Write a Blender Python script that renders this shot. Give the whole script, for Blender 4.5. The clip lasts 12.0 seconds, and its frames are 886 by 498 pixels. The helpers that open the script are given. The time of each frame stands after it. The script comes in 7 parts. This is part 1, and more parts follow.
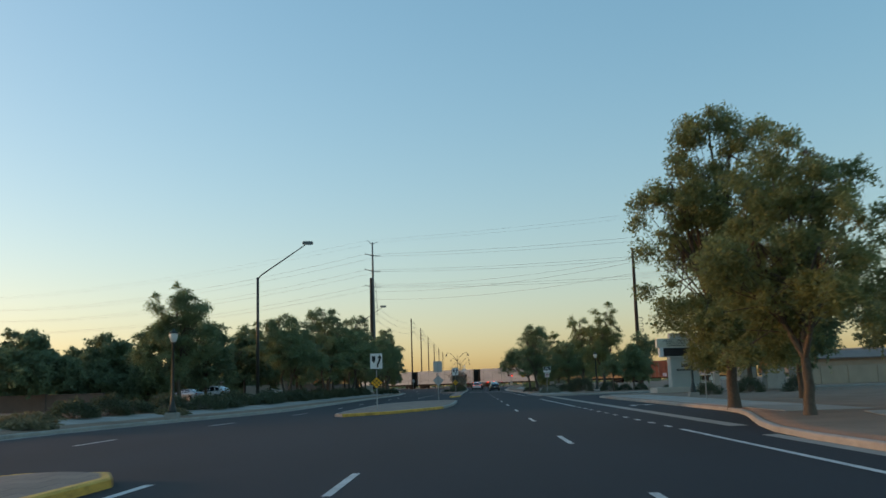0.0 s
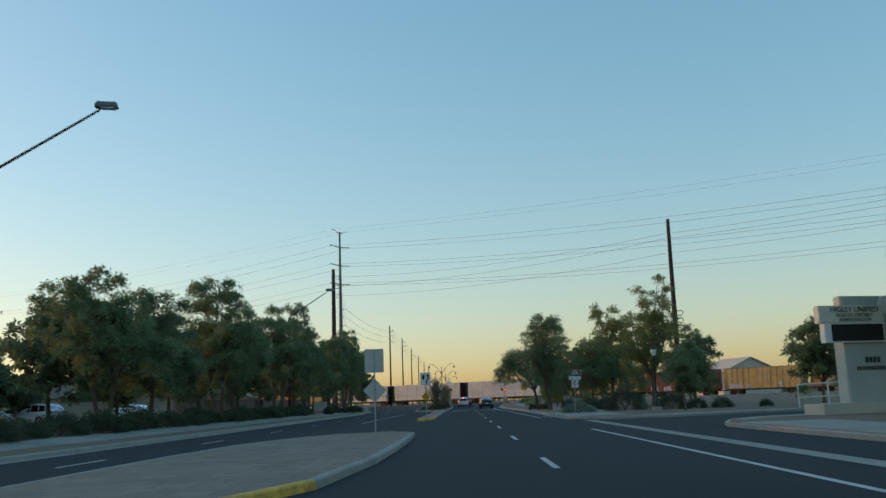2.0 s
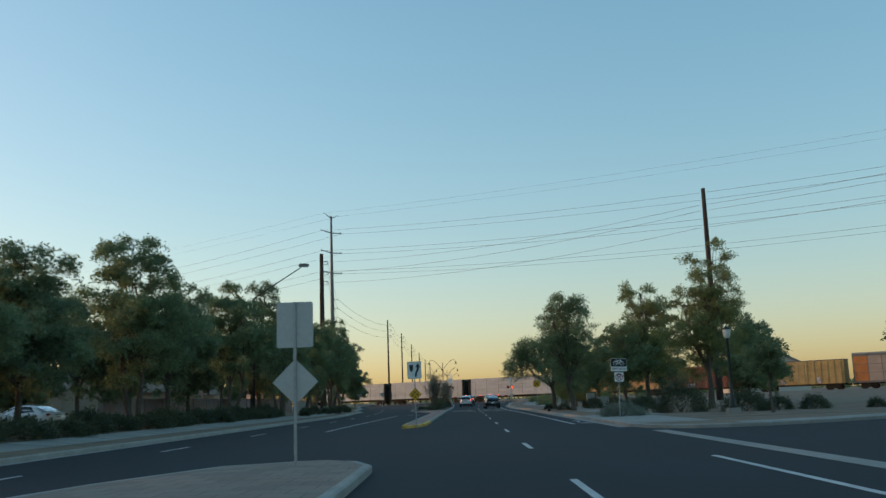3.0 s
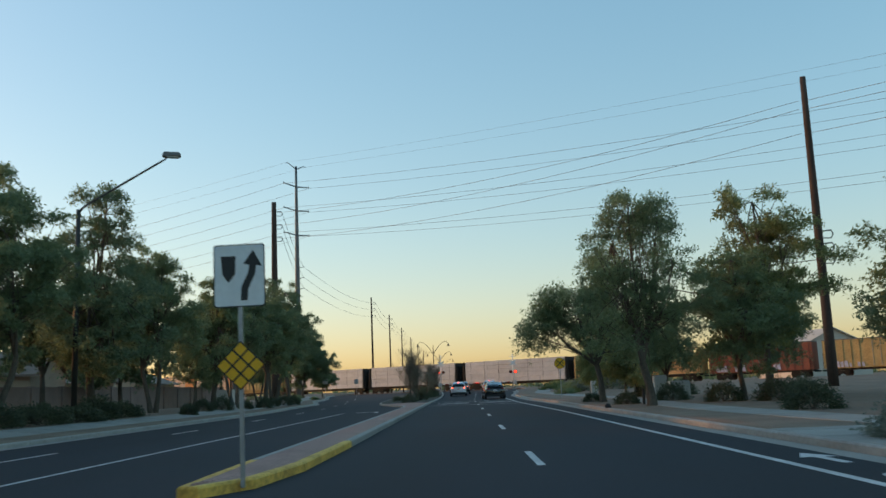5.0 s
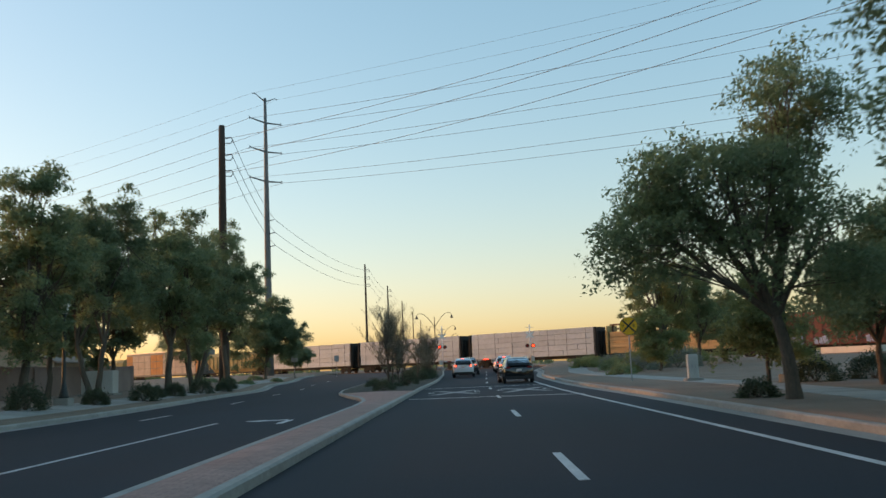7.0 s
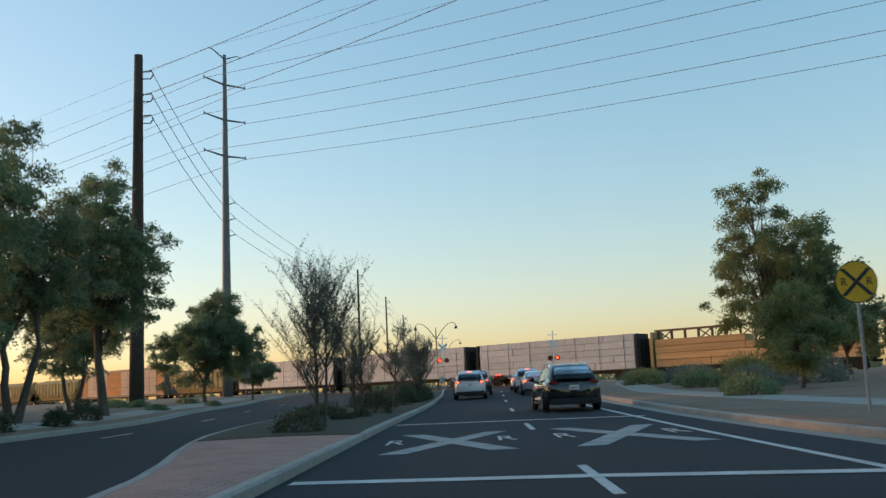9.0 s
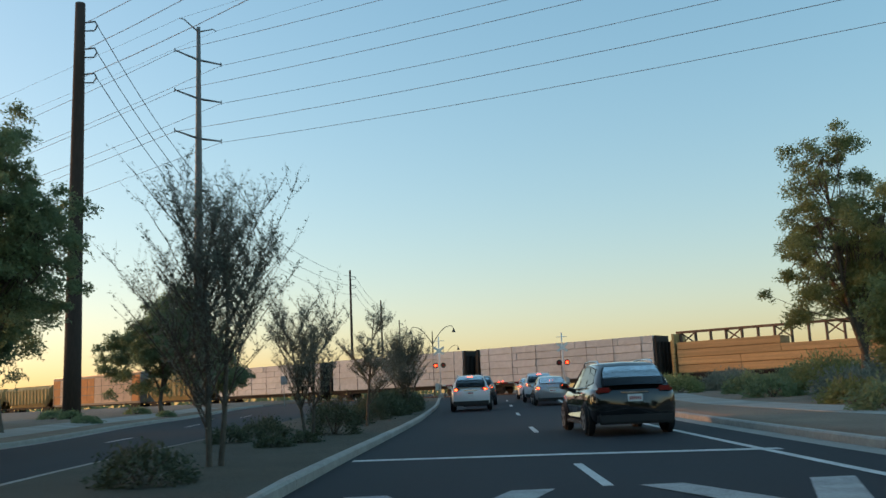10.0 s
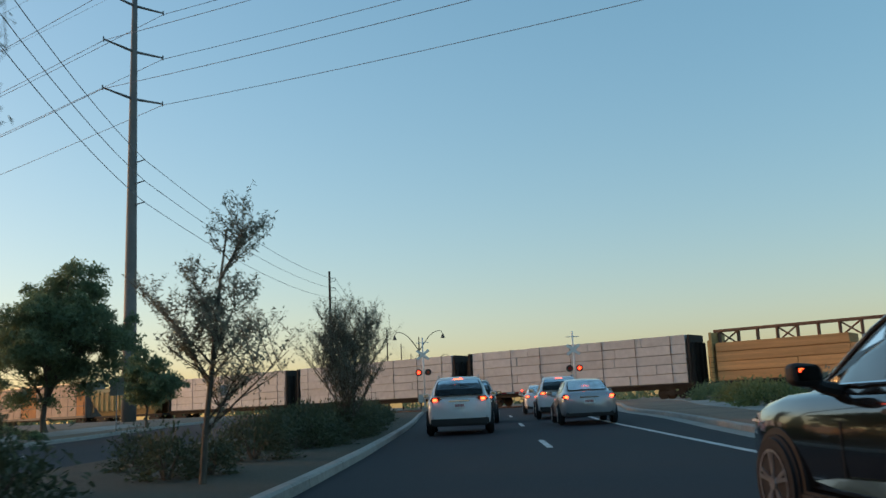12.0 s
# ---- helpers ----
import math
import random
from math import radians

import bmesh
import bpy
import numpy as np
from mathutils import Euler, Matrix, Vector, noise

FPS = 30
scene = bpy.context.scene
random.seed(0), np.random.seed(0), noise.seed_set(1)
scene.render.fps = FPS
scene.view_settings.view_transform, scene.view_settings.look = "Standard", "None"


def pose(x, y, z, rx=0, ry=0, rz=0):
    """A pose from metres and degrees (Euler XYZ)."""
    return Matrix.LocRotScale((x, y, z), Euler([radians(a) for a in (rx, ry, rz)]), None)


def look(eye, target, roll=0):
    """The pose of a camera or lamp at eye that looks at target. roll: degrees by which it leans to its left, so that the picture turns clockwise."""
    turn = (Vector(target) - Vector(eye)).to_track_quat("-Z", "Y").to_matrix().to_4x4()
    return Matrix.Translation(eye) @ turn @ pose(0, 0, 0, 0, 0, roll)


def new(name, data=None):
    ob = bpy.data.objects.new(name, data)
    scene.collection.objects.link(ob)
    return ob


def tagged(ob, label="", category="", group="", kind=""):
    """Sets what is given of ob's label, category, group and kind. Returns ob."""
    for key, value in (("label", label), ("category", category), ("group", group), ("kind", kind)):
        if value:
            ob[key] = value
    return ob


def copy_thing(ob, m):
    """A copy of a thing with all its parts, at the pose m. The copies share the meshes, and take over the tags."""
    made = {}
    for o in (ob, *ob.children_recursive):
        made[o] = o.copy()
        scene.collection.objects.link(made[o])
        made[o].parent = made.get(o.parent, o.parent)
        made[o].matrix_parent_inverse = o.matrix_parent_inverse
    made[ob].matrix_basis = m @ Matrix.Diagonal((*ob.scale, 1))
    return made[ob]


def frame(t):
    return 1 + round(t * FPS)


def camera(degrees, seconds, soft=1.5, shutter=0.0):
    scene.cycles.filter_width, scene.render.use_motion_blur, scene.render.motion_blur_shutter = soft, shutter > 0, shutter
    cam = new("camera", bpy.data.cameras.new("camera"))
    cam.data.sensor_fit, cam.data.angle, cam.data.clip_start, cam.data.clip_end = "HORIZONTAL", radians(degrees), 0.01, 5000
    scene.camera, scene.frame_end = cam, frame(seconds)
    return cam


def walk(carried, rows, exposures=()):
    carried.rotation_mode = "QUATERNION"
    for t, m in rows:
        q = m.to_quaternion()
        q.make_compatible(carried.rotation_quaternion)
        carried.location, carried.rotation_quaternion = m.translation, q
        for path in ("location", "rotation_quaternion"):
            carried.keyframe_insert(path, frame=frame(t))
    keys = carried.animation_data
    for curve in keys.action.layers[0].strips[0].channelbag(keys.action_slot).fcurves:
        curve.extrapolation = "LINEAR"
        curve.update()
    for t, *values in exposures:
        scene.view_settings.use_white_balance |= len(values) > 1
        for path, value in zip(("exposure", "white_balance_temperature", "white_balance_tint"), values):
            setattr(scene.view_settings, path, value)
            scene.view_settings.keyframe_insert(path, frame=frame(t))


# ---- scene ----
cam = camera(53.0, 12.0, soft=1.5, shutter=0.22)
PATH = [
    (0, (-1.555, -1.392, 1.36), (-1.613, 0.584, 1.664), -1.8),
    (0.5, (-1.422, 9.464, 1.313), (-1.472, 11.443, 1.593), -2.0),
    (1, (-1.32, 19.347, 1.253), (-1.355, 21.334, 1.483), -2.3),
    (1.5, (-1.202, 29.035, 1.263), (-1.229, 31.012, 1.566), -2.1),
    (2, (-1.115, 38.387, 1.26), (-1.145, 40.358, 1.599), -2.0),
    (2.5, (-1.169, 47.018, 1.325), (-1.203, 48.989, 1.663), -2.0),
    (4.5, (-0.749, 80.941, 1.299), (-0.779, 82.915, 1.619), -2.3),
    (5, (-0.652, 89.174, 1.253), (-0.678, 91.15, 1.562), -2.3),
    (5.5, (-0.597, 96.332, 1.28), (-0.625, 98.311, 1.568), -2.5),
    (6, (-0.658, 103.455, 1.265), (-0.687, 105.436, 1.54), -2.5),
    (6.5, (-0.626, 110.776, 1.315), (-0.661, 112.759, 1.575), -2.7),
    (7, (-0.675, 117.562, 1.314), (-0.714, 119.545, 1.574), -2.5),
    (9, (-0.792, 143.019, 1.102), (-0.841, 144.995, 1.405), -2.7),
    (9.5, (-0.93, 148.166, 1.18), (-0.977, 150.142, 1.488), -2.7),
    (10, (-0.951, 153.477, 1.126), (-0.995, 155.451, 1.445), -2.6),
    (10.5, (-0.943, 158.34, 1.06), (-0.983, 160.312, 1.386), -2.5),
    (11, (-0.938, 162.603, 1.074), (-0.971, 164.576, 1.402), -2.6),
    (11.5, (-0.896, 166.445, 1.077), (-0.924, 168.416, 1.413), -2.6),
    (12, (-0.839, 169.901, 1.063), (-0.863, 171.871, 1.41), -2.7),
]
# the clip's camera drifts in exposure and white balance: seconds, stops, kelvin, tint
EXPOSURE = [(0.0, 2.02, 8980, 20), (0.6, 2.08, 8910, 23), (1.0, 2.26, 9680, 27), (1.5, 2.02, 8830, 18), (2.5, 2.04, 8910, 18), (4.5, 2.17, 9320, 21), (5.5, 2.3, 9640, 24), (6.5, 2.39, 10340, 28),
            (7.2, 2.37, 10260, 27), (9.0, 2.28, 9400, 24), (10.5, 2.24, 9320, 21), (11.5, 2.09, 8770, 20), (12.0, 1.99, 8770, 20)]
walk(cam, [(t, look(eye, target, roll)) for t, eye, target, roll in PATH], exposures=EXPOSURE)

# ---- light ----
SUN_EL, SUN_AZ = 5.0, -73.0  # degrees; azimuth from +y, negative to the west
world = bpy.data.worlds.new("dusk_sky")
scene.world = world
world.use_nodes = True
wn, wl = world.node_tree.nodes, world.node_tree.links
sky = wn.new("ShaderNodeTexSky")
sky.sky_type = "NISHITA"
sky.sun_disc = False
sky.sun_elevation = radians(SUN_EL)
sky.sun_rotation = radians(SUN_AZ)
sky.altitude, sky.air_density, sky.dust_density, sky.ozone_density = 354, 1.23, 1.5, 4.4
# sky colour graded: deeper saturation, gamma flattens the difference between zenith and horizon
sky_sat = wn.new("ShaderNodeHueSaturation")
sky_sat.inputs["Saturation"].default_value = 1.1
sky_gamma = wn.new("ShaderNodeGamma")
sky_gamma.inputs[1].default_value = 0.65
wl.new(sky.outputs[0], sky_sat.inputs["Color"])
wl.new(sky_sat.outputs[0], sky_gamma.inputs[0])
wl.new(sky_gamma.outputs[0], wn["Background"].inputs[0])
wn["Background"].inputs[1].default_value = 0.15
sun_data = bpy.data.lights.new("sun", "SUN")
sun_data.energy, sun_data.angle, sun_data.color = 0.36, radians(4.0), (1.0, 0.55, 0.26)
sun = new("sun", sun_data)
az, el = radians(SUN_AZ), radians(SUN_EL)
sun.matrix_world = look((0, 0, 60), Vector((0, 0, 60)) - Vector((math.sin(az) * math.cos(el), math.cos(az) * math.cos(el), math.sin(el))))


# ---- materials ----
def mat(name, color, rough=0.7, metal=0.0, var=0.15, scale=1.5, fine=25.0, bump=0.15, dist=0.02, second=None, stretch=(1, 1, 1), coat=0.0, random=0.0, spec=0.5):
    """A worn surface: colour varied at two scales, fine relief."""
    m = bpy.data.materials.new(name)
    m.use_nodes = True
    nt = m.node_tree
    n, l = nt.nodes, nt.links
    p = n["Principled BSDF"]
    p.inputs["Roughness"].default_value = rough
    p.inputs["Metallic"].default_value = metal
    p.inputs["Coat Weight"].default_value = coat
    p.inputs["Specular IOR Level"].default_value = spec
    tc = n.new("ShaderNodeTexCoord")
    mp = n.new("ShaderNodeMapping")
    mp.inputs["Scale"].default_value = stretch
    l.new(tc.outputs["Object"], mp.inputs[0])
    a = n.new("ShaderNodeTexNoise")
    a.inputs["Scale"].default_value, a.inputs["Detail"].default_value = scale, 5
    b = n.new("ShaderNodeTexNoise")
    b.inputs["Scale"].default_value, b.inputs["Detail"].default_value = fine, 3
    l.new(mp.outputs[0], a.inputs[0])
    l.new(mp.outputs[0], b.inputs[0])
    add = n.new("ShaderNodeMath")
    add.operation = "ADD"
    l.new(a.outputs[0], add.inputs[0])
    l.new(b.outputs[0], add.inputs[1])
    ramp = n.new("ShaderNodeMapRange")
    ramp.inputs[1].default_value, ramp.inputs[2].default_value = 0.7, 1.3
    l.new(add.outputs[0], ramp.inputs[0])
    mix = n.new("ShaderNodeMix")
    mix.data_type = "RGBA"
    dark = [c * (1 - var) for c in color]
    light = list(second) if second else [min(1.0, c * (1 + var)) for c in color]
    mix.inputs[6].default_value = (*dark, 1)
    mix.inputs[7].default_value = (*light, 1)
    l.new(ramp.outputs[0], mix.inputs[0])
    col = mix.outputs[2]
    if random:
        info = n.new("ShaderNodeObjectInfo")
        hsv = n.new("ShaderNodeHueSaturation")
        rr = n.new("ShaderNodeMapRange")
        rr.inputs[3].default_value, rr.inputs[4].default_value = 1 - random, 1 + random
        l.new(info.outputs["Random"], rr.inputs[0])
        l.new(rr.outputs[0], hsv.inputs["Value"])
        l.new(col, hsv.inputs["Color"])
        col = hsv.outputs[0]
    l.new(col, p.inputs["Base Color"])
    if bump:
        bp = n.new("ShaderNodeBump")
        bp.inputs["Strength"].default_value, bp.inputs["Distance"].default_value = bump, dist
        l.new(b.outputs[0], bp.inputs["Height"])
        l.new(bp.outputs[0], p.inputs["Normal"])
    return m


def leaf_mat(name, dark, light, glow=0.35):
    """Leaves: each one its own tone, a little light shining through."""
    m = bpy.data.materials.new(name)
    m.use_nodes = True
    nt = m.node_tree
    n, l = nt.nodes, nt.links
    p = n["Principled BSDF"]
    p.inputs["Roughness"].default_value = 0.65
    g = n.new("ShaderNodeNewGeometry")
    mix = n.new("ShaderNodeMix")
    mix.data_type = "RGBA"
    mix.inputs[6].default_value = (*dark, 1)
    mix.inputs[7].default_value = (*light, 1)
    tc = n.new("ShaderNodeTexCoord")
    no = n.new("ShaderNodeTexNoise")
    no.inputs["Scale"].default_value = 0.5
    l.new(tc.outputs["Object"], no.inputs[0])
    av = n.new("ShaderNodeMath")
    av.operation = "MULTIPLY_ADD"
    av.inputs[1].default_value = 0.5
    l.new(g.outputs["Random Per Island"], av.inputs[0])
    half = n.new("ShaderNodeMath")
    half.operation = "MULTIPLY_ADD"
    half.inputs[1].default_value, half.inputs[2].default_value = 1.6, -0.55
    l.new(no.outputs[0], half.inputs[0])
    l.new(half.outputs[0], av.inputs[2])
    l.new(av.outputs[0], mix.inputs[0])
    l.new(mix.outputs[2], p.inputs["Base Color"])
    t = n.new("ShaderNodeBsdfTranslucent")
    l.new(mix.outputs[2], t.inputs[0])
    ms = n.new("ShaderNodeMixShader")
    ms.inputs[0].default_value = glow
    l.new(p.outputs[0], ms.inputs[1])
    l.new(t.outputs[0], ms.inputs[2])
    l.new(ms.outputs[0], n["Material Output"].inputs[0])
    return m


def glow_mat(name, color, power, base=(0.3, 0.3, 0.3)):
    m = bpy.data.materials.new(name)
    m.use_nodes = True
    p = m.node_tree.nodes["Principled BSDF"]
    p.inputs["Base Color"].default_value = (*base, 1)
    p.inputs["Roughness"].default_value = 0.25
    p.inputs["Emission Color"].default_value = (*color, 1)
    p.inputs["Emission Strength"].default_value = power
    return m


def glass_mat(name, color, rough=0.02):
    m = bpy.data.materials.new(name)
    m.use_nodes = True
    p = m.node_tree.nodes["Principled BSDF"]
    p.inputs["Base Color"].default_value = (*color, 1)
    p.inputs["Roughness"].default_value = rough
    p.inputs["Transmission Weight"].default_value = 1.0
    p.inputs["IOR"].default_value = 1.45
    return m


M_GRAVEL = mat("pink_granite_gravel", (0.22, 0.14, 0.098), 0.95, 0, 0.28, 0.4, 22.0, 0.8, 0.03)
M_BED = mat("brown_gravel_bed", (0.055, 0.047, 0.031), 0.95, 0, 0.3, 0.6, 22.0, 0.8, 0.03)
M_ASPHALT = mat("asphalt", (0.0115, 0.0178, 0.0245), 0.88, 0, 0.25, 0.35, 40.0, 0.35, 0.01, stretch=(1.0, 0.22, 1.0), spec=0.3)
M_CONCRETE = mat("concrete", (0.29, 0.27, 0.24), 0.9, 0, 0.16, 0.8, 14.0, 0.25, 0.01)
M_SLAB = mat("footpath_concrete", (0.29, 0.27, 0.24), 0.9, 0, 0.16, 0.8, 14.0, 0.25, 0.01, random=0.10)
M_KERB = mat("kerb_concrete", (0.31, 0.29, 0.26), 0.9, 0, 0.2, 1.2, 12.0, 0.3, 0.01, random=0.06)
M_PAVER = mat("red_brick_paver", (0.48, 0.235, 0.19), 0.9, 0, 0.2, 1.0, 18.0, 0.4, 0.01)
M_PAVER2 = mat("tan_stamped_concrete", (0.29, 0.195, 0.155), 0.9, 0, 0.16, 0.9, 16.0, 0.4, 0.01)


def bricked(m, w, h, gap):
    """Paving joints and a tone of its own for each paver, over the surface's stains."""
    nt = m.node_tree
    p = nt.nodes["Principled BSDF"]
    src = p.inputs["Base Color"].links[0].from_socket
    tc = nt.nodes.new("ShaderNodeTexCoord")
    br = nt.nodes.new("ShaderNodeTexBrick")
    br.inputs["Scale"].default_value = 1.0
    br.inputs["Brick Width"].default_value, br.inputs["Row Height"].default_value, br.inputs["Mortar Size"].default_value = w, h, gap
    br.inputs["Color1"].default_value, br.inputs["Color2"].default_value, br.inputs["Mortar"].default_value = (1, 1, 1, 1), (0.8, 0.8, 0.8, 1), (0.5, 0.5, 0.5, 1)
    mx = nt.nodes.new("ShaderNodeMix")
    mx.data_type, mx.blend_type = "RGBA", "MULTIPLY"
    mx.inputs[0].default_value = 1.0
    nt.links.new(tc.outputs["Object"], br.inputs[0])
    nt.links.new(src, mx.inputs[6])
    nt.links.new(br.outputs[0], mx.inputs[7])
    nt.links.new(mx.outputs[2], p.inputs["Base Color"])


bricked(M_PAVER, 0.22, 0.11, 0.008)
bricked(M_PAVER2, 0.6, 0.6, 0.012)
M_YELLOW = mat("yellow_kerb_paint", (0.84, 0.37, 0.07), 0.75, 0, 0.4, 2.0, 16.0, 0.2, 0.01)
M_WORN = mat("worn_road_paint", (0.30, 0.30, 0.29), 0.8, 0, 0.4, 2.0, 30.0, 0.2, 0.005)
M_LINE = mat("white_road_paint", (0.50, 0.50, 0.485), 0.7, 0, 0.3, 1.3, 26.0, 0.2, 0.005)
M_BARK = mat("bark", (0.105, 0.08, 0.06), 0.95, 0, 0.35, 3.0, 24.0, 0.8, 0.03, stretch=(1, 1, 0.3))
M_LEAF = leaf_mat("mesquite_leaf", (0.12, 0.178, 0.098), (0.235, 0.315, 0.16), 0.55)
M_LEAF_Y = leaf_mat("yellow_green_leaf", (0.13, 0.168, 0.075), (0.28, 0.31, 0.125), 0.55)
M_LEAF_D = leaf_mat("dark_green_leaf", (0.11, 0.168, 0.098), (0.205, 0.285, 0.155), 0.55)
M_LEAF_G = leaf_mat("grey_green_leaf", (0.15, 0.17, 0.14), (0.28, 0.30, 0.23), 0.5)
M_NEEDLE = leaf_mat("pine_needle", (0.014, 0.024, 0.014), (0.045, 0.06, 0.03))
M_SHRUB = leaf_mat("shrub_leaf", (0.04, 0.056, 0.034), (0.10, 0.125, 0.065))
M_GRASS = leaf_mat("dry_grass", (0.13, 0.11, 0.06), (0.26, 0.22, 0.12))
M_STEEL = mat("galvanised_steel", (0.36, 0.37, 0.37), 0.5, 0.75, 0.15, 0.8, 20.0, 0.1, 0.005)
M_WEATHER = mat("weathered_steel", (0.16, 0.165, 0.165), 0.65, 0.4, 0.18, 0.5, 9.0, 0.15, 0.005)
M_WOODPOLE = mat("creosoted_wood", (0.055, 0.034, 0.026), 0.92, 0, 0.35, 1.2, 20.0, 0.5, 0.02, stretch=(1, 1, 0.12))
M_WIRE = mat("aluminium_cable", (0.20, 0.215, 0.24), 0.6, 0.3, 0.05, 1, 5, 0)
M_GREENPOLE = mat("dark_green_paint", (0.02, 0.03, 0.028), 0.5, 0.2, 0.15, 2.0, 20.0, 0.1, 0.004)
M_POLE = mat("bronze_pole_paint", (0.045, 0.042, 0.038), 0.55, 0.3, 0.15, 1.0, 20.0, 0.1, 0.004)
M_WHITE = mat("white_sheet", (0.72, 0.72, 0.70), 0.45, 0, 0.06, 2.0, 15.0, 0.03, 0.003)
M_BLACK = mat("black_sheet", (0.012, 0.012, 0.013), 0.5, 0, 0.2, 2.0, 15.0, 0.03, 0.003)
M_SIGNY = mat("yellow_sheet", (0.90, 0.38, 0.012), 0.45, 0, 0.08, 2.0, 15.0, 0.03, 0.003)
M_SIGNBACK = mat("bare_aluminium", (0.42, 0.43, 0.43), 0.5, 0.6, 0.08, 2.0, 15.0, 0.03, 0.003)
M_RED = mat("red_sheet", (0.45, 0.02, 0.02), 0.45, 0, 0.08, 2.0, 15.0, 0.03, 0.003)
M_STUCCO = mat("tan_stucco", (0.40, 0.30, 0.22), 0.93, 0, 0.12, 0.7, 30.0, 0.4, 0.01)
M_STUCCO_P = mat("pale_stucco", (0.52, 0.46, 0.40), 0.93, 0, 0.1, 0.7, 30.0, 0.4, 0.01)
M_MONU = mat("grey_green_stucco", (0.40, 0.43, 0.40), 0.92, 0, 0.1, 0.8, 30.0, 0.35, 0.01)
M_CREAM = mat("cream_panel", (0.62, 0.60, 0.50), 0.8, 0, 0.1, 1.5, 20.0, 0.15, 0.005)
M_BLOCK = mat("mauve_block", (0.29, 0.205, 0.185), 0.94, 0, 0.15, 1.0, 25.0, 0.5, 0.01)
# reddish brown block, its colour also darkened for the tree shade over the wall
M_BROWNBLOCK_SHADE = mat("shaded_brown_block", (0.15, 0.095, 0.075), 0.94, 0, 0.2, 1.0, 25.0, 0.5, 0.01)
M_TILE = mat("clay_roof_tile", (0.20, 0.135, 0.105), 0.9, 0, 0.22, 1.0, 14.0, 0.4, 0.02)
M_SHINGLE = mat("grey_brown_roof", (0.17, 0.145, 0.13), 0.92, 0, 0.2, 1.0, 14.0, 0.4, 0.02)
M_UTIL = mat("utility_cabinet_paint", (0.46, 0.46, 0.43), 0.6, 0.1, 0.1, 1.5, 15.0, 0.1, 0.004)
M_GLASS = glass_mat("car_glass", (0.035, 0.038, 0.042))
M_GLASS.node_tree.nodes["Principled BSDF"].inputs["Specular IOR Level"].default_value = 0.25
M_RUBBER = mat("tyre_rubber", (0.012, 0.012, 0.013), 0.85, 0, 0.2, 6.0, 40.0, 0.3, 0.004)
M_ALLOY = mat("alloy_rim", (0.50, 0.50, 0.51), 0.28, 0.9, 0.08, 6.0, 30.0, 0.03, 0.002)
M_CHROME = mat("chrome", (0.75, 0.75, 0.76), 0.12, 1.0, 0.03, 6.0, 30.0, 0.0)
M_TRIM = mat("black_plastic_trim", (0.012, 0.012, 0.013), 0.6, 0, 0.15, 6.0, 40.0, 0.1, 0.002)
M_BOULDER = mat("sandstone_boulder", (0.36, 0.25, 0.17), 0.93, 0, 0.25, 2.0, 12.0, 0.6, 0.03)
M_BALLAST = mat("rail_ballast", (0.17, 0.145, 0.125), 0.95, 0, 0.35, 0.8, 9.0, 0.9, 0.05)
M_RAIL = mat("rusty_rail", (0.16, 0.10, 0.075), 0.5, 0.7, 0.2, 2.0, 20.0, 0.1, 0.004)
M_LAMPLENS = mat("lamp_lens", (0.62, 0.62, 0.58), 0.3, 0, 0.05, 3.0, 20.0, 0.0)
M_BRAKE = glow_mat("brake_light", (1.0, 0.07, 0.03), 2.6, (0.4, 0.01, 0.01))
M_TAIL = mat("tail_lens", (0.30, 0.012, 0.01), 0.2, 0, 0.1, 6.0, 30.0, 0.0, coat=0.6)
M_XING = glow_mat("crossing_lamp", (1.0, 0.04, 0.02), 2.2, (0.4, 0.01, 0.01))


# ---- mesh helpers ----
def thing(name, at, label, category, group="", turn=0.0, kind=""):
    ob = new(name)
    ob.empty_display_size = 0.2
    ob.matrix_world = pose(*at, 0, 0, turn)
    return tagged(ob, label, category, group, kind)


def finish(bm, name, material, smooth=False):
    bmesh.ops.recalc_face_normals(bm, faces=bm.faces)
    me = bpy.data.meshes.new(name)
    bm.to_mesh(me)
    bm.free()
    me.materials.append(material)
    if smooth:
        me.shade_smooth()
    return me


def part(name, bm, material, parent, label="", smooth=False):
    """One mesh object under a thing or under a part."""
    ob = new(name, finish(bm, name, material, smooth))
    ob.parent = parent
    return tagged(ob, label)


def piece(name, me, parent, m=None):
    ob = new(name, me)
    ob.parent = parent
    if m is not None:
        ob.matrix_local = m
    return ob


def solo(name, bm, material, label, category="", group="", kind="", smooth=False):
    return tagged(new(name, finish(bm, name, material, smooth)), label, category, group, kind)


def box(bm, c, s, bevel=0.0, rz=0.0, taper=1.0):
    """A box by its centre and size, with bevelled edges."""
    r = bmesh.ops.create_cube(bm, size=1.0)
    vs = r["verts"]
    for v in vs:
        k = taper if v.co.z > 0 else 1.0
        v.co = Vector((v.co.x * s[0] * k, v.co.y * s[1] * k, v.co.z * s[2]))
    if bevel:
        es = list({e for v in vs for e in v.link_edges})
        g = bmesh.ops.bevel(bm, geom=es, offset=bevel, segments=2, affect="EDGES", clamp_overlap=True)
        vs = list({v for f in g["faces"] for v in f.verts} | {v for v in vs if v.is_valid})
    mx = Matrix.Translation(c) @ Matrix.Rotation(radians(rz), 4, "Z")
    for v in vs:
        v.co = mx @ v.co
    return vs


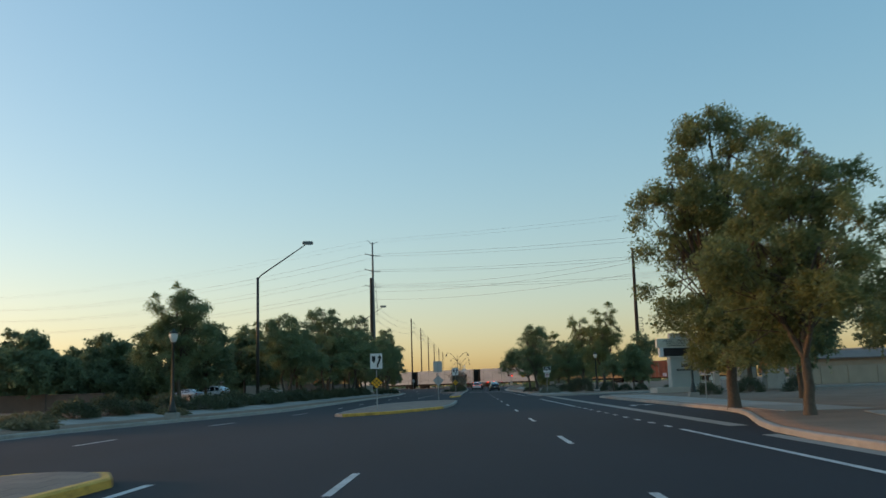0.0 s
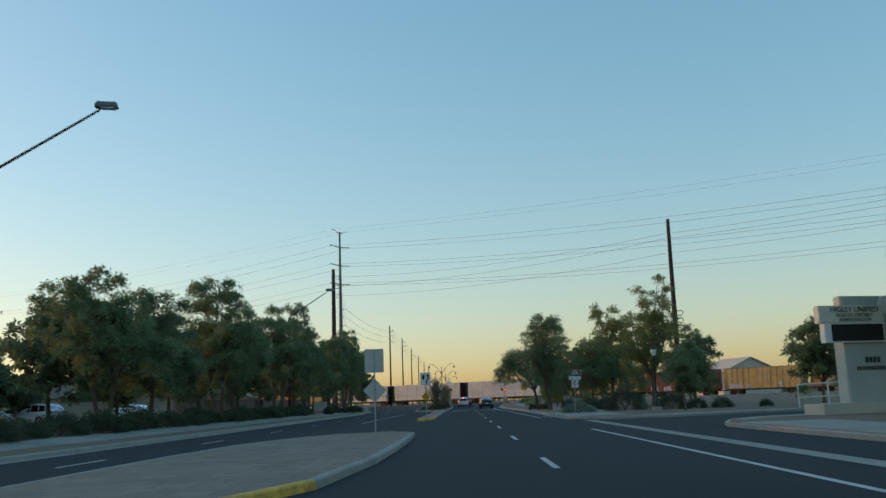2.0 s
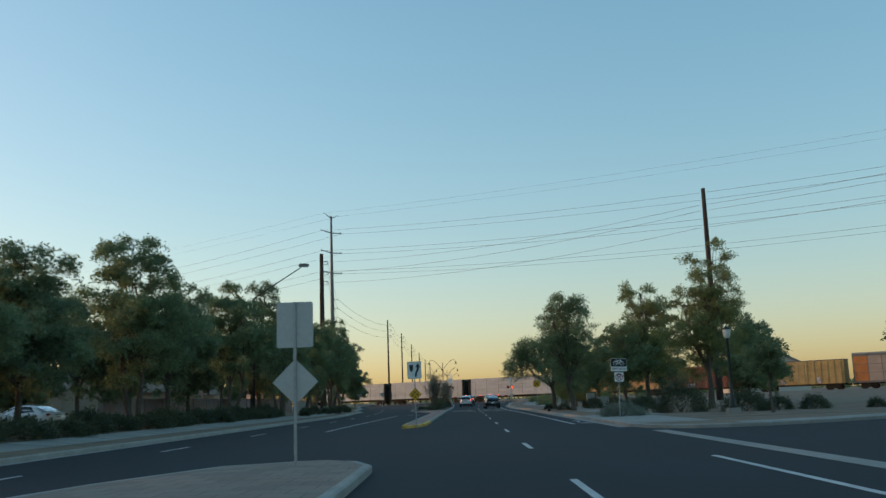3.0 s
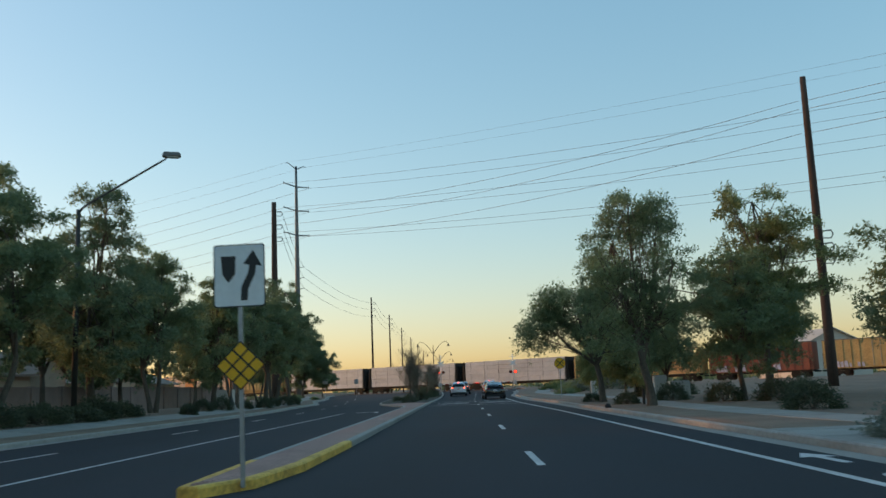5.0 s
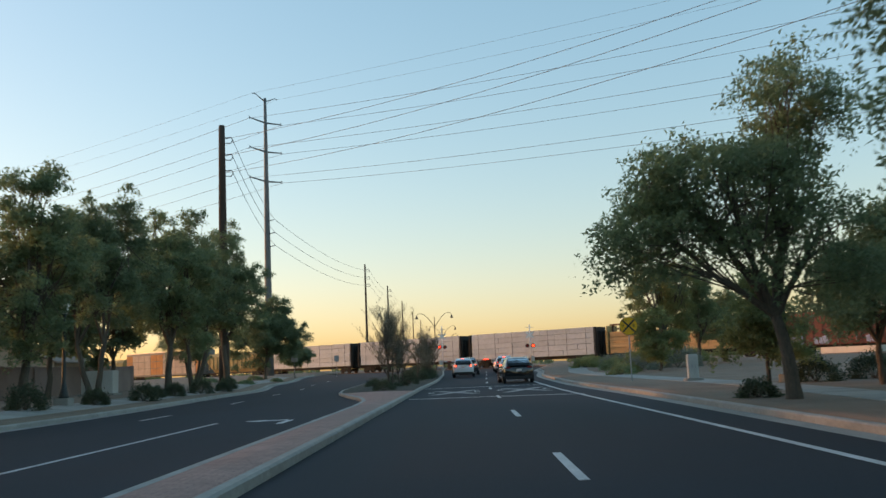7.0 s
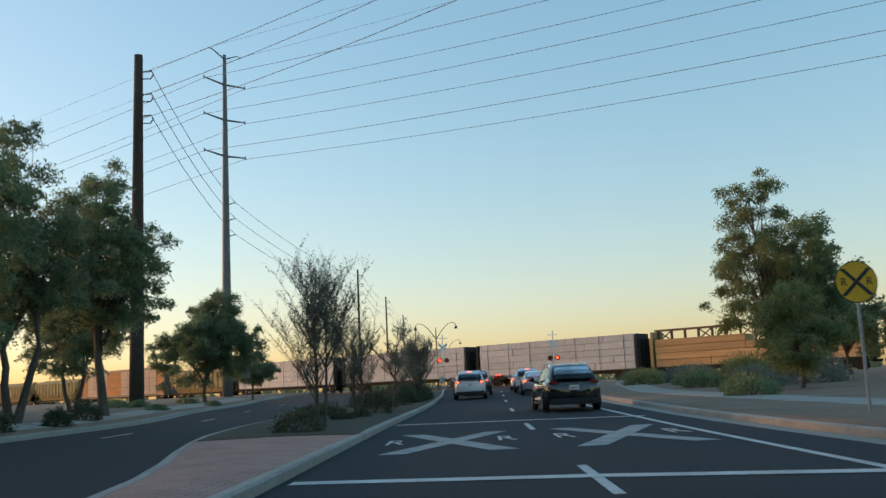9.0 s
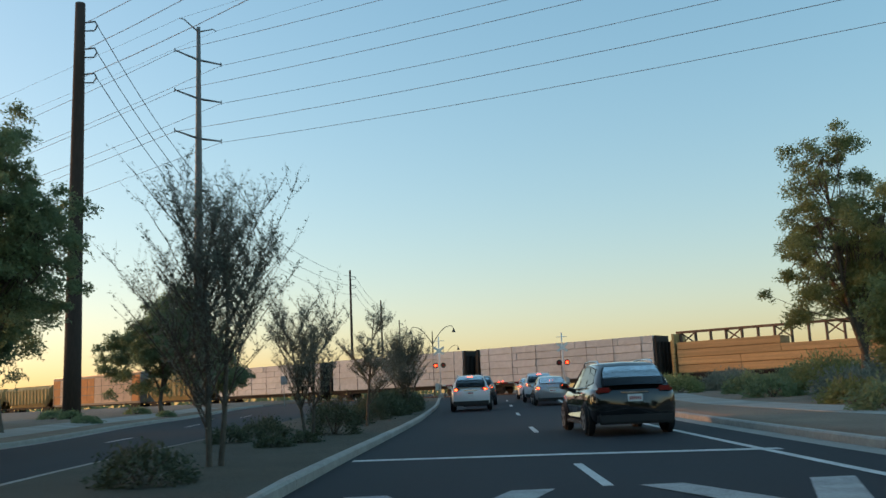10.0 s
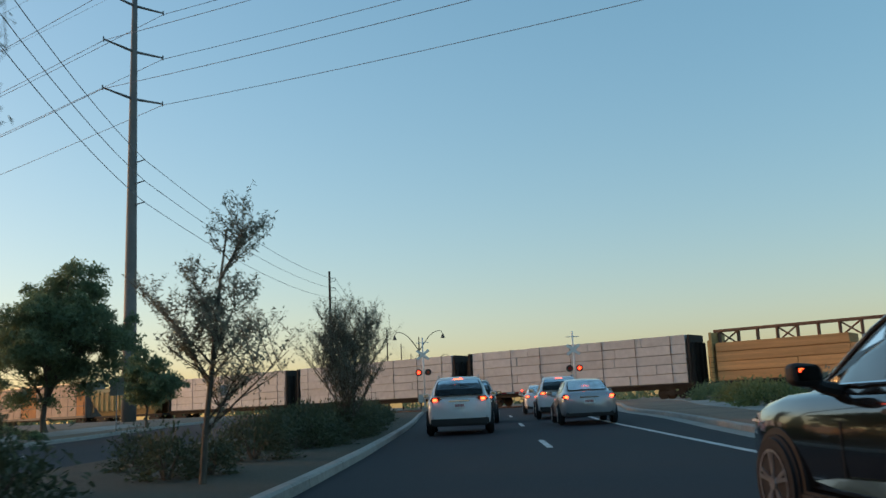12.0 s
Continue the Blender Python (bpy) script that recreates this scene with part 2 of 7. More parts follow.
def tube(bm, pts, radii, seg=8, cap=True):
    """A round bar along points, with a radius at each."""
    pts = [Vector(p) for p in pts]
    if not hasattr(radii, "__len__"):
        radii = [radii] * len(pts)
    rings = []
    side = None
    for i, p in enumerate(pts):
        d = (pts[min(i + 1, len(pts) - 1)] - pts[max(i - 1, 0)]).normalized()
        if side is None:
            side = d.orthogonal().normalized()
        side = (side - d * side.dot(d)).normalized()
        up = d.cross(side)
        rings.append([bm.verts.new(p + radii[i] * (side * math.cos(2 * math.pi * k / seg) + up * math.sin(2 * math.pi * k / seg))) for k in range(seg)])
    for a, b in zip(rings, rings[1:]):
        for k in range(seg):
            bm.faces.new((a[k], a[(k + 1) % seg], b[(k + 1) % seg], b[k]))
    if cap:
        bm.faces.new(rings[0][::-1])
        bm.faces.new(rings[-1])


def slab(bm, outline, z0, z1, top=None):
    """A flat plate with an outline; top(x, y) lifts each corner."""
    f = top or (lambda x, y: 0.0)
    a = [bm.verts.new((x, y, z0 + f(x, y))) for x, y in outline]
    b = [bm.verts.new((x, y, z1 + f(x, y))) for x, y in outline]
    n = len(a)
    for i in range(n):
        bm.faces.new((a[i], a[(i + 1) % n], b[(i + 1) % n], b[i]))
    bm.faces.new(b)
    bm.faces.new(a[::-1])


def disc(bm, c, r, depth, axis="Y", seg=24):
    rot = {"Y": Matrix.Rotation(radians(90), 4, "X"), "X": Matrix.Rotation(radians(90), 4, "Y"), "Z": Matrix.Identity(4)}[axis]
    bmesh.ops.create_cone(bm, cap_ends=True, segments=seg, radius1=r, radius2=r, depth=depth, matrix=Matrix.Translation(c) @ rot)


def plate(bm, poly, y, depth):
    """An upright sheet in the xz plane, from an outline, facing -y."""
    a = [bm.verts.new((x, y, z)) for x, z in poly]
    b = [bm.verts.new((x, y + depth, z)) for x, z in poly]
    n = len(a)
    for i in range(n):
        bm.faces.new((a[i], a[(i + 1) % n], b[(i + 1) % n], b[i]))
    bm.faces.new(a)
    bm.faces.new(b[::-1])


def bridge(bm, rows):
    """Quads between rows of points."""
    vs = [[bm.verts.new(p) for p in row] for row in rows]
    for a, b in zip(vs, vs[1:]):
        for i in range(len(a) - 1):
            bm.faces.new((a[i], a[i + 1], b[i + 1], b[i]))


def lettering(name, text, size, material, parent, at, label="", turn=(90, 0, 0), extrude=0.004, stretch=1.0):
    cu = bpy.data.curves.new(name, "FONT")
    cu.body, cu.size, cu.extrude, cu.align_x, cu.align_y = text, size, extrude, "CENTER", "CENTER"
    tmp = bpy.data.objects.new(name, cu)
    scene.collection.objects.link(tmp)
    me = bpy.data.meshes.new_from_object(tmp.evaluated_get(bpy.context.evaluated_depsgraph_get()))
    bpy.data.objects.remove(tmp)
    me.materials.clear()
    me.materials.append(material)
    ob = new(name, me)
    ob.parent = parent
    ob.matrix_local = pose(*at, *turn) @ Matrix.Diagonal((stretch, 1, 1, 1))
    return tagged(ob, label)

# ---- the lie of the land ----
def step(a, b, v):
    u = min(1.0, max(0.0, (v - a) / (b - a)))
    return u * u * (3 - 2 * u)


def track_y(x):
    return 255.4 - 0.75 * x


def rise(x, y):
    """The ground climbs to the railway."""
    d = abs(track_y(x) - y) / 1.25
    return 0.6 * (1 - step(6, 75, d))


def lerp_table(table, y):
    for (a, va), (b, vb) in zip(table, table[1:]):
        if y <= b:
            return va + (vb - va) * step(a, b, max(a, y)) if a != b else vb
    return table[-1][1]


LEFT = [(-60, -18.6), (28, -17.8), (60, -14.1), (145, -14.0), (178, -15.6), (205, -19.0), (245, -23.0), (330, -24.0), (900, -24.0)]
RIGHT = [(-60, 5.5), (18, 5.5), (36, 8.6), (72, 8.6), (84, 7.0), (91, 5.5), (146, 5.5), (168, 5.1), (184, 5.15), (206, 6.6), (236, 9.8), (300, 10.0), (900, 10.0)]


def kerb_left(y):
    return lerp_table(LEFT, y)


def kerb_right(y):
    return lerp_table(RIGHT, y)


# the two edges of the driveway, by x
WAY_NEAR = [(8.6, 71.9), (9.0, 73.6), (9.8, 75.9), (11.0, 77.8), (12.6, 79.3), (15.9, 80.8), (22.0, 82.4), (40.0, 84.0), (60.0, 85.0)]
WAY_FAR = [(5.6, 92.0), (5.8, 90.6), (6.3, 89.2), (7.2, 88.4), (8.4, 88.2), (9.8, 88.4), (12.6, 89.5), (16.3, 91.6), (22.0, 93.4), (40.0, 95.0), (60.0, 95.6)]


def straight(table, v):
    for (a, va), (b, vb) in zip(table, table[1:]):
        if v <= b:
            return va + (vb - va) * max(0.0, (v - a) / (b - a))
    return table[-1][1]


def way_near(x):
    return straight(WAY_NEAR, x)


def way_far(x):
    return straight(WAY_FAR, x)


def land(x, y):
    """Height of the ground beside the road, and of the road between its kerbs."""
    z = rise(x, y)
    a, b = kerb_left(y), kerb_right(y)
    if x < a:
        return z + 0.14 + 0.32 * step(0, 5, a - x)
    if x > b:
        return z if x < 60 and way_near(x) < y < way_far(x) else z + 0.14
    return z


YS = [-2500, -900, -300, -120, -60, -40, -20, 0] + list(range(6, 70, 4)) + [71.8, 71.9, 76, 80, 84, 88, 92, 96.0, 96.1] + list(range(98, 330, 4)) + [340, 360, 400, 460, 560, 760, 1200, 2500]
bm = bmesh.new()
rows = []
for y in YS:
    a, b = kerb_left(y), kerb_right(y)
    z = lambda x: rise(x, y)
    row = [(x, y, z(x) + 0.46) for x in (-2500, -900, -400, -200, -120, -80, -60, -48, -40, -34, -28, -24)]
    row = [p for p in row if p[0] < a - 5.2]
    while len(row) < 12:
        row.append((row[-1][0] * 0.5 + (a - 5.1) * 0.5, y, z(row[-1][0]) + 0.46))
    row += [(a - q, y, z(a - q) + 0.14 + 0.32 * step(0, 5, q)) for q in (5.0, 3.5, 2.0, 0.9)]
    row += [(a - 0.12, y, z(a) + 0.135), (a - 0.10, y, z(a) - 0.06)]
    row += [(a + (b - a) * k, y, z(a + (b - a) * k) - 0.06) for k in (0.25, 0.5, 0.75)]
    dip = 0.22 if 71.85 < y < 96.05 else 0.0
    row += [(b + 0.10, y, z(b) - 0.06), (b + 0.12, y, z(b) + 0.135 - dip)]
    row += [(b + q, y, z(b + q) + 0.14 - (dip if q < 60 else 0)) for q in (1, 2.5, 5, 9, 14, 20, 28, 38, 52, 70, 100, 160, 300, 700, 2500)]
    rows.append(row)
bridge(bm, rows)
solo("ground", bm, M_GRAVEL, "pinkish tan granite gravel and bare desert soil", "ground", kind="structure", smooth=True)

# asphalt between the kerbs
RY = [-300, -120, -60, -30, -10] + list(range(0, 330, 3)) + [340, 370, 420, 500, 700, 900]
bm = bmesh.new()
bridge(bm, [[(kerb_left(y) - 0.05 + (kerb_right(y) - kerb_left(y) + 0.1) * k / 12, y, rise(kerb_left(y) + (kerb_right(y) - kerb_left(y)) * k / 12, y)) for k in range(13)] for y in RY])
solo("road", bm, M_ASPHALT, "worn dark grey asphalt road with several lanes", "road", kind="structure", smooth=True)


def strip(name, pts, material, label, lift=0.004, category="road marking", kind="structure", thick=0.0):
    """A ribbon on the ground between two edges: rows of (x0, y0, x1, y1)."""
    bm = bmesh.new()
    bridge(bm, [[(x0, y0, rise(x0, y0) + lift), (x1, y1, rise(x1, y1) + lift)] for x0, y0, x1, y1 in pts])
    if thick:
        bmesh.ops.solidify(bm, geom=bm.faces[:], thickness=thick)
    return solo(name, bm, material, label, category, kind=kind)


def line(x, y0, y1, w=0.12, n=None, group="road markings", bend=None, label="worn solid white line painted on asphalt"):
    n = n or max(2, int((y1 - y0) / 4))
    f = bend or (lambda y: x)
    ys = [y0 + (y1 - y0) * i / (n - 1) for i in range(n)]
    ob = strip("road_line", [(f(y) - w / 2, y, f(y) + w / 2, y) for y in ys], M_LINE, label)
    return tagged(ob, group=group)


def lane_x(y):
    return 0.57 + 1.3 * step(163, 240, y)


def edge_x(y):
    return 4.0 - 0.35 * step(125, 160, y) + 0.30 * step(176, 200, y) + 3.2 * step(197, 242, y)


for k in range(-1, 17):
    line(0, 18.8 + 12.09 * k, 21.85 + 12.09 * k, 0.13, 2, bend=lane_x, group="lane dashes", label="short white lane dash on dark asphalt")
for k in range(10):
    line(4.02, 24.6 + 2.42 * k, 25.4 + 2.42 * k, 0.16, 2, group="turn lane dots", label="short white turn-lane dash on dark asphalt")
line(4.02, -40, 23.4, 0.15)
line(4.0, 48.6, 74.5, 0.15)
line(4.0, 98.2, 236, 0.15, bend=edge_x)
line(-3.5, 10.3, 13.3, 0.13, 2)
line(-3.5, -2.0, 1.0, 0.13, 2)
line(-7.8, 99.5, 142.3, 0.12, bend=lambda y: -7.95 + 0.35 * step(99, 141, y))
line(-6.55, 3.0, 12.4, 0.15, 3)

for k in range(-3, 15):
    line(0, 36 + 12.19 * k, 39 + 12.19 * k, 0.13, 2, bend=lambda y: kerb_left(y) * 0.5 + (-7.95) * 0.5 - 1.1 * step(150, 200, y), group="far lane dashes", label="short white lane dash on dark asphalt")


def flat_poly(name, polys, material, label, group="", lift=0.006):
    bm = bmesh.new()
    for poly in polys:
        bm.faces.new([bm.verts.new((x, y, rise(x, y) + lift)) for x, y in poly])
    return solo(name, bm, material, label, "road marking", group, "structure")


def arrow(x, y, s, right=False, group="turn arrows"):
    shaft = [(-0.1, -1.4), (0.1, -1.4), (0.1, 0.3), (-0.1, 0.3)]
    head = [(-0.1, 0.3), (-0.1, 0.1), (0.75 * s, 0.1), (0.75 * s, -0.15), (1.35 * s, 0.3), (0.75 * s, 0.75), (0.75 * s, 0.5), (-0.1, 0.5)]
    return flat_poly("turn_arrow", [[(x + a, y + b) for a, b in shaft], [(x + a, y + b) for a, b in head]], M_LINE, "white turn arrow painted on the asphalt", group)


arrow(6.9, 47.5, 1.0)
arrow(-5.6, 142.3, -1.0)

# railway crossing markings: two transverse bars and a big X with letters in each lane
for yb in (153.0, 168.3):
    strip("stop_bar", [(-3.05, yb + 0.9, -3.05, yb + 1.25), (0.5, yb + 0.3, 0.5, yb + 0.65), (3.9, yb - 0.55, 3.9, yb - 0.2)], M_LINE, "thin white bar painted across both lanes", 0.009)


def crossing_x(cx, g):
    w, r, ya, yb = 0.5, 1.2, 158.1, 163.8
    flat_poly("crossing_mark", [[(cx - r, ya), (cx - r + w, ya), (cx + r, yb), (cx + r - w, yb)]], M_WORN, "diagonal white bar of a railway crossing mark", g)
    flat_poly("crossing_mark", [[(cx + r - w, ya), (cx + r, ya), (cx - r + w, yb), (cx - r, yb)]], M_WORN, "diagonal white bar of a railway crossing mark", g, 0.009)
    for dx in (-1.13, 1.07):
        ob = lettering("crossing_letter", "R", 1.9, M_LINE, None, (cx + dx, 161.0, 0.016), "white letter R painted on the asphalt", (0, 0, 0), 0.001, 0.36)
        tagged(ob, category="road marking", group=g, kind="structure")


crossing_x(-1.24, "railway crossing markings")
crossing_x(2.1, "railway crossing markings")


# bike lane symbol: two wheels, a frame, and an arrow behind
def bike_symbol(x, y):
    bm = bmesh.new()
    for cy in (-0.55, 0.55):
        for k in range(16):
            a0, a1 = 2 * math.pi * k / 16, 2 * math.pi * (k + 1) / 16
            q = [(x + 0.34 * r * math.cos(a), y + cy + 0.42 * r * math.sin(a)) for r, a in ((1, a0), (1, a1), (0.72, a1), (0.72, a0))]
            bm.faces.new([bm.verts.new((px, py, rise(px, py) + 0.006)) for px, py in q])
    for (ax, ay), (bx, by) in (((0, -0.55), (0.1, 0.1)), ((0.1, 0.1), (0.35, 0.45)), ((0, 0.55), (0.45, 0.4)), ((0.1, 0.1), (0.0, -0.2)), ((0.45, 0.25), (0.45, 0.5))):
        d = Vector((bx - ax, by - ay)).normalized()
        n = Vector((-d.y, d.x)) * 0.05
        bm.faces.new([bm.verts.new((x + px, y + py, 0.009)) for px, py in ((ax + n.x, ay + n.y), (ax - n.x, ay - n.y), (bx - n.x, by - n.y), (bx + n.x, by + n.y))])
    solo("bike_symbol", bm, M_LINE, "white bicycle symbol painted on the asphalt", "road marking", kind="structure")
    flat_poly("bike_arrow", [[(x - 0.08, y + 2.4), (x + 0.08, y + 2.4), (x + 0.08, y + 3.4), (x + 0.3, y + 3.4), (x, y + 4.2), (x - 0.3, y + 3.4), (x - 0.08, y + 3.4)]], M_LINE, "white arrow painted in the bike lane")


bike_symbol(4.72, 99.6)

# light concrete gutter strip along the turn lane, and gutters along both kerbs
strip("valley_gutter", [(5.5, y, 6.05, y) for y in range(24, 92, 4)], M_CONCRETE, "pale concrete valley gutter set in the asphalt", 0.009, "gutter")
strip("gutter", [(kerb_left(y) + 0.02, y, kerb_left(y) + 0.45, y) for y in range(-40, 250, 4)], M_CONCRETE, "concrete gutter along the kerb", 0.005, "gutter")
strip("gutter", [(5.1, y, 5.49, y) for y in range(-40, 24, 4)], M_CONCRETE, "concrete gutter along the kerb", 0.005, "gutter")
strip("gutter", [(kerb_right(y) - 0.45, y, kerb_right(y) - 0.02, y) for y in range(92, 238, 4)], M_CONCRETE, "concrete gutter along the kerb", 0.005, "gutter")


# kerbs in cast lengths, each a bar of its own
def kerb_run(name, pts, label, material=M_KERB, w=0.16, h=0.15, kind="structure"):
    """Kerb stones laid end to end along points (x, y); the outer side is to the left of the way."""
    base = thing(name, (0, 0, 0), label, "kerb", kind=kind)
    for (ax, ay), (bx, by) in zip(pts, pts[1:]):
        d = Vector((bx - ax, by - ay))
        n = max(1, round(d.length / 3.0))
        for i in range(n):
            p, q = Vector((ax, ay)) + d * (i / n), Vector((ax, ay)) + d * ((i + 1) / n)
            u = (q - p).normalized()
            nn = Vector((-u.y, u.x)) * w
            g = u * 0.006
            bm = bmesh.new()
            prof = []
            for c in (p + g, q - g):
                z = rise(c.x, c.y)
                o = c + nn
                prof.append([(c.x, c.y, z - 0.05), (c.x, c.y, z + h - 0.03), (c.x + nn.x * 0.2, c.y + nn.y * 0.2, z + h), (o.x, o.y, z + h), (o.x, o.y, z - 0.05)])
            bridge(bm, prof)
            for r in prof:
                bm.faces.new([bm.verts.new(v) for v in r])
            bmesh.ops.remove_doubles(bm, verts=bm.verts[:], dist=0.0005)
            part("kerb_stone", bm, material, base)
    return base


LY = list(range(-36, 252, 3))
kerb_run("kerb_west", [(kerb_left(y), y) for y in LY], "pale concrete kerb along the far side of the road")
kerb_run("kerb_east", [(kerb_right(y), y) for y in list(range(-36, 73, 3))[::-1]], "pale concrete kerb along the near side of the road")
kerb_run("kerb_east", [(kerb_right(y), y) for y in list(range(92, 238, 3))[::-1]] + WAY_FAR[1:], "pale concrete kerb turning into the driveway")
kerb_run("kerb_east", WAY_NEAR[::-1], "pale concrete kerb at the driveway corner")

# driveway
strip("driveway", [(x, way_near(x), x, way_far(x)) for x in (9.0, 9.4, 9.8, 10.4, 11, 11.8, 12.6, 14, 16, 18, 22, 28, 34, 40, 60)], M_ASPHALT, "dark asphalt driveway entering the road", 0.005, "driveway")
bm = bmesh.new()
bm.faces.new([bm.verts.new((x, y, 0.005)) for x, y in ((5.45, 71.6), (8.6, 71.6), (9.0, 73.6), (9.0, 88.3), (8.4, 88.25), (7.2, 88.45), (6.3, 89.25), (5.85, 90.6), (5.65, 92.0), (5.45, 92.0))])
solo("driveway_mouth", bm, M_ASPHALT, "dark asphalt mouth of the driveway", "driveway", kind="structure")

# gravel on both sides of the driveway, and paved edges
XS = [8.75, 9.0, 9.4, 9.8, 10.4, 11, 11.8, 12.6, 14, 16, 18, 22, 28, 34, 40, 60]
bm = bmesh.new()
bridge(bm, [[(x, y, 0.141) for y in (71.75, (71.75 + way_near(x)) / 2, way_near(x) - 0.1)] for x in XS])
solo("ground_verge", bm, M_GRAVEL, "pinkish gravel beside the driveway", "ground", kind="structure")
bm = bmesh.new()
bridge(bm, [[(x, y, 0.141) for y in (way_far(x) + 0.1, (96.1 + way_far(x)) / 2, 96.1)] for x in [5.75, 6.3, 7.2, 8.4] + XS[3:]])
solo("ground_verge", bm, M_GRAVEL, "pinkish gravel beyond the driveway", "ground", kind="structure")
for f, s, x0 in ((way_near, -1, 10.0), (way_far, 1, 9.0)):
    t = thing("pavement", (0, 0, 0), "pale concrete paving along the driveway edge", "pavement", kind="structure")
    for k in range(7):
        xa, xb = x0 + 1.7 * k + 0.012, x0 + 1.7 * (k + 1) - 0.012
        bm = bmesh.new()
        rows = [[(x, f(x) + s * 0.17, 0.1), (x, f(x) + s * 0.17, 0.155), (x, f(x) + s * 1.75, 0.155), (x, f(x) + s * 1.75, 0.1)] for x in (xa, (xa + xb) / 2, xb)]
        bridge(bm, rows)
        for r in (rows[0], rows[-1]):
            bm.faces.new([bm.verts.new(p) for p in r])
        bmesh.ops.remove_doubles(bm, verts=bm.verts[:], dist=0.0005)
        part("slab", bm, M_SLAB, t)

# pavements
def pave(name, f0, f1, ys, label):
    """A footpath of cast slabs with open joints between them."""
    t = thing(name, (0, 0, 0), label, "pavement", kind="structure")
    y, end, k = float(ys[0]), float(ys[-1]), 0
    while y < end - 0.5:
        n = min(end, y + (1.9 if y > 20 else 2.6))
        up = 0.014 + 0.003 * ((k * 7) % 3)
        bm = bmesh.new()
        box = []
        for q in (y + 0.012, n - 0.012):
            a, b = f0(q), f1(q)
            box.append([(a, q, land(a, q) - 0.05), (a, q, land(a, q) + up - 0.008), (a + 0.012, q, land(a, q) + up), (b - 0.012, q, land(b, q) + up), (b, q, land(b, q) + up - 0.008), (b, q, land(b, q) - 0.05)])
        bridge(bm, box)
        for r in box:
            bm.faces.new([bm.verts.new(p) for p in r])
        bmesh.ops.remove_doubles(bm, verts=bm.verts[:], dist=0.0005)
        part("slab", bm, M_SLAB, t)
        y, k = n, k + 1
    return t


pave("pavement", lambda y: kerb_right(y) + 3.6, lambda y: kerb_right(y) + 5.2, list(range(-36, 30, 4)), "pale concrete footpath through gravel")
pave("pavement", lambda y: 9.1, lambda y: 12.2, [30, 72], "pale concrete footpath through gravel")
pave("pavement", lambda y: kerb_right(y) + 0.17, lambda y: kerb_right(y) + 3.4, [92, 108], "wide pale concrete pavement at the corner")
pave("pavement", lambda y: kerb_right(y) + 3.0 + 0.8 * math.sin(y * 0.09), lambda y: kerb_right(y) + 4.7 + 0.8 * math.sin(y * 0.09), list(range(106, 240, 3)), "pale winding concrete footpath through gravel")
pave("pavement", lambda y: kerb_left(y) - 3.2, lambda y: kerb_left(y) - 1.5, list(range(28, 240, 4)), "pale concrete footpath through gravel")


# raised islands
def island(name, right, left, top, label, nose=0, top_label="", open_near=False, open_far=False, nose_from=0):
    """A raised island from its right and left edges (near to far), with kerb stones; the first nose stones are painted."""
    ring = right + left[::-1]
    base = thing(name, (0, 0, 0), label, "traffic island", kind="structure")
    n = len(ring)
    cx, cy = sum(p[0] for p in ring) / n, sum(p[1] for p in ring) / n
    inner = []
    for i, (x, y) in enumerate(ring):
        a, b = Vector(ring[i - 1]), Vector(ring[(i + 1) % n])
        u = (b - a).normalized()
        inner.append((x - u.y * 0.17, y + u.x * 0.17))
    rows = []
    m = len(right)
    bm = bmesh.new()
    k = max(len(right), len(left))
    ri, li = inner[:m], inner[m:][::-1]
    for j in range(k):
        p, q = ri[min(j, len(ri) - 1)], li[min(j, len(li) - 1)]
        rows.append([(p[0] + (q[0] - p[0]) * s / 4, p[1] + (q[1] - p[1]) * s / 4, rise(p[0], p[1]) + 0.147 + 0.03 * math.sin(math.pi * s / 4)) for s in range(5)])
    bridge(bm, rows)
    part("island_top", bm, top, base, top_label)
    for i in range(n):
        a, b = ring[i], ring[(i + 1) % n]
        ia, ib = inner[i], inner[(i + 1) % n]
        d = (Vector(b) - Vector(a)).length
        c = max(1, round(d / 3))
        paint = i < nose or (nose_from == 0 and i >= n - nose)
        if (open_far and i == m - 1) or (open_near and i == n - 1):
            continue
        for s in range(c):
            f = lambda u, v, t: (u[0] + (v[0] - u[0]) * t, u[1] + (v[1] - u[1]) * t)
            t0, t1 = s / c + 0.002, (s + 1) / c - 0.002
            bm = bmesh.new()
            prof = []
            for t in (t0, t1):
                o, q = f(a, b, t), f(ia, ib, t)
                z = rise(*o)
                e = f(o, q, 0.2)
                prof.append([(*o, z - 0.05), (*o, z + 0.12), (*e, z + 0.15), (*q, z + 0.15), (*q, z - 0.05)])
            bridge(bm, prof)
            for r in prof:
                bm.faces.new([bm.verts.new(v) for v in r])
            bmesh.ops.remove_doubles(bm, verts=bm.verts[:], dist=0.0005)
            part("kerb_stone", bm, M_YELLOW if paint else M_KERB, base, "yellow painted kerb stone" if paint else "")
    return base


island("island_near", [(-8.0, 42.4), (-5.9, 44.8), (-4.6, 48.4), (-3.4, 52.4), (-3.0, 58), (-2.9, 64), (-2.9, 69), (-2.95, 73), (-3.4, 74.4)],
       [(-8.5, 43.2), (-8.6, 46), (-8.65, 50), (-8.65, 56), (-8.6, 61.5), (-8.3, 66.8), (-7.5, 70.7), (-6.2, 74.2), (-4.6, 75.0)], M_PAVER2, "raised traffic island with tan paving and a yellow nose", 3, "tan stamped paving", nose_from=1)
MEDW = [(126, -4.4), (147, -4.45), (152, -4.65), (155.5, -5.3), (159, -6.2), (164.5, -7.4), (170, -8.0), (186, -8.5), (200, -8.9), (240, -8.6)]


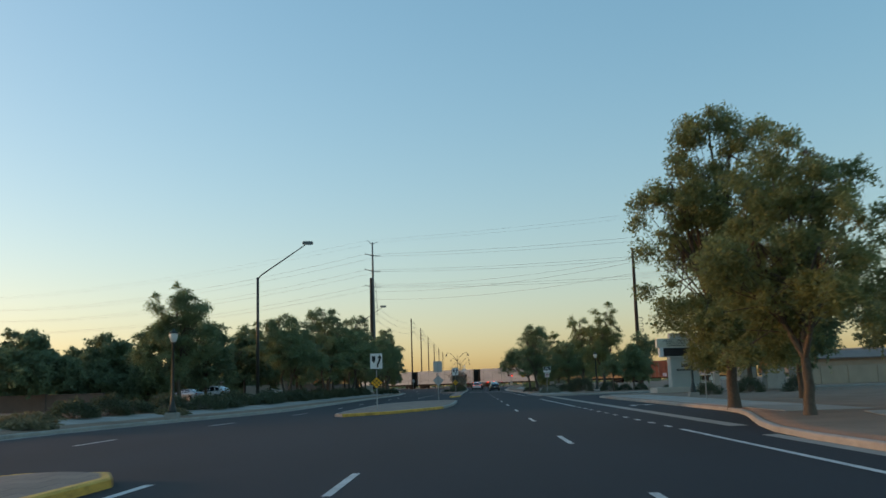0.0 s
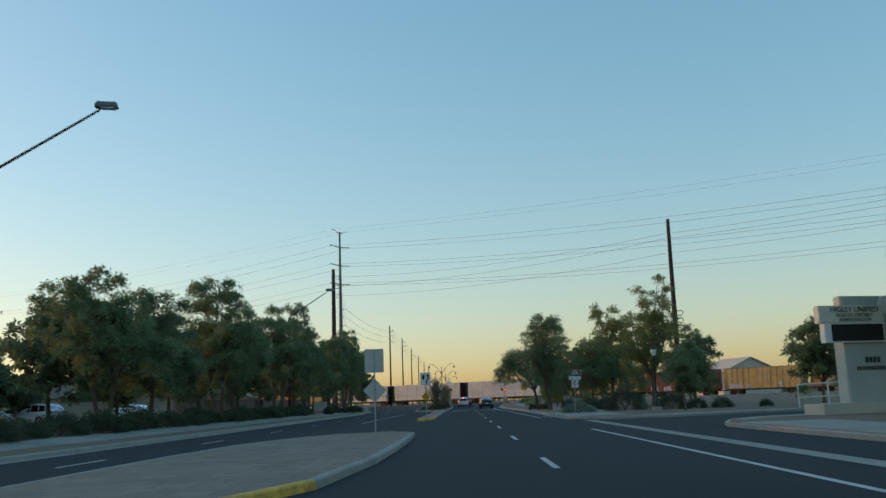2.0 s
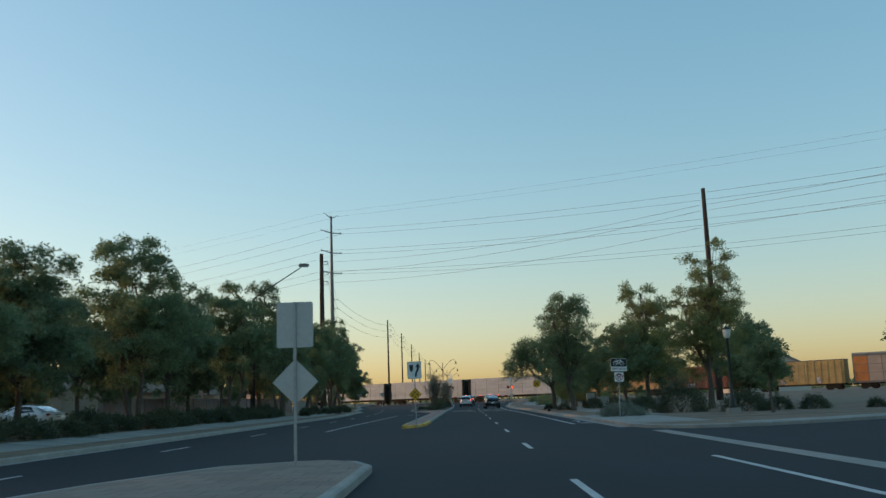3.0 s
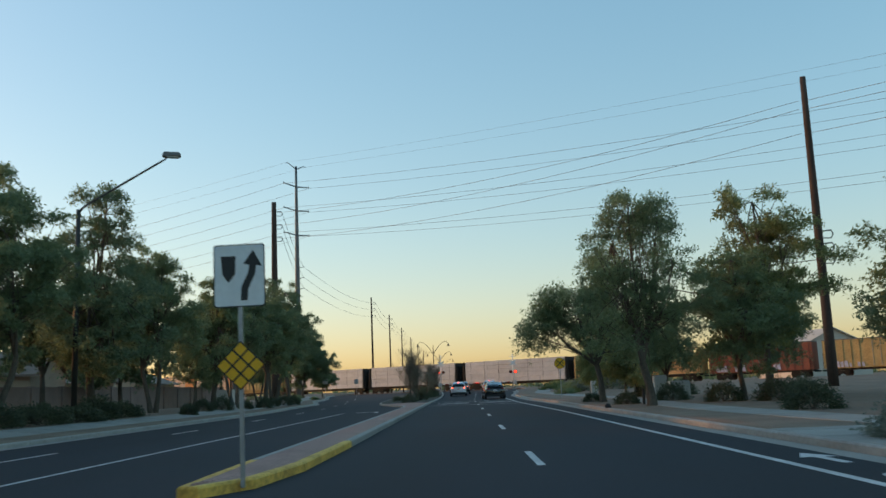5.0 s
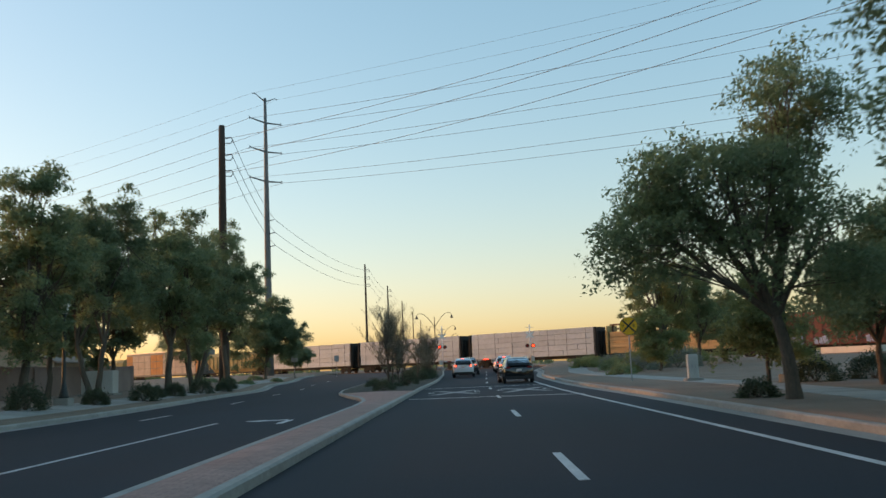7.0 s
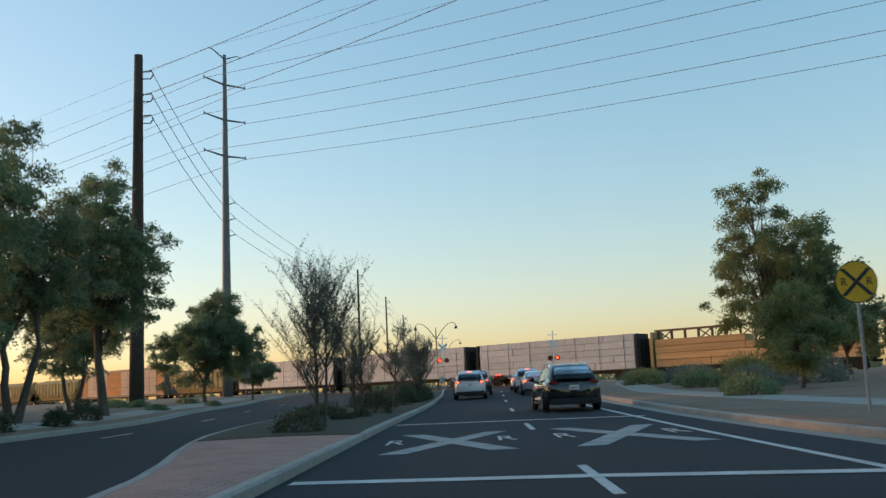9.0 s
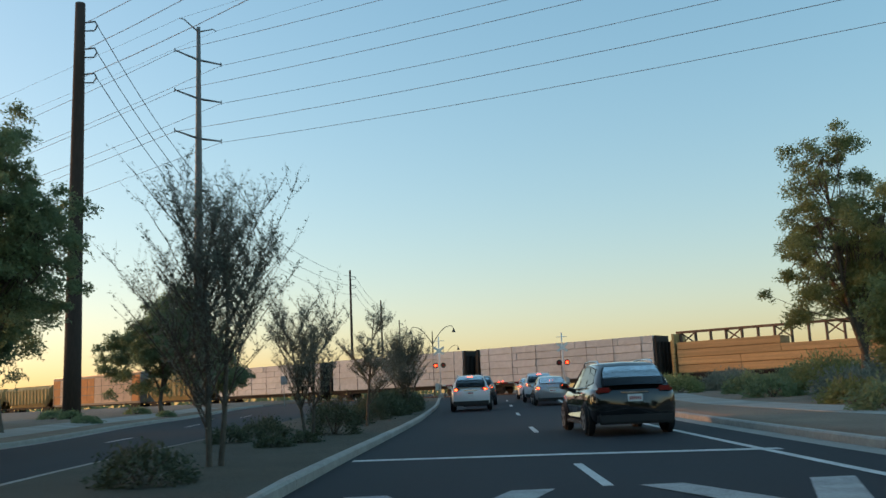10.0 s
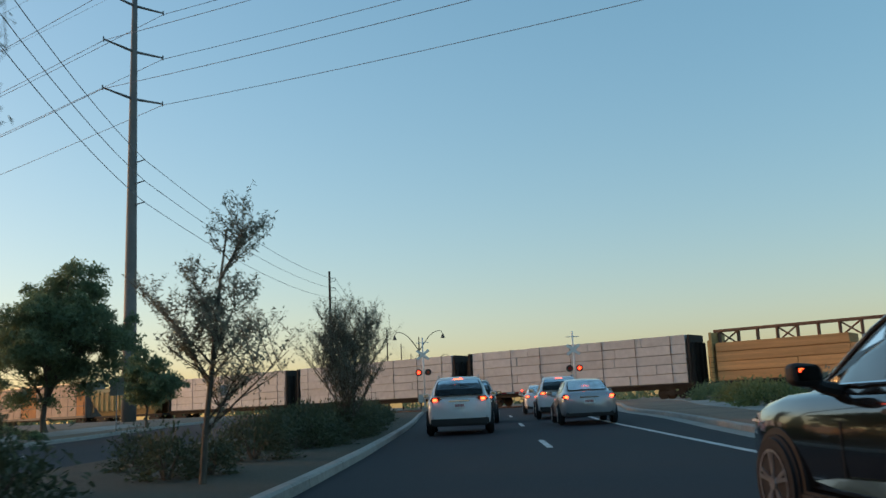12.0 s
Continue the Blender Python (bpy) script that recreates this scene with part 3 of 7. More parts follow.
def med_left(y):
    for (a, va), (b, vb) in zip(MEDW, MEDW[1:]):
        if y <= b:
            return va + (vb - va) * max(0.0, (y - a) / (b - a))
    return MEDW[-1][1]


NY = [117, 123, 129, 135, 141, 147, 151, 154, 156.5, 159, 162.5]
island("median_narrow", [(-4.0, 100.6), (-3.5, 101.6), (-3.25, 104), (-3.2, 110)] + [(-3.2, y) for y in NY],
       [(-4.3, 100.7), (-4.35, 102.2), (-4.4, 105), (-4.4, 111)] + [(med_left(y), y) for y in NY], M_PAVER, "narrow raised median with red brick paving and a yellow nose", 3, "red brick paving", open_far=True)
WY = [162.5, 165, 168, 171] + list(range(176, 242, 6))
island("median_planted", [(-3.2 + 0.4 * step(165, 190, y) - 0.8 * step(200, 240, y), y) for y in WY], [(med_left(y), y) for y in WY], M_BED, "wide planted median with a gravel bed and concrete kerb", 0, "brown gravel bed", open_near=True)
island("island_behind", [(-9.2, -30), (-7.4, -20), (-7.2, -6), (-7.1, 4), (-7.05, 12.2), (-7.5, 13.2)], [(-12, -30), (-11.9, -20), (-11.8, -6), (-11.0, 4), (-9.8, 12.2), (-9.0, 13.4)], M_PAVER2, "raised median end with a yellow painted kerb", 6)

# ---- plants ----
def leaf_mesh(name, centres, normals_seed, size, material, long=1.6, droop=0.0):
    """Many small leaf quads, one island each, built straight into a mesh."""
    r = np.random.RandomState(normals_seed)
    n = len(centres)
    a = r.normal(size=(n, 3))
    a[:, 2] -= droop
    a /= np.linalg.norm(a, axis=1)[:, None]
    b = r.normal(size=(n, 3))
    b -= (b * a).sum(1)[:, None] * a
    b /= np.linalg.norm(b, axis=1)[:, None]
    s = size * r.uniform(0.6, 1.3, (n, 1))
    u, v = a * s * long * 0.5, b * s * 0.5
    co = np.stack([centres - u, centres + v + u * 0.2, centres + u * 0.9 - v * 0.6], 1).reshape(-1, 3)
    me = bpy.data.meshes.new(name)
    me.vertices.add(3 * n)
    me.vertices.foreach_set("co", co.ravel())
    me.loops.add(3 * n)
    me.loops.foreach_set("vertex_index", np.arange(3 * n, dtype=np.int32))
    me.polygons.add(n)
    me.polygons.foreach_set("loop_start", np.arange(0, 3 * n, 3, dtype=np.int32))
    me.update(calc_edges=True)
    me.materials.append(material)
    return me


def tree(x, y, h, r0, label, leaf=M_LEAF, seed=1, clear=0.22, dense=1.0, size=0.12, lean=(0, 0), trunks=1, name="tree", category="tree", group="", lobes=None, lift=0.0):
    """A broad tree: trunk, limbs into several lobes, twigs to leaf clumps with gaps between them, and a feathery fringe."""
    rnd = random.Random(seed)
    rs = np.random.RandomState(seed)
    t = thing(name, (x, y, land(x, y) - 0.02 + lift), label, category, group)
    zb = clear * h
    span = h - zb
    if not lobes:
        a0 = rnd.uniform(0, 6.28)
        lobes = [(0.42 * r0 * math.cos(a0 + 1.57 * k + rnd.uniform(-0.4, 0.4)), 0.42 * r0 * math.sin(a0 + 1.57 * k), rnd.uniform(0.22, 0.5), rnd.uniform(0.55, 0.74)) for k in range(4)]
        lobes += [(rnd.uniform(-0.2, 0.2) * r0, rnd.uniform(-0.2, 0.2) * r0, 0.74, rnd.uniform(0.46, 0.56)), (rnd.uniform(-0.15, 0.15) * r0, 0, 0.48, 0.7)]
    bm = bmesh.new()
    rad = 0.018 * h if trunks == 1 else 0.013 * h
    forks = []
    for k in range(trunks):
        a = 6.28 * k / trunks + rnd.uniform(0, 1)
        off = Vector((math.cos(a), math.sin(a), 0)) * (0.14 if trunks > 1 else 0)
        p, pts = off.copy(), [off.copy() + Vector((0, 0, -0.05))]
        for j in range(4):
            p = p + Vector((lean[0] * h * 0.25 + off.x * 0.8 + rnd.uniform(-0.07, 0.07), lean[1] * h * 0.25 + off.y * 0.8 + rnd.uniform(-0.07, 0.07), zb * 0.27))
            pts.append(p)
        tube(bm, pts, [rad * 1.35, rad * 1.05, rad * 0.95, rad * 0.9, rad * 0.82], 8, cap=False)
        forks.append(p)
    per = int((40 + 8.0 * r0 * r0) / len(lobes)) + 1
    centres, radii = [], []
    for i, (lx, ly, lz, ls) in enumerate(lobes):
        o = np.array([lx + lean[0] * h * 0.5, ly + lean[1] * h * 0.5, zb + span * lz])
        fork = forks[i % trunks]
        tip = Vector(o + rs.normal(size=3) * 0.1)
        tip.z += span * 0.2 * ls
        mid = fork.lerp(tip, 0.5) + Vector((rnd.uniform(-0.25, 0.25), rnd.uniform(-0.25, 0.25), -0.03 * h * rnd.random()))
        limb = [fork, fork.lerp(mid, 0.55) + Vector((rnd.uniform(-0.1, 0.1), rnd.uniform(-0.1, 0.1), 0.05)), mid, mid.lerp(tip, 0.5) + Vector((rnd.uniform(-0.15, 0.15), rnd.uniform(-0.15, 0.15), 0.1)), tip]
        lr = rad * 0.6
        tube(bm, limb, [lr, lr * 0.8, lr * 0.62, lr * 0.42, lr * 0.2], 6, cap=False)
        for k in range(per):
            d = rs.normal(size=3)
            d /= np.linalg.norm(d)
            q = rs.uniform(0.2, 1.0) ** 0.6
            c = o + d * q * np.array([r0 * ls, r0 * ls, span * 0.5 * ls])
            c[2] = min(max(c[2], zb * 0.8 + 0.6 * rs.rand()), h - 0.1)
            centres.append(c)
            radii.append(rs.uniform(0.45, 1.0) * (0.38 + 0.11 * r0))
            s = limb[1 + k % 4]
            e = Vector(c)
            m = s.lerp(e, 0.5) + Vector((rnd.uniform(-0.15, 0.15), rnd.uniform(-0.15, 0.15), rnd.uniform(-0.15, 0.1)))
            tube(bm, [s, m, e], [lr * 0.28, lr * 0.18, 0.008], 4, cap=False)
    part("trunk", bm, M_BARK, t, smooth=True)
    pts = []
    for c, rd in zip(centres, radii):
        m = int(230 * dense * (rd / 0.6) ** 2 * (0.12 / size) ** 1.6)
        v = rs.normal(size=(m, 3))
        v /= np.linalg.norm(v, axis=1)[:, None]
        v *= (rs.uniform(0.02, 1.0, (m, 1)) ** 0.55) * rd * rs.uniform(0.75, 1.3, (m, 1))
        v[:, 2] *= 0.72
        v[:, 2] -= 0.25 * (v[:, 0] ** 2 + v[:, 1] ** 2) / rd
        pts.append(c + v)
        # sprays that break the outline of each clump
        for _ in range(4):
            e = rs.normal(size=3)
            e[2] = e[2] * 0.6
            e /= np.linalg.norm(e)
            k = int(13 * min(1.6, (0.12 / size) ** 1.6)) + 3
            f = np.linspace(0.5, rs.uniform(1.1, 1.6), k)[:, None]
            pts.append(c + e * rd * f + np.array([0, 0, -0.22]) * rd * f ** 2 + rs.normal(size=(k, 3)) * 0.06)
    ob = new("crown", leaf_mesh("crown", np.concatenate(pts), seed, size, leaf, 1.9, 0.25))
    ob.parent = t
    return t


def wispy(x, y, h, r0, label, seed=1, leaf=M_LEAF_G, group="", dense=1.0, trunks=3, low=0.16, sweep=(0.6, 1.25)):
    """A young desert tree: thin stems, and many fine upswept twigs with tiny leaves."""
    rnd = random.Random(seed)
    rs = np.random.RandomState(seed)
    t = thing("young_tree", (x, y, land(x, y) + 0.15), label, "tree", group)
    bm = bmesh.new()
    twigs = []

    def shoot(p, d, length, radius, level):
        pts = [p]
        n = 5 if level < 2 else 3
        for j in range(n):
            d = (d + Vector((rnd.uniform(-1, 1), rnd.uniform(-1, 1), 0.45)) * (0.13 if level else 0.07)).normalized()
            p = p + d * length / n
            pts.append(p)
        tube(bm, pts, [radius * (1 - 0.75 * j / n) for j in range(n + 1)], 5 if level < 1 else 3, cap=False)
        if level >= 1:
            twigs.append(pts)
        if level >= 3:
            return
        k = (13, 7, 4)[level]
        for i in range(k):
            s = rnd.uniform(low, 0.98) if level == 0 else rnd.uniform(0.2, 0.95)
            q = pts[min(n - 1, int(s * n))].lerp(pts[min(n, int(s * n) + 1)], s * n - int(s * n))
            a = rnd.uniform(0, 6.28)
            out = Vector((math.cos(a), math.sin(a), rnd.uniform(*sweep)))
            nd = (d * 0.35 + out.normalized()).normalized()
            L = (r0 * rnd.uniform(0.85, 1.4) * (1.25 - 0.5 * s), length * 0.62, length * 0.55)[level] * rnd.uniform(0.8, 1.15)
            shoot(q, nd, L, radius * (0.42 if level == 0 else 0.5), level + 1)

    for k in range(trunks):
        a = 6.28 * k / trunks + rnd.random()
        shoot(Vector((0.1 * math.cos(a), 0.1 * math.sin(a), 0)), Vector((0.08 * math.cos(a), 0.08 * math.sin(a), 1)).normalized(), h * rnd.uniform(0.72, 0.86), 0.05, 0)
    part("trunk", bm, M_BARK, t, smooth=True)
    pts = []
    for tw in twigs:
        q = np.array([tuple(p) for p in tw])
        k = int(6.5 * dense * (len(q) - 1)) + 1
        i = rs.randint(0, len(q) - 1, k)
        s = rs.rand(k, 1)
        pts.append(q[i] * (1 - s) + q[i + 1] * s + rs.normal(size=(k, 3)) * 0.035)
    ob = new("crown", leaf_mesh("crown", np.concatenate(pts), seed, 0.027, leaf, 2.6))
    ob.parent = t
    return t


def shrub_mesh(seed, rx, ry, h, leaf, count, size=0.09, spiky=0.0):
    """A shrub of leaves on an uneven dome."""
    rs = np.random.RandomState(seed)
    v = rs.normal(size=(count, 3))
    v[:, 2] = np.abs(v[:, 2])
    v /= np.linalg.norm(v, axis=1)[:, None]
    bumps = 1 + 0.16 * np.sin(v[:, 0] * 7 + seed) * np.cos(v[:, 1] * 6 - seed) + 0.1 * rs.normal(size=count)
    q = (rs.uniform(0.45, 1.0, count) ** 0.5) * bumps
    c = v * q[:, None] * np.array([rx, ry, h])
    if spiky:
        c += v * (rs.rand(count, 1) ** 3) * spiky
    c[:, 2] = np.maximum(c[:, 2], 0.02)
    return leaf_mesh("foliage", c, seed, size, leaf, 1.7)


def shrub(x, y, rx, h, label, leaf=M_SHRUB, seed=1, ry=None, count=None, size=0.09, spiky=0.0, lift=0.0, group="", name="shrub"):
    t = thing(name, (x, y, land(x, y) + lift - 0.02), label, "shrub", group)
    bm = bmesh.new()
    for k in range(5):
        a = k * 1.26 + seed
        tube(bm, [(0, 0, -0.03), (0.25 * rx * math.cos(a), 0.25 * rx * math.sin(a), h * 0.35), (0.5 * rx * math.cos(a), 0.5 * rx * math.sin(a), h * 0.65)], [0.03, 0.02, 0.01], 5, cap=False)
    part("stem", bm, M_BARK, t)
    ob = new("foliage", shrub_mesh(seed, rx, ry or rx, h, leaf, count or int(1500 * rx * max(rx, h)), size, spiky))
    ob.parent = t
    return t


# row of street trees on the far side of the road
ROW = "street trees along the far kerb"
WEST = [(-24.6, 68.6, 9.6, 3.7, M_LEAF), (-19.4, 84, 8.8, 3.3, M_LEAF), (-20.5, 94, 8.8, 3.6, M_LEAF_D), (-18.6, 103, 11.2, 3.7, M_LEAF), (-20.2, 113, 9.6, 3.6, M_LEAF_D), (-18.8, 123.5, 10.8, 3.7, M_LEAF),
        (-18.8, 133.5, 12.0, 3.5, M_LEAF_D), (-19.3, 143.5, 11.0, 3.2, M_LEAF), (-18.2, 152.5, 10.2, 3.2, M_LEAF), (-18.6, 160.5, 11.0, 3.6, M_LEAF_D), (-18.2, 170, 11.6, 3.6, M_LEAF), (-19.4, 179, 12.6, 3.6, M_LEAF_D), (-19.6, 188.5, 13.6, 4.1, M_LEAF), (-25.0, 197, 9.6, 3.5, M_LEAF_D)]
for i, (x, y, h, r0, lf) in enumerate(WEST):
    tree(x, y, h, r0, "leafy mesquite tree with a dark trunk beside the road", lf, 100 + i, 0.22, 0.9, 0.10, (0.02 * (i % 3 - 1), 0), 1 + (i % 2), group=ROW)
for i, (x, y, h, r0) in enumerate([(-31, 57, 5.6, 3.2), (-34, 76, 6.6, 3.2), (-26, 80, 7.6, 3.2), (-25, 90, 7.8, 3.2), (-24.5, 99, 7.8, 3.2), (-24, 108, 8.0, 3.3), (-24.5, 118, 8.2, 3.3), (-23.5, 128, 8.4, 3.3), (-23.5, 138, 8.8, 3.2), (-23, 148, 8.6, 3.2), (-23.5, 166, 8.6, 3.0), (-24, 176, 8.6, 3.0), (-37, 60, 5.2, 3.2), (-43, 64, 5.4, 3.3), (-49, 68, 5.6, 3.4), (-55, 72, 5.8, 3.4), (-36, 68, 5.6, 3.0)]):
    tree(x, y, h, r0, "dark leafy tree behind the roadside hedge", M_LEAF_D, 150 + i, 0.24, 0.8, 0.19)
tree(-23.2, 218, 9.3, 4.5, "rounded dark green tree standing in gravel", M_LEAF_D, 171, 0.14, 1.3, 0.115)
tree(-22.6, 232, 5.6, 2.4, "small dark green tree in gravel", M_LEAF_D, 172, 0.2, 1.0, 0.13)

# low dark trees behind the corner wall
for i, (x, y) in enumerate([(-41.5, 75), (-38.6, 73), (-36, 75.5), (-33.4, 73), (-30.8, 75), (-45, 74), (-28.5, 72)]):
    tree(x, y, 4.3 + 0.5 * (i % 3), 2.5, "low dark leafy tree behind the corner wall", M_LEAF_D, 560 + i, 0.06, 0.8, 0.17, group="low trees at the corner")

# trees on the near side
tree(8.8, 34.9, 12.6, 4.0, "tall willow-like tree with yellowish tips and a forked trunk", M_LEAF_Y, 201, 0.14, 1.0, 0.085, lobes=[(-0.2, 0.2, 0.84, 0.36), (-1.9, -0.4, 0.62, 0.42), (-0.9, 0.5, 0.62, 0.5), (1.3, 0.5, 0.5, 0.55), (0.7, -0.6, 0.68, 0.5), (-1.5, 0.4, 0.33, 0.54), (0.4, 0.4, 0.2, 0.56), (1.5, 0, 0.25, 0.5), (-0.8, -0.6, 0.14, 0.44)])
tree(8.6, 26.3, 9.4, 3.1, "broad tree with drooping yellow-green foliage", M_LEAF_Y, 202, 0.17, 0.95, 0.085)
tree(21.8, 75.2, 12.6, 4.4, "tall dense tree with olive foliage", M_LEAF, 203, 0.14, 1.1, 0.13)
tree(15.5, 46, 8.5, 3.4, "dark dense tree behind the footpath", M_LEAF_D, 204, 0.22, 1.0, 0.12)
tree(17.5, 31, 8.0, 3.2, "dark dense tree behind the footpath", M_LEAF_D, 205, 0.22, 1.0, 0.12)
tree(29, 62, 9.0, 3.6, "dark dense tree behind the footpath", M_LEAF_D, 206, 0.2, 1.0, 0.17)
tree(30, 86, 8.2, 3.2, "dark dense tree beside the sign", M_LEAF_D, 207, 0.2, 1.0, 0.17)
tree(15.5, 116.5, 11.4, 3.3, "tall open tree with yellowish green foliage", M_LEAF_Y, 208, 0.2, 0.7, 0.085)
tree(27, 109, 7.2, 2.9, "small leafy tree in gravel", M_LEAF, 209, 0.2, 0.9, 0.13)
tree(7.7, 128.7, 10.4, 3.7, "leafy mesquite tree close to the kerb", M_LEAF, 210, 0.17, 0.36, 0.08, (-0.02, 0), lobes=[(-0.3, 0, 0.8, 0.44), (0.9, 0.3, 0.66, 0.46), (-1.1, 0.4, 0.55, 0.52), (1.3, -0.5, 0.4, 0.55), (-1.0, -0.5, 0.26, 0.55), (0.4, 0.8, 0.24, 0.6)])
tree(7.3, 139.7, 9.5, 4.3, "leafy tree with a leaning trunk close to the kerb", M_LEAF, 211, 0.2, 0.28, 0.08, (-0.03, 0.02), lobes=[(-3.2, 0, 0.28, 0.32), (-2.5, 0.5, 0.5, 0.32), (-1.0, -0.4, 0.42, 0.42), (0.3, 0.6, 0.5, 0.4), (1.3, 0.2, 0.24, 0.46), (0.7, 0, 0.74, 0.34)])
tree(15.2, 135.3, 11.4, 3.8, "tall tree with yellow-green foliage in gravel", M_LEAF_Y, 212, 0.2, 0.7, 0.1)
tree(12.4, 131, 7.6, 2.8, "leafy tree in gravel behind the footpath", M_LEAF, 222, 0.2, 0.6, 0.1)
tree(18.5, 145, 8.6, 2.9, "dark leafy tree in gravel", M_LEAF_D, 213, 0.24, 0.5, 0.11)
tree(24.5, 138, 9.0, 3.2, "dark leafy tree in gravel", M_LEAF_D, 214, 0.24, 0.6, 0.13)
tree(21, 126, 6.5, 3.0, "low spreading green tree in gravel", M_LEAF, 215, 0.2, 0.8, 0.12)
tree(12.4, 146, 6.0, 2.6, "leafy tree in gravel behind the footpath", M_LEAF, 223, 0.2, 0.55, 0.1)
tree(10.8, 152, 4.8, 1.9, "small yellow-green tree in gravel behind the footpath", M_LEAF_Y, 224, 0.18, 0.7, 0.09)
tree(16.1, 192.5, 12.0, 3.5, "tall tree with drooping yellow-green foliage near the railway", M_LEAF_Y, 216, 0.12, 1.0, 0.08)
tree(19.5, 195.5, 10.2, 2.9, "tall leafy tree near the railway", M_LEAF, 217, 0.16, 0.85, 0.11)
tree(23, 200, 7.5, 3.0, "leafy tree near the railway", M_LEAF, 218, 0.16, 0.9, 0.13)
tree(13.0, 181, 4.6, 2.0, "small yellow-green tree in gravel", M_LEAF_Y, 219, 0.2, 0.8, 0.09)
tree(14.3, 101, 4.2, 1.2, "sparse young tree beside a path", M_LEAF, 221, 0.35, 0.4, 0.08)

# young trees on the planted median
MED = "young trees on the median"
wispy(-4.9, 167.3, 4.25, 1.3, "wispy young desert tree with thin stems and grey-green leaves", 301, group=MED, dense=0.5)
wispy(-4.85, 175.3, 3.4, 0.95, "wispy young desert tree with thin stems and grey-green leaves", 302, group=MED, dense=0.6, trunks=2)
wispy(-4.25, 181.4, 3.9, 0.8, "upright young desert tree leafy down to its lower stems", 303, group=MED, dense=1.0, trunks=1, low=0.1, sweep=(0.3, 0.9))
wispy(-3.9, 194.0, 2.9, 1.25, "bushy young desert tree with grey-green leaves", 304, group=MED, dense=0.8, trunks=3, low=0.1)

# shrubs on the median
MS = "shrubs on the median"
for i, (x, y, rx, h, lf, sp) in enumerate([(-5.0, 164.6, 0.6, 0.5, M_SHRUB, 0.1), (-5.0, 171.9, 0.4, 0.28, M_SHRUB, 0.0), (-4.6, 173.2, 0.35, 0.3, M_SHRUB, 0.0), (-4.45, 176.6, 0.6, 0.9, M_SHRUB, 0.25), (-5.9, 176.0, 0.4, 0.35, M_SHRUB, 0.3),
                                           (-4.9, 182.3, 0.4, 0.6, M_SHRUB, 0.3), (-4.5, 183.0, 0.35, 0.55, M_SHRUB, 0.2), (-6.6, 174.4, 0.5, 0.4, M_SHRUB, 0.1), (-7.2, 181.0, 0.4, 0.4, M_SHRUB, 0.2), (-6.9, 177.6, 0.35, 0.35, M_SHRUB, 0.2), (-6.1, 184.6, 0.45, 0.6, M_SHRUB, 0.3), (-4.6, 186.2, 0.7, 0.85, M_SHRUB, 0.2)]):
    shrub(x, y, rx, h, "low dark green shrub on gravel", lf, 320 + i, spiky=sp, lift=0.15, group=MS, size=0.045, count=int(5200 * rx * max(rx, h)) + 400)
for i, (x, y, rx, ry) in enumerate([(-4.6, 190.5, 1.1, 1.8), (-4.3, 194.5, 1.05, 2.0), (-4.5, 199.0, 1.15, 2.2), (-4.9, 203.8, 1.2, 2.2), (-5.2, 209.0, 1.3, 2.5), (-5.6, 214.5, 1.4, 2.5)]):
    shrub(x, y, rx, 0.95, "dense trimmed green hedge shrub", M_SHRUB, 340 + i, ry, 9000, 0.06, lift=0.15, group="hedge on the median")

# hedge and rounded shrubs along the far kerb
for i in range(30):
    y = 40.1 + i * 3.3
    shrub(-18.1 - 2.2 * (1 - step(44, 54, y)) + 0.35 * math.sin(i * 1.7), y, 1.1, 0.85 + 0.2 * math.sin(i * 2.3), "dense dark green clipped hedge shrub", M_SHRUB, 360 + i, 1.45 + 0.3 * math.sin(i * 5.1), 3600, 0.085, group="hedge along the far kerb")
for i, y in enumerate([141, 147, 150.5, 156, 161, 165.5, 168, 173, 178, 183]):
    rr = 0.5 + 0.35 * ((i * 7) % 5) / 5
    shrub(-16.4 - 0.9 * ((i * 3) % 4) / 3 - 0.9 * step(160, 185, y), y, rr, rr * 1.25, "rounded dark green shrub on gravel", M_SHRUB, 390 + i, None, 3400, 0.055, group="rounded shrubs along the far kerb")
for i, (x, y, rr, h) in enumerate([(-21, 200, 0.8, 0.4), (-24, 205, 0.7, 0.5), (-20.5, 211, 0.6, 0.4), (-23.5, 214, 0.9, 0.5), (-27, 209, 0.9, 0.5), (-30, 216, 1.0, 0.6)]):
    shrub(x, y, rr, h, "low olive ground-cover shrub", M_LEAF, 410 + i, None, 900, 0.09, group="low shrubs by the railway")
for i, (x, y, rr, h) in enumerate([(-18.9, 33, 1.0, 0.28), (-20.4, 36.0, 1.2, 0.3), (-22.0, 33.5, 1.1, 0.3), (-17.8, 46.5, 0.8, 0.25)]):
    shrub(x, y, rr, h, "tuft of dry yellowish grass", M_GRASS, 420 + i, None, 1500, 0.12, spiky=0.2, group="dry tufts at the corner", name="grass_tuft")

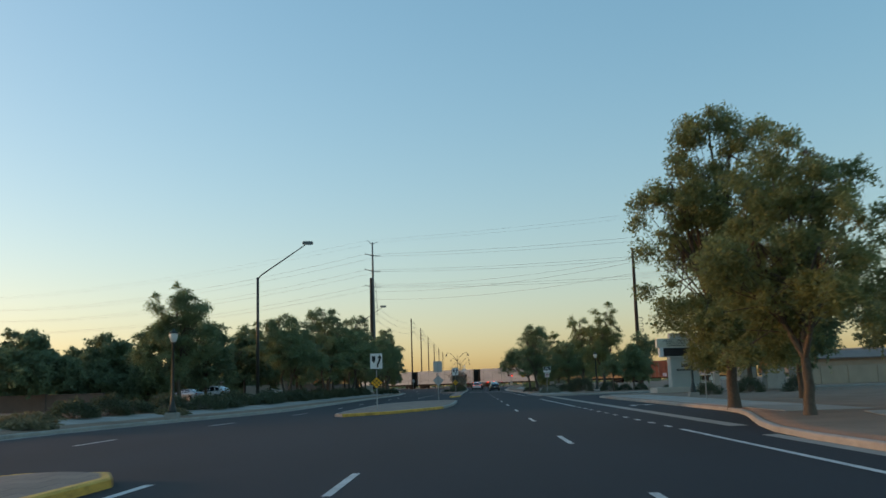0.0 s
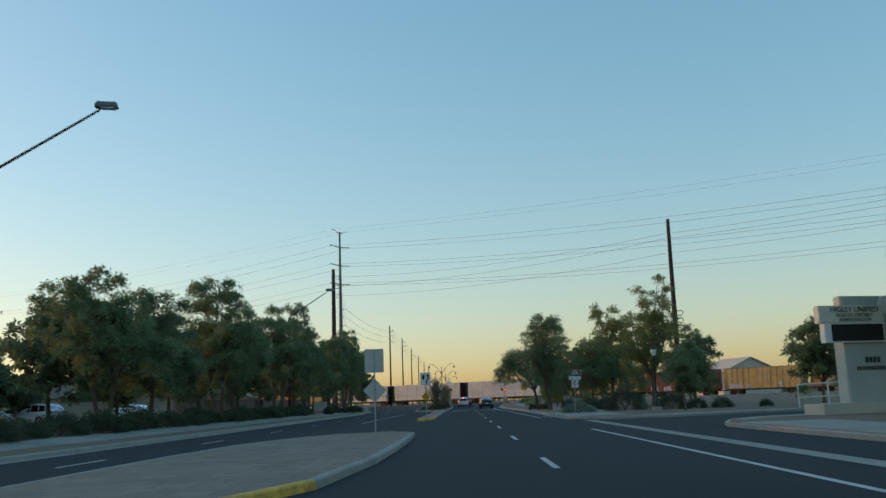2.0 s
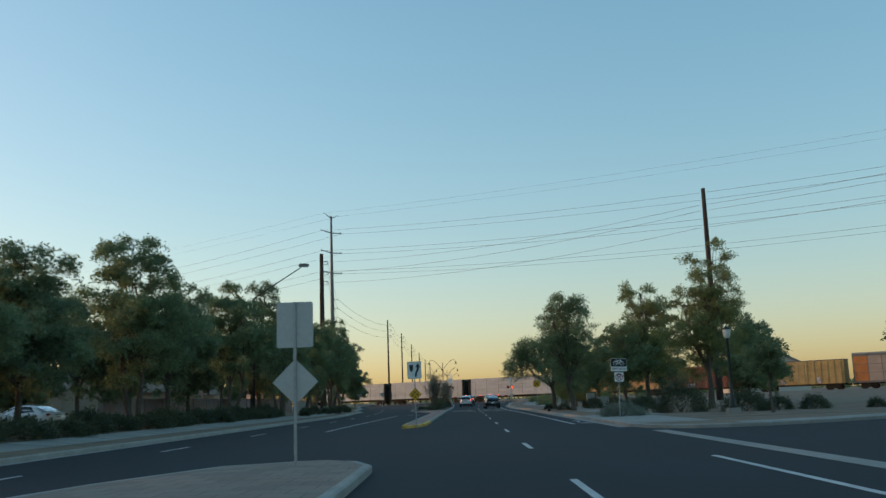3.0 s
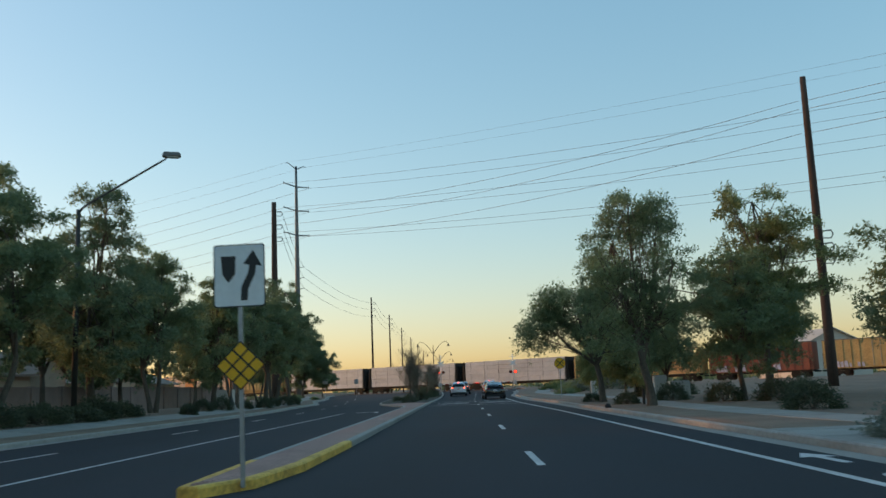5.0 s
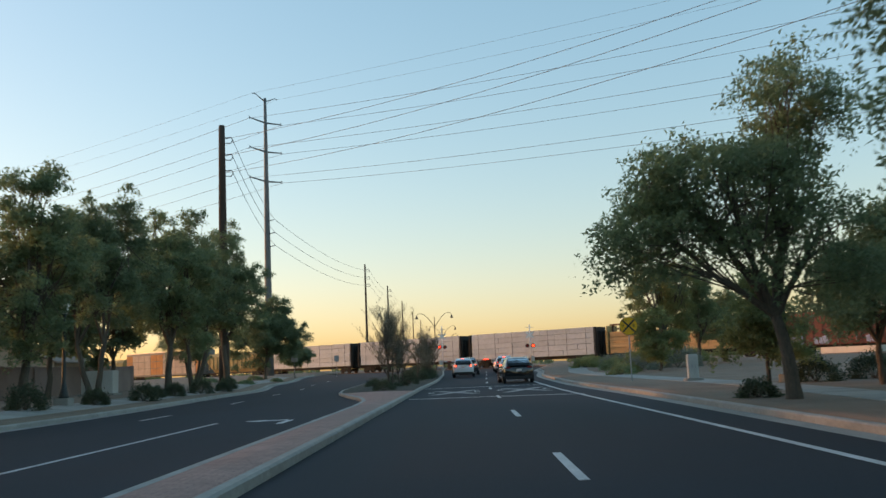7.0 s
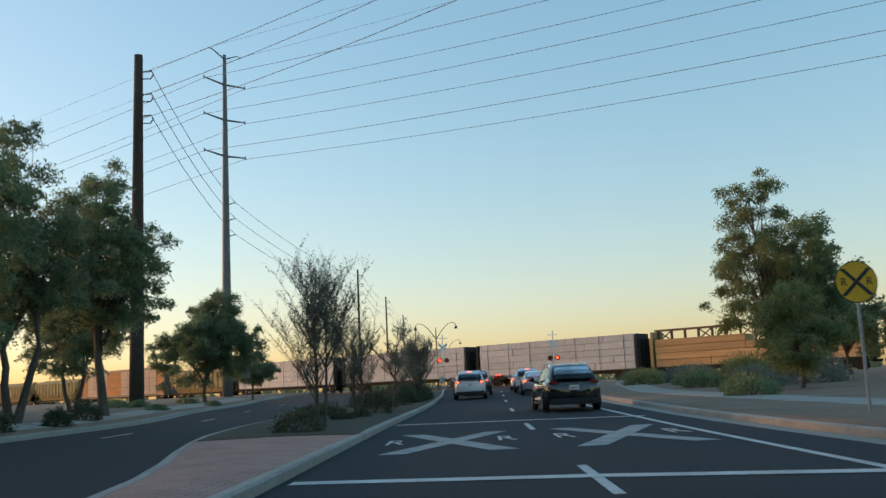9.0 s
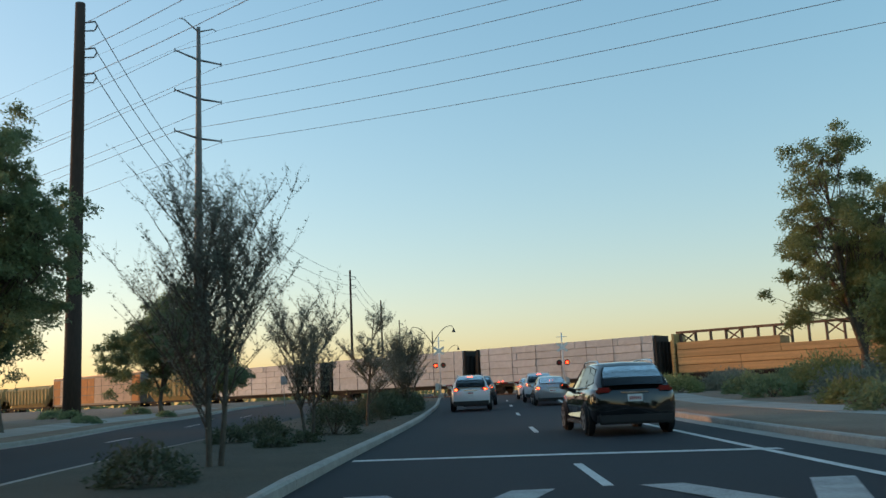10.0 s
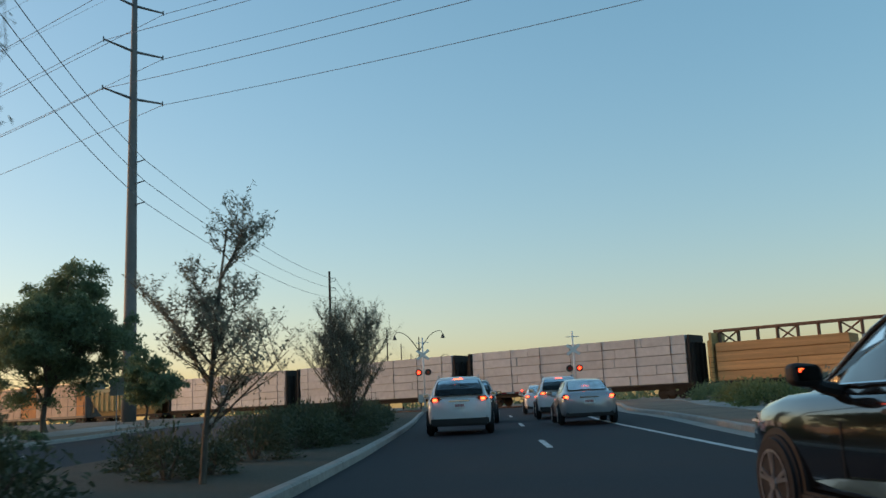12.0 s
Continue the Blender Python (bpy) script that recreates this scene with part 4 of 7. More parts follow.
# shrubs on the near side
for i, (x, y, rr, h, lf) in enumerate([(7.3, 104.2, 1.25, 0.75, M_LEAF_G), (11.6, 109, 1.6, 1.9, M_SHRUB), (14.5, 106, 1.3, 1.2, M_SHRUB), (10.5, 118, 0.9, 0.9, M_SHRUB), (12.5, 124, 0.9, 1.0, M_SHRUB), (16.5, 106.5, 0.8, 0.8, M_SHRUB),
                                       (18.2, 105.8, 0.8, 0.8, M_SHRUB), (21, 104.5, 0.5, 0.55, M_SHRUB), (7.4, 133.0, 0.6, 0.6, M_SHRUB), (6.9, 141.2, 0.55, 0.5, M_SHRUB), (11.5, 131, 0.9, 0.9, M_SHRUB), (13.3, 129, 1.0, 1.0, M_SHRUB), (10.5, 137, 0.9, 0.9, M_SHRUB),
                                       (12.2, 151, 0.9, 0.9, M_SHRUB), (14.8, 152, 1.0, 1.0, M_SHRUB), (19.8, 79.6, 0.8, 0.7, M_SHRUB), (15.3, 64, 0.9, 0.9, M_SHRUB), (19.5, 68, 1.1, 1.2, M_SHRUB), (22.5, 66, 1.1, 1.2, M_SHRUB)]):
    shrub(x, y, rr, h, "rounded shrub on pinkish gravel", lf, 430 + i, None, int(3600 * rr * max(rr, h)) + 600, 0.06, group="shrubs in the gravel")
for i, (x, y, rr, h) in enumerate([(9.4, 176, 0.8, 0.55), (10.6, 181, 0.9, 0.6), (12.5, 185.5, 1.3, 0.9), (11.2, 190, 1.0, 0.7), (13.6, 190.5, 1.6, 1.5), (16, 188.5, 1.8, 1.6), (12.5, 197, 1.2, 0.8), (10.8, 204, 1.2, 0.8), (14, 206, 1.5, 1.0), (18, 205, 1.6, 1.2), (12.8, 213, 1.4, 0.9), (17, 214, 1.5, 1.0), (13.8, 222, 1.4, 0.9), (22, 208, 1.8, 1.3)]):
    shrub(x, y, rr, h, "spreading desert shrub with fine olive leaves", (M_LEAF, M_LEAF_Y, M_LEAF_G)[i % 3], 460 + i, None, int(1300 * rr * rr) + 500, 0.1, spiky=0.35, group="desert shrubs near the railway")


# small dark lump on the kerb
bm = bmesh.new()
bmesh.ops.create_icosphere(bm, subdivisions=2, radius=0.14)
for v in bm.verts:
    k = 1 + 0.35 * noise.noise(v.co * 9)
    v.co = Vector((v.co.x * k, v.co.y * 1.3 * k, max(-0.05, v.co.z * k)))
b = solo("debris", bm, M_RUBBER, "small dark lump lying on the pale kerb", "debris", smooth=True)
b.location = (5.6, 127.7, land(5.7, 127.7) + 0.055)

# boulder beside the path
bm = bmesh.new()
bmesh.ops.create_icosphere(bm, subdivisions=3, radius=1.0)
for v in bm.verts:
    k = 1 + 0.25 * noise.noise(v.co * 1.3 + Vector((3, 1, 0)))
    v.co = Vector((v.co.x * 0.62 * k, v.co.y * 0.5 * k, max(-0.1, v.co.z * 0.42 * k)))
b = solo("boulder", bm, M_BOULDER, "rounded tan sandstone boulder on gravel", "boulder", smooth=True)
b.location = (13.2, 194.5, land(13.2, 194.5) + 0.08)


def pine(x, y, h, r0, seed):
    rs = np.random.RandomState(seed)
    t = thing("pine_tree", (x, y, land(x, y)), "dark pointed pine tree far behind the hedge", "tree", "far pines")
    bm = bmesh.new()
    tube(bm, [(0, 0, 0), (0, 0, h * 0.5), (0, 0, h)], [0.18, 0.12, 0.03], 6)
    part("trunk", bm, M_BARK, t)
    pts = []
    for k in range(16):
        zz = h * (0.12 + 0.86 * k / 16)
        rr = r0 * (1 - k / 17) ** 0.8
        for j in range(7):
            a = rs.uniform(0, 6.28)
            m = 46
            s = rs.uniform(0.1, 1, (m, 1))
            tip = np.array([math.cos(a) * rr, math.sin(a) * rr, 0.35 * rr])
            pts.append(np.array([0, 0, zz]) + s * tip * rs.uniform(0.7, 1.2) + rs.normal(size=(m, 3)) * 0.16)
    ob = new("crown", leaf_mesh("crown", np.concatenate(pts), seed, 0.22, M_NEEDLE, 2.2))
    ob.parent = t


for i, (x, y, h, r0) in enumerate([(-46, 118, 8.5, 2.4), (-60, 112, 8.0, 2.6), (-66, 120, 9.0, 2.6), (-54, 128, 7.0, 2.3), (-74, 118, 8.5, 2.6), (-80, 108, 8.0, 2.5)]):
    pine(x, y, h, r0, 500 + i)
for i, (x, y, h, r0) in enumerate([(-38, 84, 5.5, 3.4), (-44, 96, 6.0, 3.6), (-50, 90, 5.6, 3.4), (-57, 98, 5.8, 3.4), (-36, 104, 6.0, 3.4), (-40, 60, 4.5, 3.0), (-64, 96, 6.0, 3.6), (-33, 118, 6.5, 3.2)]):
    tree(x, y, h, r0, "dark rounded tree far behind the hedge", M_LEAF_D, 520 + i, 0.12, 1.0, 0.24, group="far trees behind the hedge")


# far woods along the horizon
rs = np.random.RandomState(77)
pts = []
for k in range(420):
    a = rs.uniform(-1.15, 1.25)
    d = rs.uniform(420, 760)
    cx, cy = d * math.sin(a), 60 + d * math.cos(a)
    if cy < track_y(cx) + 25:
        continue
    r0 = rs.uniform(2.5, 5.0)
    m = 60
    v = rs.normal(size=(m, 3))
    v /= np.linalg.norm(v, axis=1)[:, None]
    pts.append(np.array([cx, cy, 2.2]) + v * np.array([r0, r0, rs.uniform(2.0, 3.6)]))
ob = new("far_trees", leaf_mesh("far_trees", np.concatenate(pts), 78, 1.7, M_LEAF_D, 1.4))
tagged(ob, "dark line of distant trees along the horizon", "trees", kind="stuff")

# ---- power poles, lamps and wires ----
def gz(x, y):
    return land(x, y)


TOWER = (-28.65, 244.9)
ARM = Vector((0.6, 0.8, 0)).normalized()  # along which the tower's arms reach


def insulator(parent, p, n=6, r=0.09, d=Vector((0, 0, -1))):
    bm = bmesh.new()
    for k in range(n):
        c = Vector(p) + d * (0.1 + 0.12 * k)
        bmesh.ops.create_cone(bm, cap_ends=True, segments=8, radius1=r, radius2=r * 0.5, depth=0.07, matrix=Matrix.Translation(c))
    tube(bm, [Vector(p), Vector(p) + d * (0.12 * n + 0.1)], 0.03, 6)
    return part("insulator", bm, M_WEATHER, parent)


tw = thing("transmission_tower", (*TOWER, gz(*TOWER)), "tall tapered grey steel power pole with paired arms", "power pole")
bm = bmesh.new()
H = 41.8 - gz(*TOWER)
tube(bm, [(0, 0, H * k / 8) for k in range(9)], [0.62 - 0.42 * k / 8 for k in range(9)], 12)
part("pole", bm, M_WEATHER, tw, smooth=True)
TIPS = {}
for k, zt in enumerate((38.2, 33.8, 29.35)):
    for s in (1, -1):
        bm = bmesh.new()
        a = ARM * s
        z0 = zt - gz(*TOWER)
        tube(bm, [a * 0.2 + Vector((0, 0, z0 - 0.15)), a * 3.0 + Vector((0, 0, z0 + 0.12))], [0.13, 0.08], 8)
        tube(bm, [a * 3.0 + Vector((0, 0, z0 - 0.1)), a * 3.0 + Vector((0, 0, z0 + 0.35))], 0.07, 6)
        part("arm", bm, M_WEATHER, tw)
        TIPS[k, s] = Vector((TOWER[0], TOWER[1], zt)) + a * 3.0
for s in (1, -1):
    bm = bmesh.new()
    a = ARM * s
    tube(bm, [a * 0.1 + Vector((0, 0, H - 0.5)), a * 1.9 + Vector((0, 0, H + 0.35)), a * 2.4 + Vector((0, 0, H + 0.25))], [0.09, 0.06, 0.05], 6)
    part("shield_wire_arm", bm, M_WEATHER, tw)
    TIPS["g", s] = Vector((TOWER[0], TOWER[1], 41.8 + 0.3)) + a * 2.4
LOW = []
for z in (23.4, 21.5, 19.6):
    bm = bmesh.new()
    z0 = z - gz(*TOWER)
    tube(bm, [(0.2, -0.1, z0 - 0.15), (1.0, -0.3, z0), (1.25, -0.35, z0 + 0.05)], [0.07, 0.05, 0.06], 6)
    part("bracket", bm, M_WEATHER, tw)
    LOW.append(Vector((TOWER[0] + 1.25, TOWER[1] - 0.35, z)))


def wood_pole(x, y, top, r, label, lean=(0.0, 0.0), brackets=(), side=1, name="utility_pole"):
    z = gz(x, y)
    t = thing(name, (x, y, z - 0.1), label, "power pole")
    bm = bmesh.new()
    h = top - z + 0.1
    tube(bm, [(lean[0] * h * k / 6, lean[1] * h * k / 6, h * k / 6) for k in range(7)], [r * (1 - 0.42 * k / 6) for k in range(7)], 12)
    part("pole", bm, M_WOODPOLE, t, smooth=True)
    out = []
    for b in brackets:
        bz = b - z + 0.1
        q = Vector((lean[0] * bz, lean[1] * bz, bz))
        bm = bmesh.new()
        tube(bm, [q + Vector((0.15 * side, 0, 0.25)), q + Vector((1.0 * side, 0, 0.3)), q + Vector((1.15 * side, 0, 0)), q + Vector((0.95 * side, 0, -0.32)), q + Vector((0.15 * side, 0, -0.3))], [0.05, 0.06, 0.06, 0.05, 0.04], 6)
        part("bracket", bm, M_WEATHER, t)
        out.append(Vector((x + q.x + 1.15 * side, y + q.y, b)))
    return t, out


_, WL = wood_pole(-24.95, 207.2, 27.1, 0.54, "tall dark brown wooden power pole with curved brackets", brackets=(25.5, 23.7, 22.0))
_, PR = wood_pole(27.9, 158.5, 24.9, 0.40, "tall reddish brown wooden power pole beside the trees", lean=(0.004, 0), brackets=(12.0, 11.0, 10.0))
FAR = []
for i, (x, y, top) in enumerate([(-24.3, 334, 26.8), (-24.7, 402.5, 27.6), (-24.8, 470, 27.5), (-25, 545, 27.5), (-25, 620, 27.5), (-25, 700, 27.5)]):
    _, w = wood_pole(x, y, top, 0.33, "tall weathered wooden power pole beyond the railway", brackets=(top - 1.6, top - 3.4, top - 5.2))
    FAR.append(w)


def wire(a, b, sag, r=0.028, group="power wires", label="thin grey overhead power wire"):
    a, b = Vector(a), Vector(b)
    n = max(8, int((b - a).length / 7))
    bm = bmesh.new()
    tube(bm, [a.lerp(b, k / n) - Vector((0, 0, 4 * sag * (k / n) * (1 - k / n))) for k in range(n + 1)], r, 4)
    return solo("power_wire", bm, M_WIRE, label, "wire", group)


# high line along the railway: from the tower to the next ones on both sides
ALONG = Vector((0.855, -0.519, 0))
for side in (1, -1):
    far = Vector((*TOWER, 0)) + ALONG * (215 * side)
    for k, zt in enumerate((38.2, 33.8, 29.35)):
        for s in (1, -1):
            wire(TIPS[k, s], far + ARM * (3.0 * s) + Vector((0, 0, zt)), 4.8, 0.026)
    for s in (1, -1):
        wire(TIPS["g", s], far + ARM * (2.4 * s) + Vector((0, 0, 42.1)), 3.0, 0.014)
    if side == 1:
        tw2 = thing("transmission_tower", (far.x, far.y, 0.1), "tall tapered grey steel power pole with paired arms", "power pole")
        bm = bmesh.new()
        tube(bm, [(0, 0, 0), (0, 0, 42)], [0.62, 0.2], 10)
        part("pole", bm, M_WEATHER, tw2)
        for zt in (38.2, 33.8, 29.35, 42.0):
            bm = bmesh.new()
            tube(bm, [ARM * -3.0 + Vector((0, 0, zt)), ARM * 3.0 + Vector((0, 0, zt))], 0.09, 6)
            part("arm", bm, M_WEATHER, tw2)
    else:
        tw3 = copy_thing(tw2, pose(far.x, far.y, 0.4))
# lower line along the road
for k in range(3):
    wire(WL[k], LOW[k], 0.8, 0.028)
    prev = LOW[k]
    for w in FAR:
        wire(prev, w[k], 1.6, 0.028)
        prev = w[k]
# from the wooden pole across the road to the pole beside the trees, and on to the east
RB = Vector((27.7, 158.5, 0))
EAST = Vector((88.0, 88.0, 0))
_, ep = wood_pole(EAST.x, EAST.y, 24.5, 0.36, "tall reddish brown wooden power pole beyond the school")
for k, zr in enumerate((22.9, 22.2, 20.2)):
    wire((-24.6, 207.0, 25.6 - 1.8 * k), RB + Vector((-0.25, 0, zr)), 1.3, 0.021)
    wire(RB + Vector((0.25, 0, zr)), EAST + Vector((-0.2, 0, zr)), 1.3, 0.021)


def street_lamp(px, py, ex, ey, ez, hx, hy, hz):
    """A tall pole with a straight raised arm and a box head."""
    z = gz(px, py)
    t = thing("street_lamp", (px, py, z), "tall dark street lamp with a slanted arm and flat box head", "street lamp", "tall street lamps")
    bm = bmesh.new()
    tube(bm, [(0, 0, 0.3), (0, 0, ez - z)], [0.14, 0.105], 12)
    part("pole", bm, M_POLE, t, smooth=True)
    bm = bmesh.new()
    box(bm, (0, 0, 0.16), (0.5, 0.5, 0.36), 0.04, taper=0.8)
    part("footing", bm, M_CONCRETE, t)
    bm = bmesh.new()
    d = Vector((hx - ex, hy - ey, hz - ez))
    flat = Vector((d.x, d.y, 0)).normalized()
    e = Vector((0, 0, ez - z))
    tube(bm, [e - Vector((0, 0, 0.15)), e + d * 0.06, e + d * 0.5, e + d * 0.8, e + d * 0.93, e + d - flat * 0.18 + Vector((0, 0, 0.03))], [0.07, 0.06, 0.055, 0.05, 0.045, 0.045], 8)
    part("arm", bm, M_POLE, t, smooth=True)
    hd = part("head", bmesh.new(), M_POLE, t)
    bm = bmesh.new()
    box(bm, (0, 0, 0.02), (0.95, 0.42, 0.24), 0.04, taper=0.85)
    me = finish(bm, "head", M_WEATHER)
    hd.data = me
    hd.matrix_local = Matrix.Translation(e + d + Vector((0, 0, 0.02))) @ Matrix.Rotation(math.atan2(flat.y, flat.x), 4, "Z")
    bm = bmesh.new()
    box(bm, (0.05, 0, -0.12), (0.6, 0.34, 0.05), 0.015)
    part("lens", bm, M_LAMPLENS, hd, "pale lamp lens")
    return t


street_lamp(-19.3, 72.0, -19.4, 72.1, 10.8, -15.4, 73.3, 13.75)
street_lamp(-19.0, 131.6, -19.0, 131.6, 10.6, -14.85, 132.9, 13.5)


def post_lamp():
    """A short decorative lamp: flared base, thin post, pale lantern."""
    t = thing("post_lamp", (0, 0, 0), "short dark decorative lamp post with a pale lantern", "street lamp", "decorative lamp posts")
    bm = bmesh.new()
    box(bm, (0, 0, 0.15), (0.62, 0.62, 0.4), 0.03)
    part("footing", bm, M_CONCRETE, t)
    bm = bmesh.new()
    tube(bm, [(0, 0, 0.33), (0, 0, 0.45), (0, 0, 0.8), (0, 0, 1.0), (0, 0, 3.75), (0, 0, 3.85)], [0.22, 0.2, 0.13, 0.08, 0.06, 0.12], 12)
    part("post", bm, M_GREENPOLE, t, smooth=True)
    bm = bmesh.new()
    tube(bm, [(0, 0, 3.84), (0, 0, 3.95), (0, 0, 4.22), (0, 0, 4.3)], [0.10, 0.15, 0.21, 0.19], 12)
    part("lantern", bm, M_LAMPLENS, t, "pale lantern glass", smooth=True)
    bm = bmesh.new()
    tube(bm, [(0, 0, 4.3), (0, 0, 4.36), (0, 0, 4.45), (0, 0, 4.55)], [0.235, 0.2, 0.07, 0.02], 12)
    part("cap", bm, M_GREENPOLE, t, smooth=True)
    return t


pl = post_lamp()
spots = [(12.8, 58.0), (12.45, 101.5), (-16.7, 43.4), (11.6, 152.0), (-17.4, 154.5), (12.0, 20.0)]
pl.matrix_world = pose(*spots[0], gz(*spots[0]) - 0.05)
for x, y in spots[1:]:
    copy_thing(pl, pose(x, y, gz(x, y) - 0.05))

# twin-armed lamps on the median beyond the railway
def twin_lamp(x, y, top):
    z = gz(x, y)
    t = thing("twin_lamp", (x, y, z), "twin street lamp with two curved arms", "street lamp", "twin lamps beyond the railway")
    h = top - z
    bm = bmesh.new()
    tube(bm, [(0, 0, 0), (0, 0, h - 2.0), (0, 0, h - 0.6)], [0.14, 0.1, 0.07], 10)
    part("pole", bm, M_POLE, t)
    for s in (-1, 1):
        bm = bmesh.new()
        tube(bm, [(0, 0, h - 2.8)] + [(s * 3.7 * u, 0, h - 2.8 + 3.0 * math.sin(u * 1.9) / 0.947 * 0.95) for u in (0.2, 0.4, 0.6, 0.8, 0.93)] + [(s * 3.72, 0, h - 0.35)], [0.07, 0.07, 0.06, 0.06, 0.05, 0.05, 0.05], 8)
        arm = part("arm", bm, M_POLE, t)
        bm = bmesh.new()
        tube(bm, [(s * 3.72, 0, h - 0.3), (s * 3.72, 0, h - 0.6), (s * 3.72, 0, h - 0.95)], [0.09, 0.2, 0.36], 12)
        part("shade", bm, M_POLE, arm)
    return t


twin_lamp(-6.9, 307, 12.3)
twin_lamp(-6.9, 372, 12.3)
twin_lamp(-6.9, 440, 12.3)

# ---- road signs ----
def sheet(name, w, h, material, parent, z, y=-0.035, r=0.04, label="", depth=0.006, x=0.0):
    """A rounded sign plate facing -y."""
    pts = []
    for cx, cz, a0 in ((w / 2 - r, h / 2 - r, 0), (-w / 2 + r, h / 2 - r, 90), (-w / 2 + r, -h / 2 + r, 180), (w / 2 - r, -h / 2 + r, 270)):
        for k in range(5):
            a = radians(a0 + 22.5 * k)
            pts.append((x + cx + r * math.cos(a), z + cz + r * math.sin(a)))
    bm = bmesh.new()
    plate(bm, pts, y, depth)
    return part(name, bm, material, parent, label)


def post(parent, h, w=0.055, material=M_STEEL):
    bm = bmesh.new()
    box(bm, (0, 0, h / 2 - 0.05), (w, w, h + 0.1), 0.006)
    return part("post", bm, material, parent)


def marks(name, polys, material, parent, y, label=""):
    bm = bmesh.new()
    for p in polys:
        plate(bm, p, y, 0.004)
    return part(name, bm, material, parent, label)


def keep_right(x, y, top, w, h, lift=0.15, turn=0.0, lean=0.0, drop=0.0):
    z = land(x, y) + lift
    t = thing("traffic_sign", (x, y, z), "white arrow sign above a yellow diamond marker on a steel post", "road sign", "island arrow signs", turn)
    t.matrix_world = pose(x, y, z, 0, lean, turn)
    hh = top - z
    post(t, hh - 0.05)
    sheet("sign_rim", w, h, M_BLACK, t, hh - h / 2, -0.036)
    f = sheet("sign_face", w - 0.03, h - 0.03, M_WHITE, t, hh - h / 2, -0.041, label="white reflective sign face")
    zc, s = hh - h / 2, h / 0.9
    shield = [(-0.27, 0.28), (-0.05, 0.28), (-0.06, 0.02), (-0.16, -0.10), (-0.25, 0.02)]
    arrow = [(0.02, -0.36), (0.12, -0.36), (0.13, -0.2), (0.24, 0.02), (0.25, 0.14), (0.34, 0.12), (0.21, 0.36), (0.06, 0.16), (0.15, 0.15), (0.13, 0.03), (0.03, -0.17)]
    marks("symbol", [[(a * w / 0.76, zc + b * s) for a, b in q] for q in (shield, arrow)], M_BLACK, f, -0.047, "black island and arrow symbol")
    r = w * 0.47
    zd = zc - h / 2 - 0.42 * s - r * 0.45 - drop
    bm = bmesh.new()
    plate(bm, [(0, zd + r), (-r, zd), (0, zd - r), (r, zd)], -0.036, 0.006)
    d = part("diamond_marker", bm, M_BLACK, t, "black diamond plate")
    for i in range(3):
        for j in range(3):
            u, v = (i - 1) * 0.66 * r, (j - 1) * 0.66 * r
            cx, cz = (u - v) / 2, (u + v) / 2
            q = r * 0.275
            bm = bmesh.new()
            plate(bm, [(cx, zd + cz + q), (cx - q, zd + cz), (cx, zd + cz - q), (cx + q, zd + cz)], -0.043, 0.005)
            part("reflector", bm, M_SIGNY, d, "yellow reflector panel")
    return t


keep_right(-6.72, 46.45, 3.19, 0.68, 0.84, 0.15, drop=0.19)
keep_right(-3.6, 101.3, 3.33, 0.71, 0.87, 0.15, lean=-0.6, drop=0.24)

# bike lane sign
z = land(6.85, 102.2)
bs = thing("bike_lane_sign", (6.85, 102.2, z), "black and white bike lane sign above a no-parking sign", "road sign")
bs.matrix_world = pose(6.85, 102.2, z, 0, 2.0, 0)
hh = 3.12 - z
post(bs, hh)
sheet("sign_rim", 0.82, 0.66, M_WHITE, bs, hh - 0.30, -0.036)
up = sheet("sign_face", 0.79, 0.41, M_BLACK, bs, hh - 0.19, -0.042, label="black upper sign face")
lo = sheet("name_plate", 0.79, 0.20, M_WHITE, bs, hh - 0.51, -0.042, label="white lower panel")
bm = bmesh.new()
for cx in (-0.17, 0.17):
    for k in range(20):
        a0, a1 = 2 * math.pi * k / 20, 2 * math.pi * (k + 1) / 20
        plate(bm, [(cx + r * math.cos(a), hh - 0.22 + r * math.sin(a)) for r, a in ((0.11, a0), (0.11, a1), (0.085, a1), (0.085, a0))], -0.048, 0.004)
for (ax, az), (bx, bz) in (((-0.17, 0), (-0.08, 0.13)), ((-0.08, 0.13), (0.12, 0.13)), ((0.17, 0), (0.11, 0.17)), ((-0.08, 0.13), (0.0, -0.01)), ((0.0, -0.01), (0.12, 0.13)), ((-0.17, 0), (0, -0.01)), ((-0.13, 0.16), (-0.04, 0.16)), ((0.07, 0.18), (0.13, 0.18))):
    d = Vector((bx - ax, bz - az)).normalized()
    n = Vector((-d.y, d.x)) * 0.011
    plate(bm, [(ax + n.x, hh - 0.22 + az + n.y), (ax - n.x, hh - 0.22 + az - n.y), (bx - n.x, hh - 0.22 + bz - n.y), (bx + n.x, hh - 0.22 + bz + n.y)], -0.049, 0.004)
part("bicycle_symbol", bm, M_WHITE, up, "white bicycle symbol")
lettering("lettering", "BIKE LANE", 0.155, M_BLACK, lo, (0, -0.047, hh - 0.51), "black letters", stretch=0.95)
np_ = sheet("no_parking_face", 0.47, 0.47, M_WHITE, bs, hh - 0.93, -0.042, label="white no-parking sign face")
lettering("letter", "P", 0.40, M_BLACK, np_, (0.0, -0.047, hh - 0.93), "black letter P")
bm = bmesh.new()
for k in range(28):
    a0, a1 = 2 * math.pi * k / 28, 2 * math.pi * (k + 1) / 28
    plate(bm, [(r * math.cos(a), hh - 0.93 + r * math.sin(a)) for r, a in ((0.19, a0), (0.19, a1), (0.155, a1), (0.155, a0))], -0.05, 0.004)
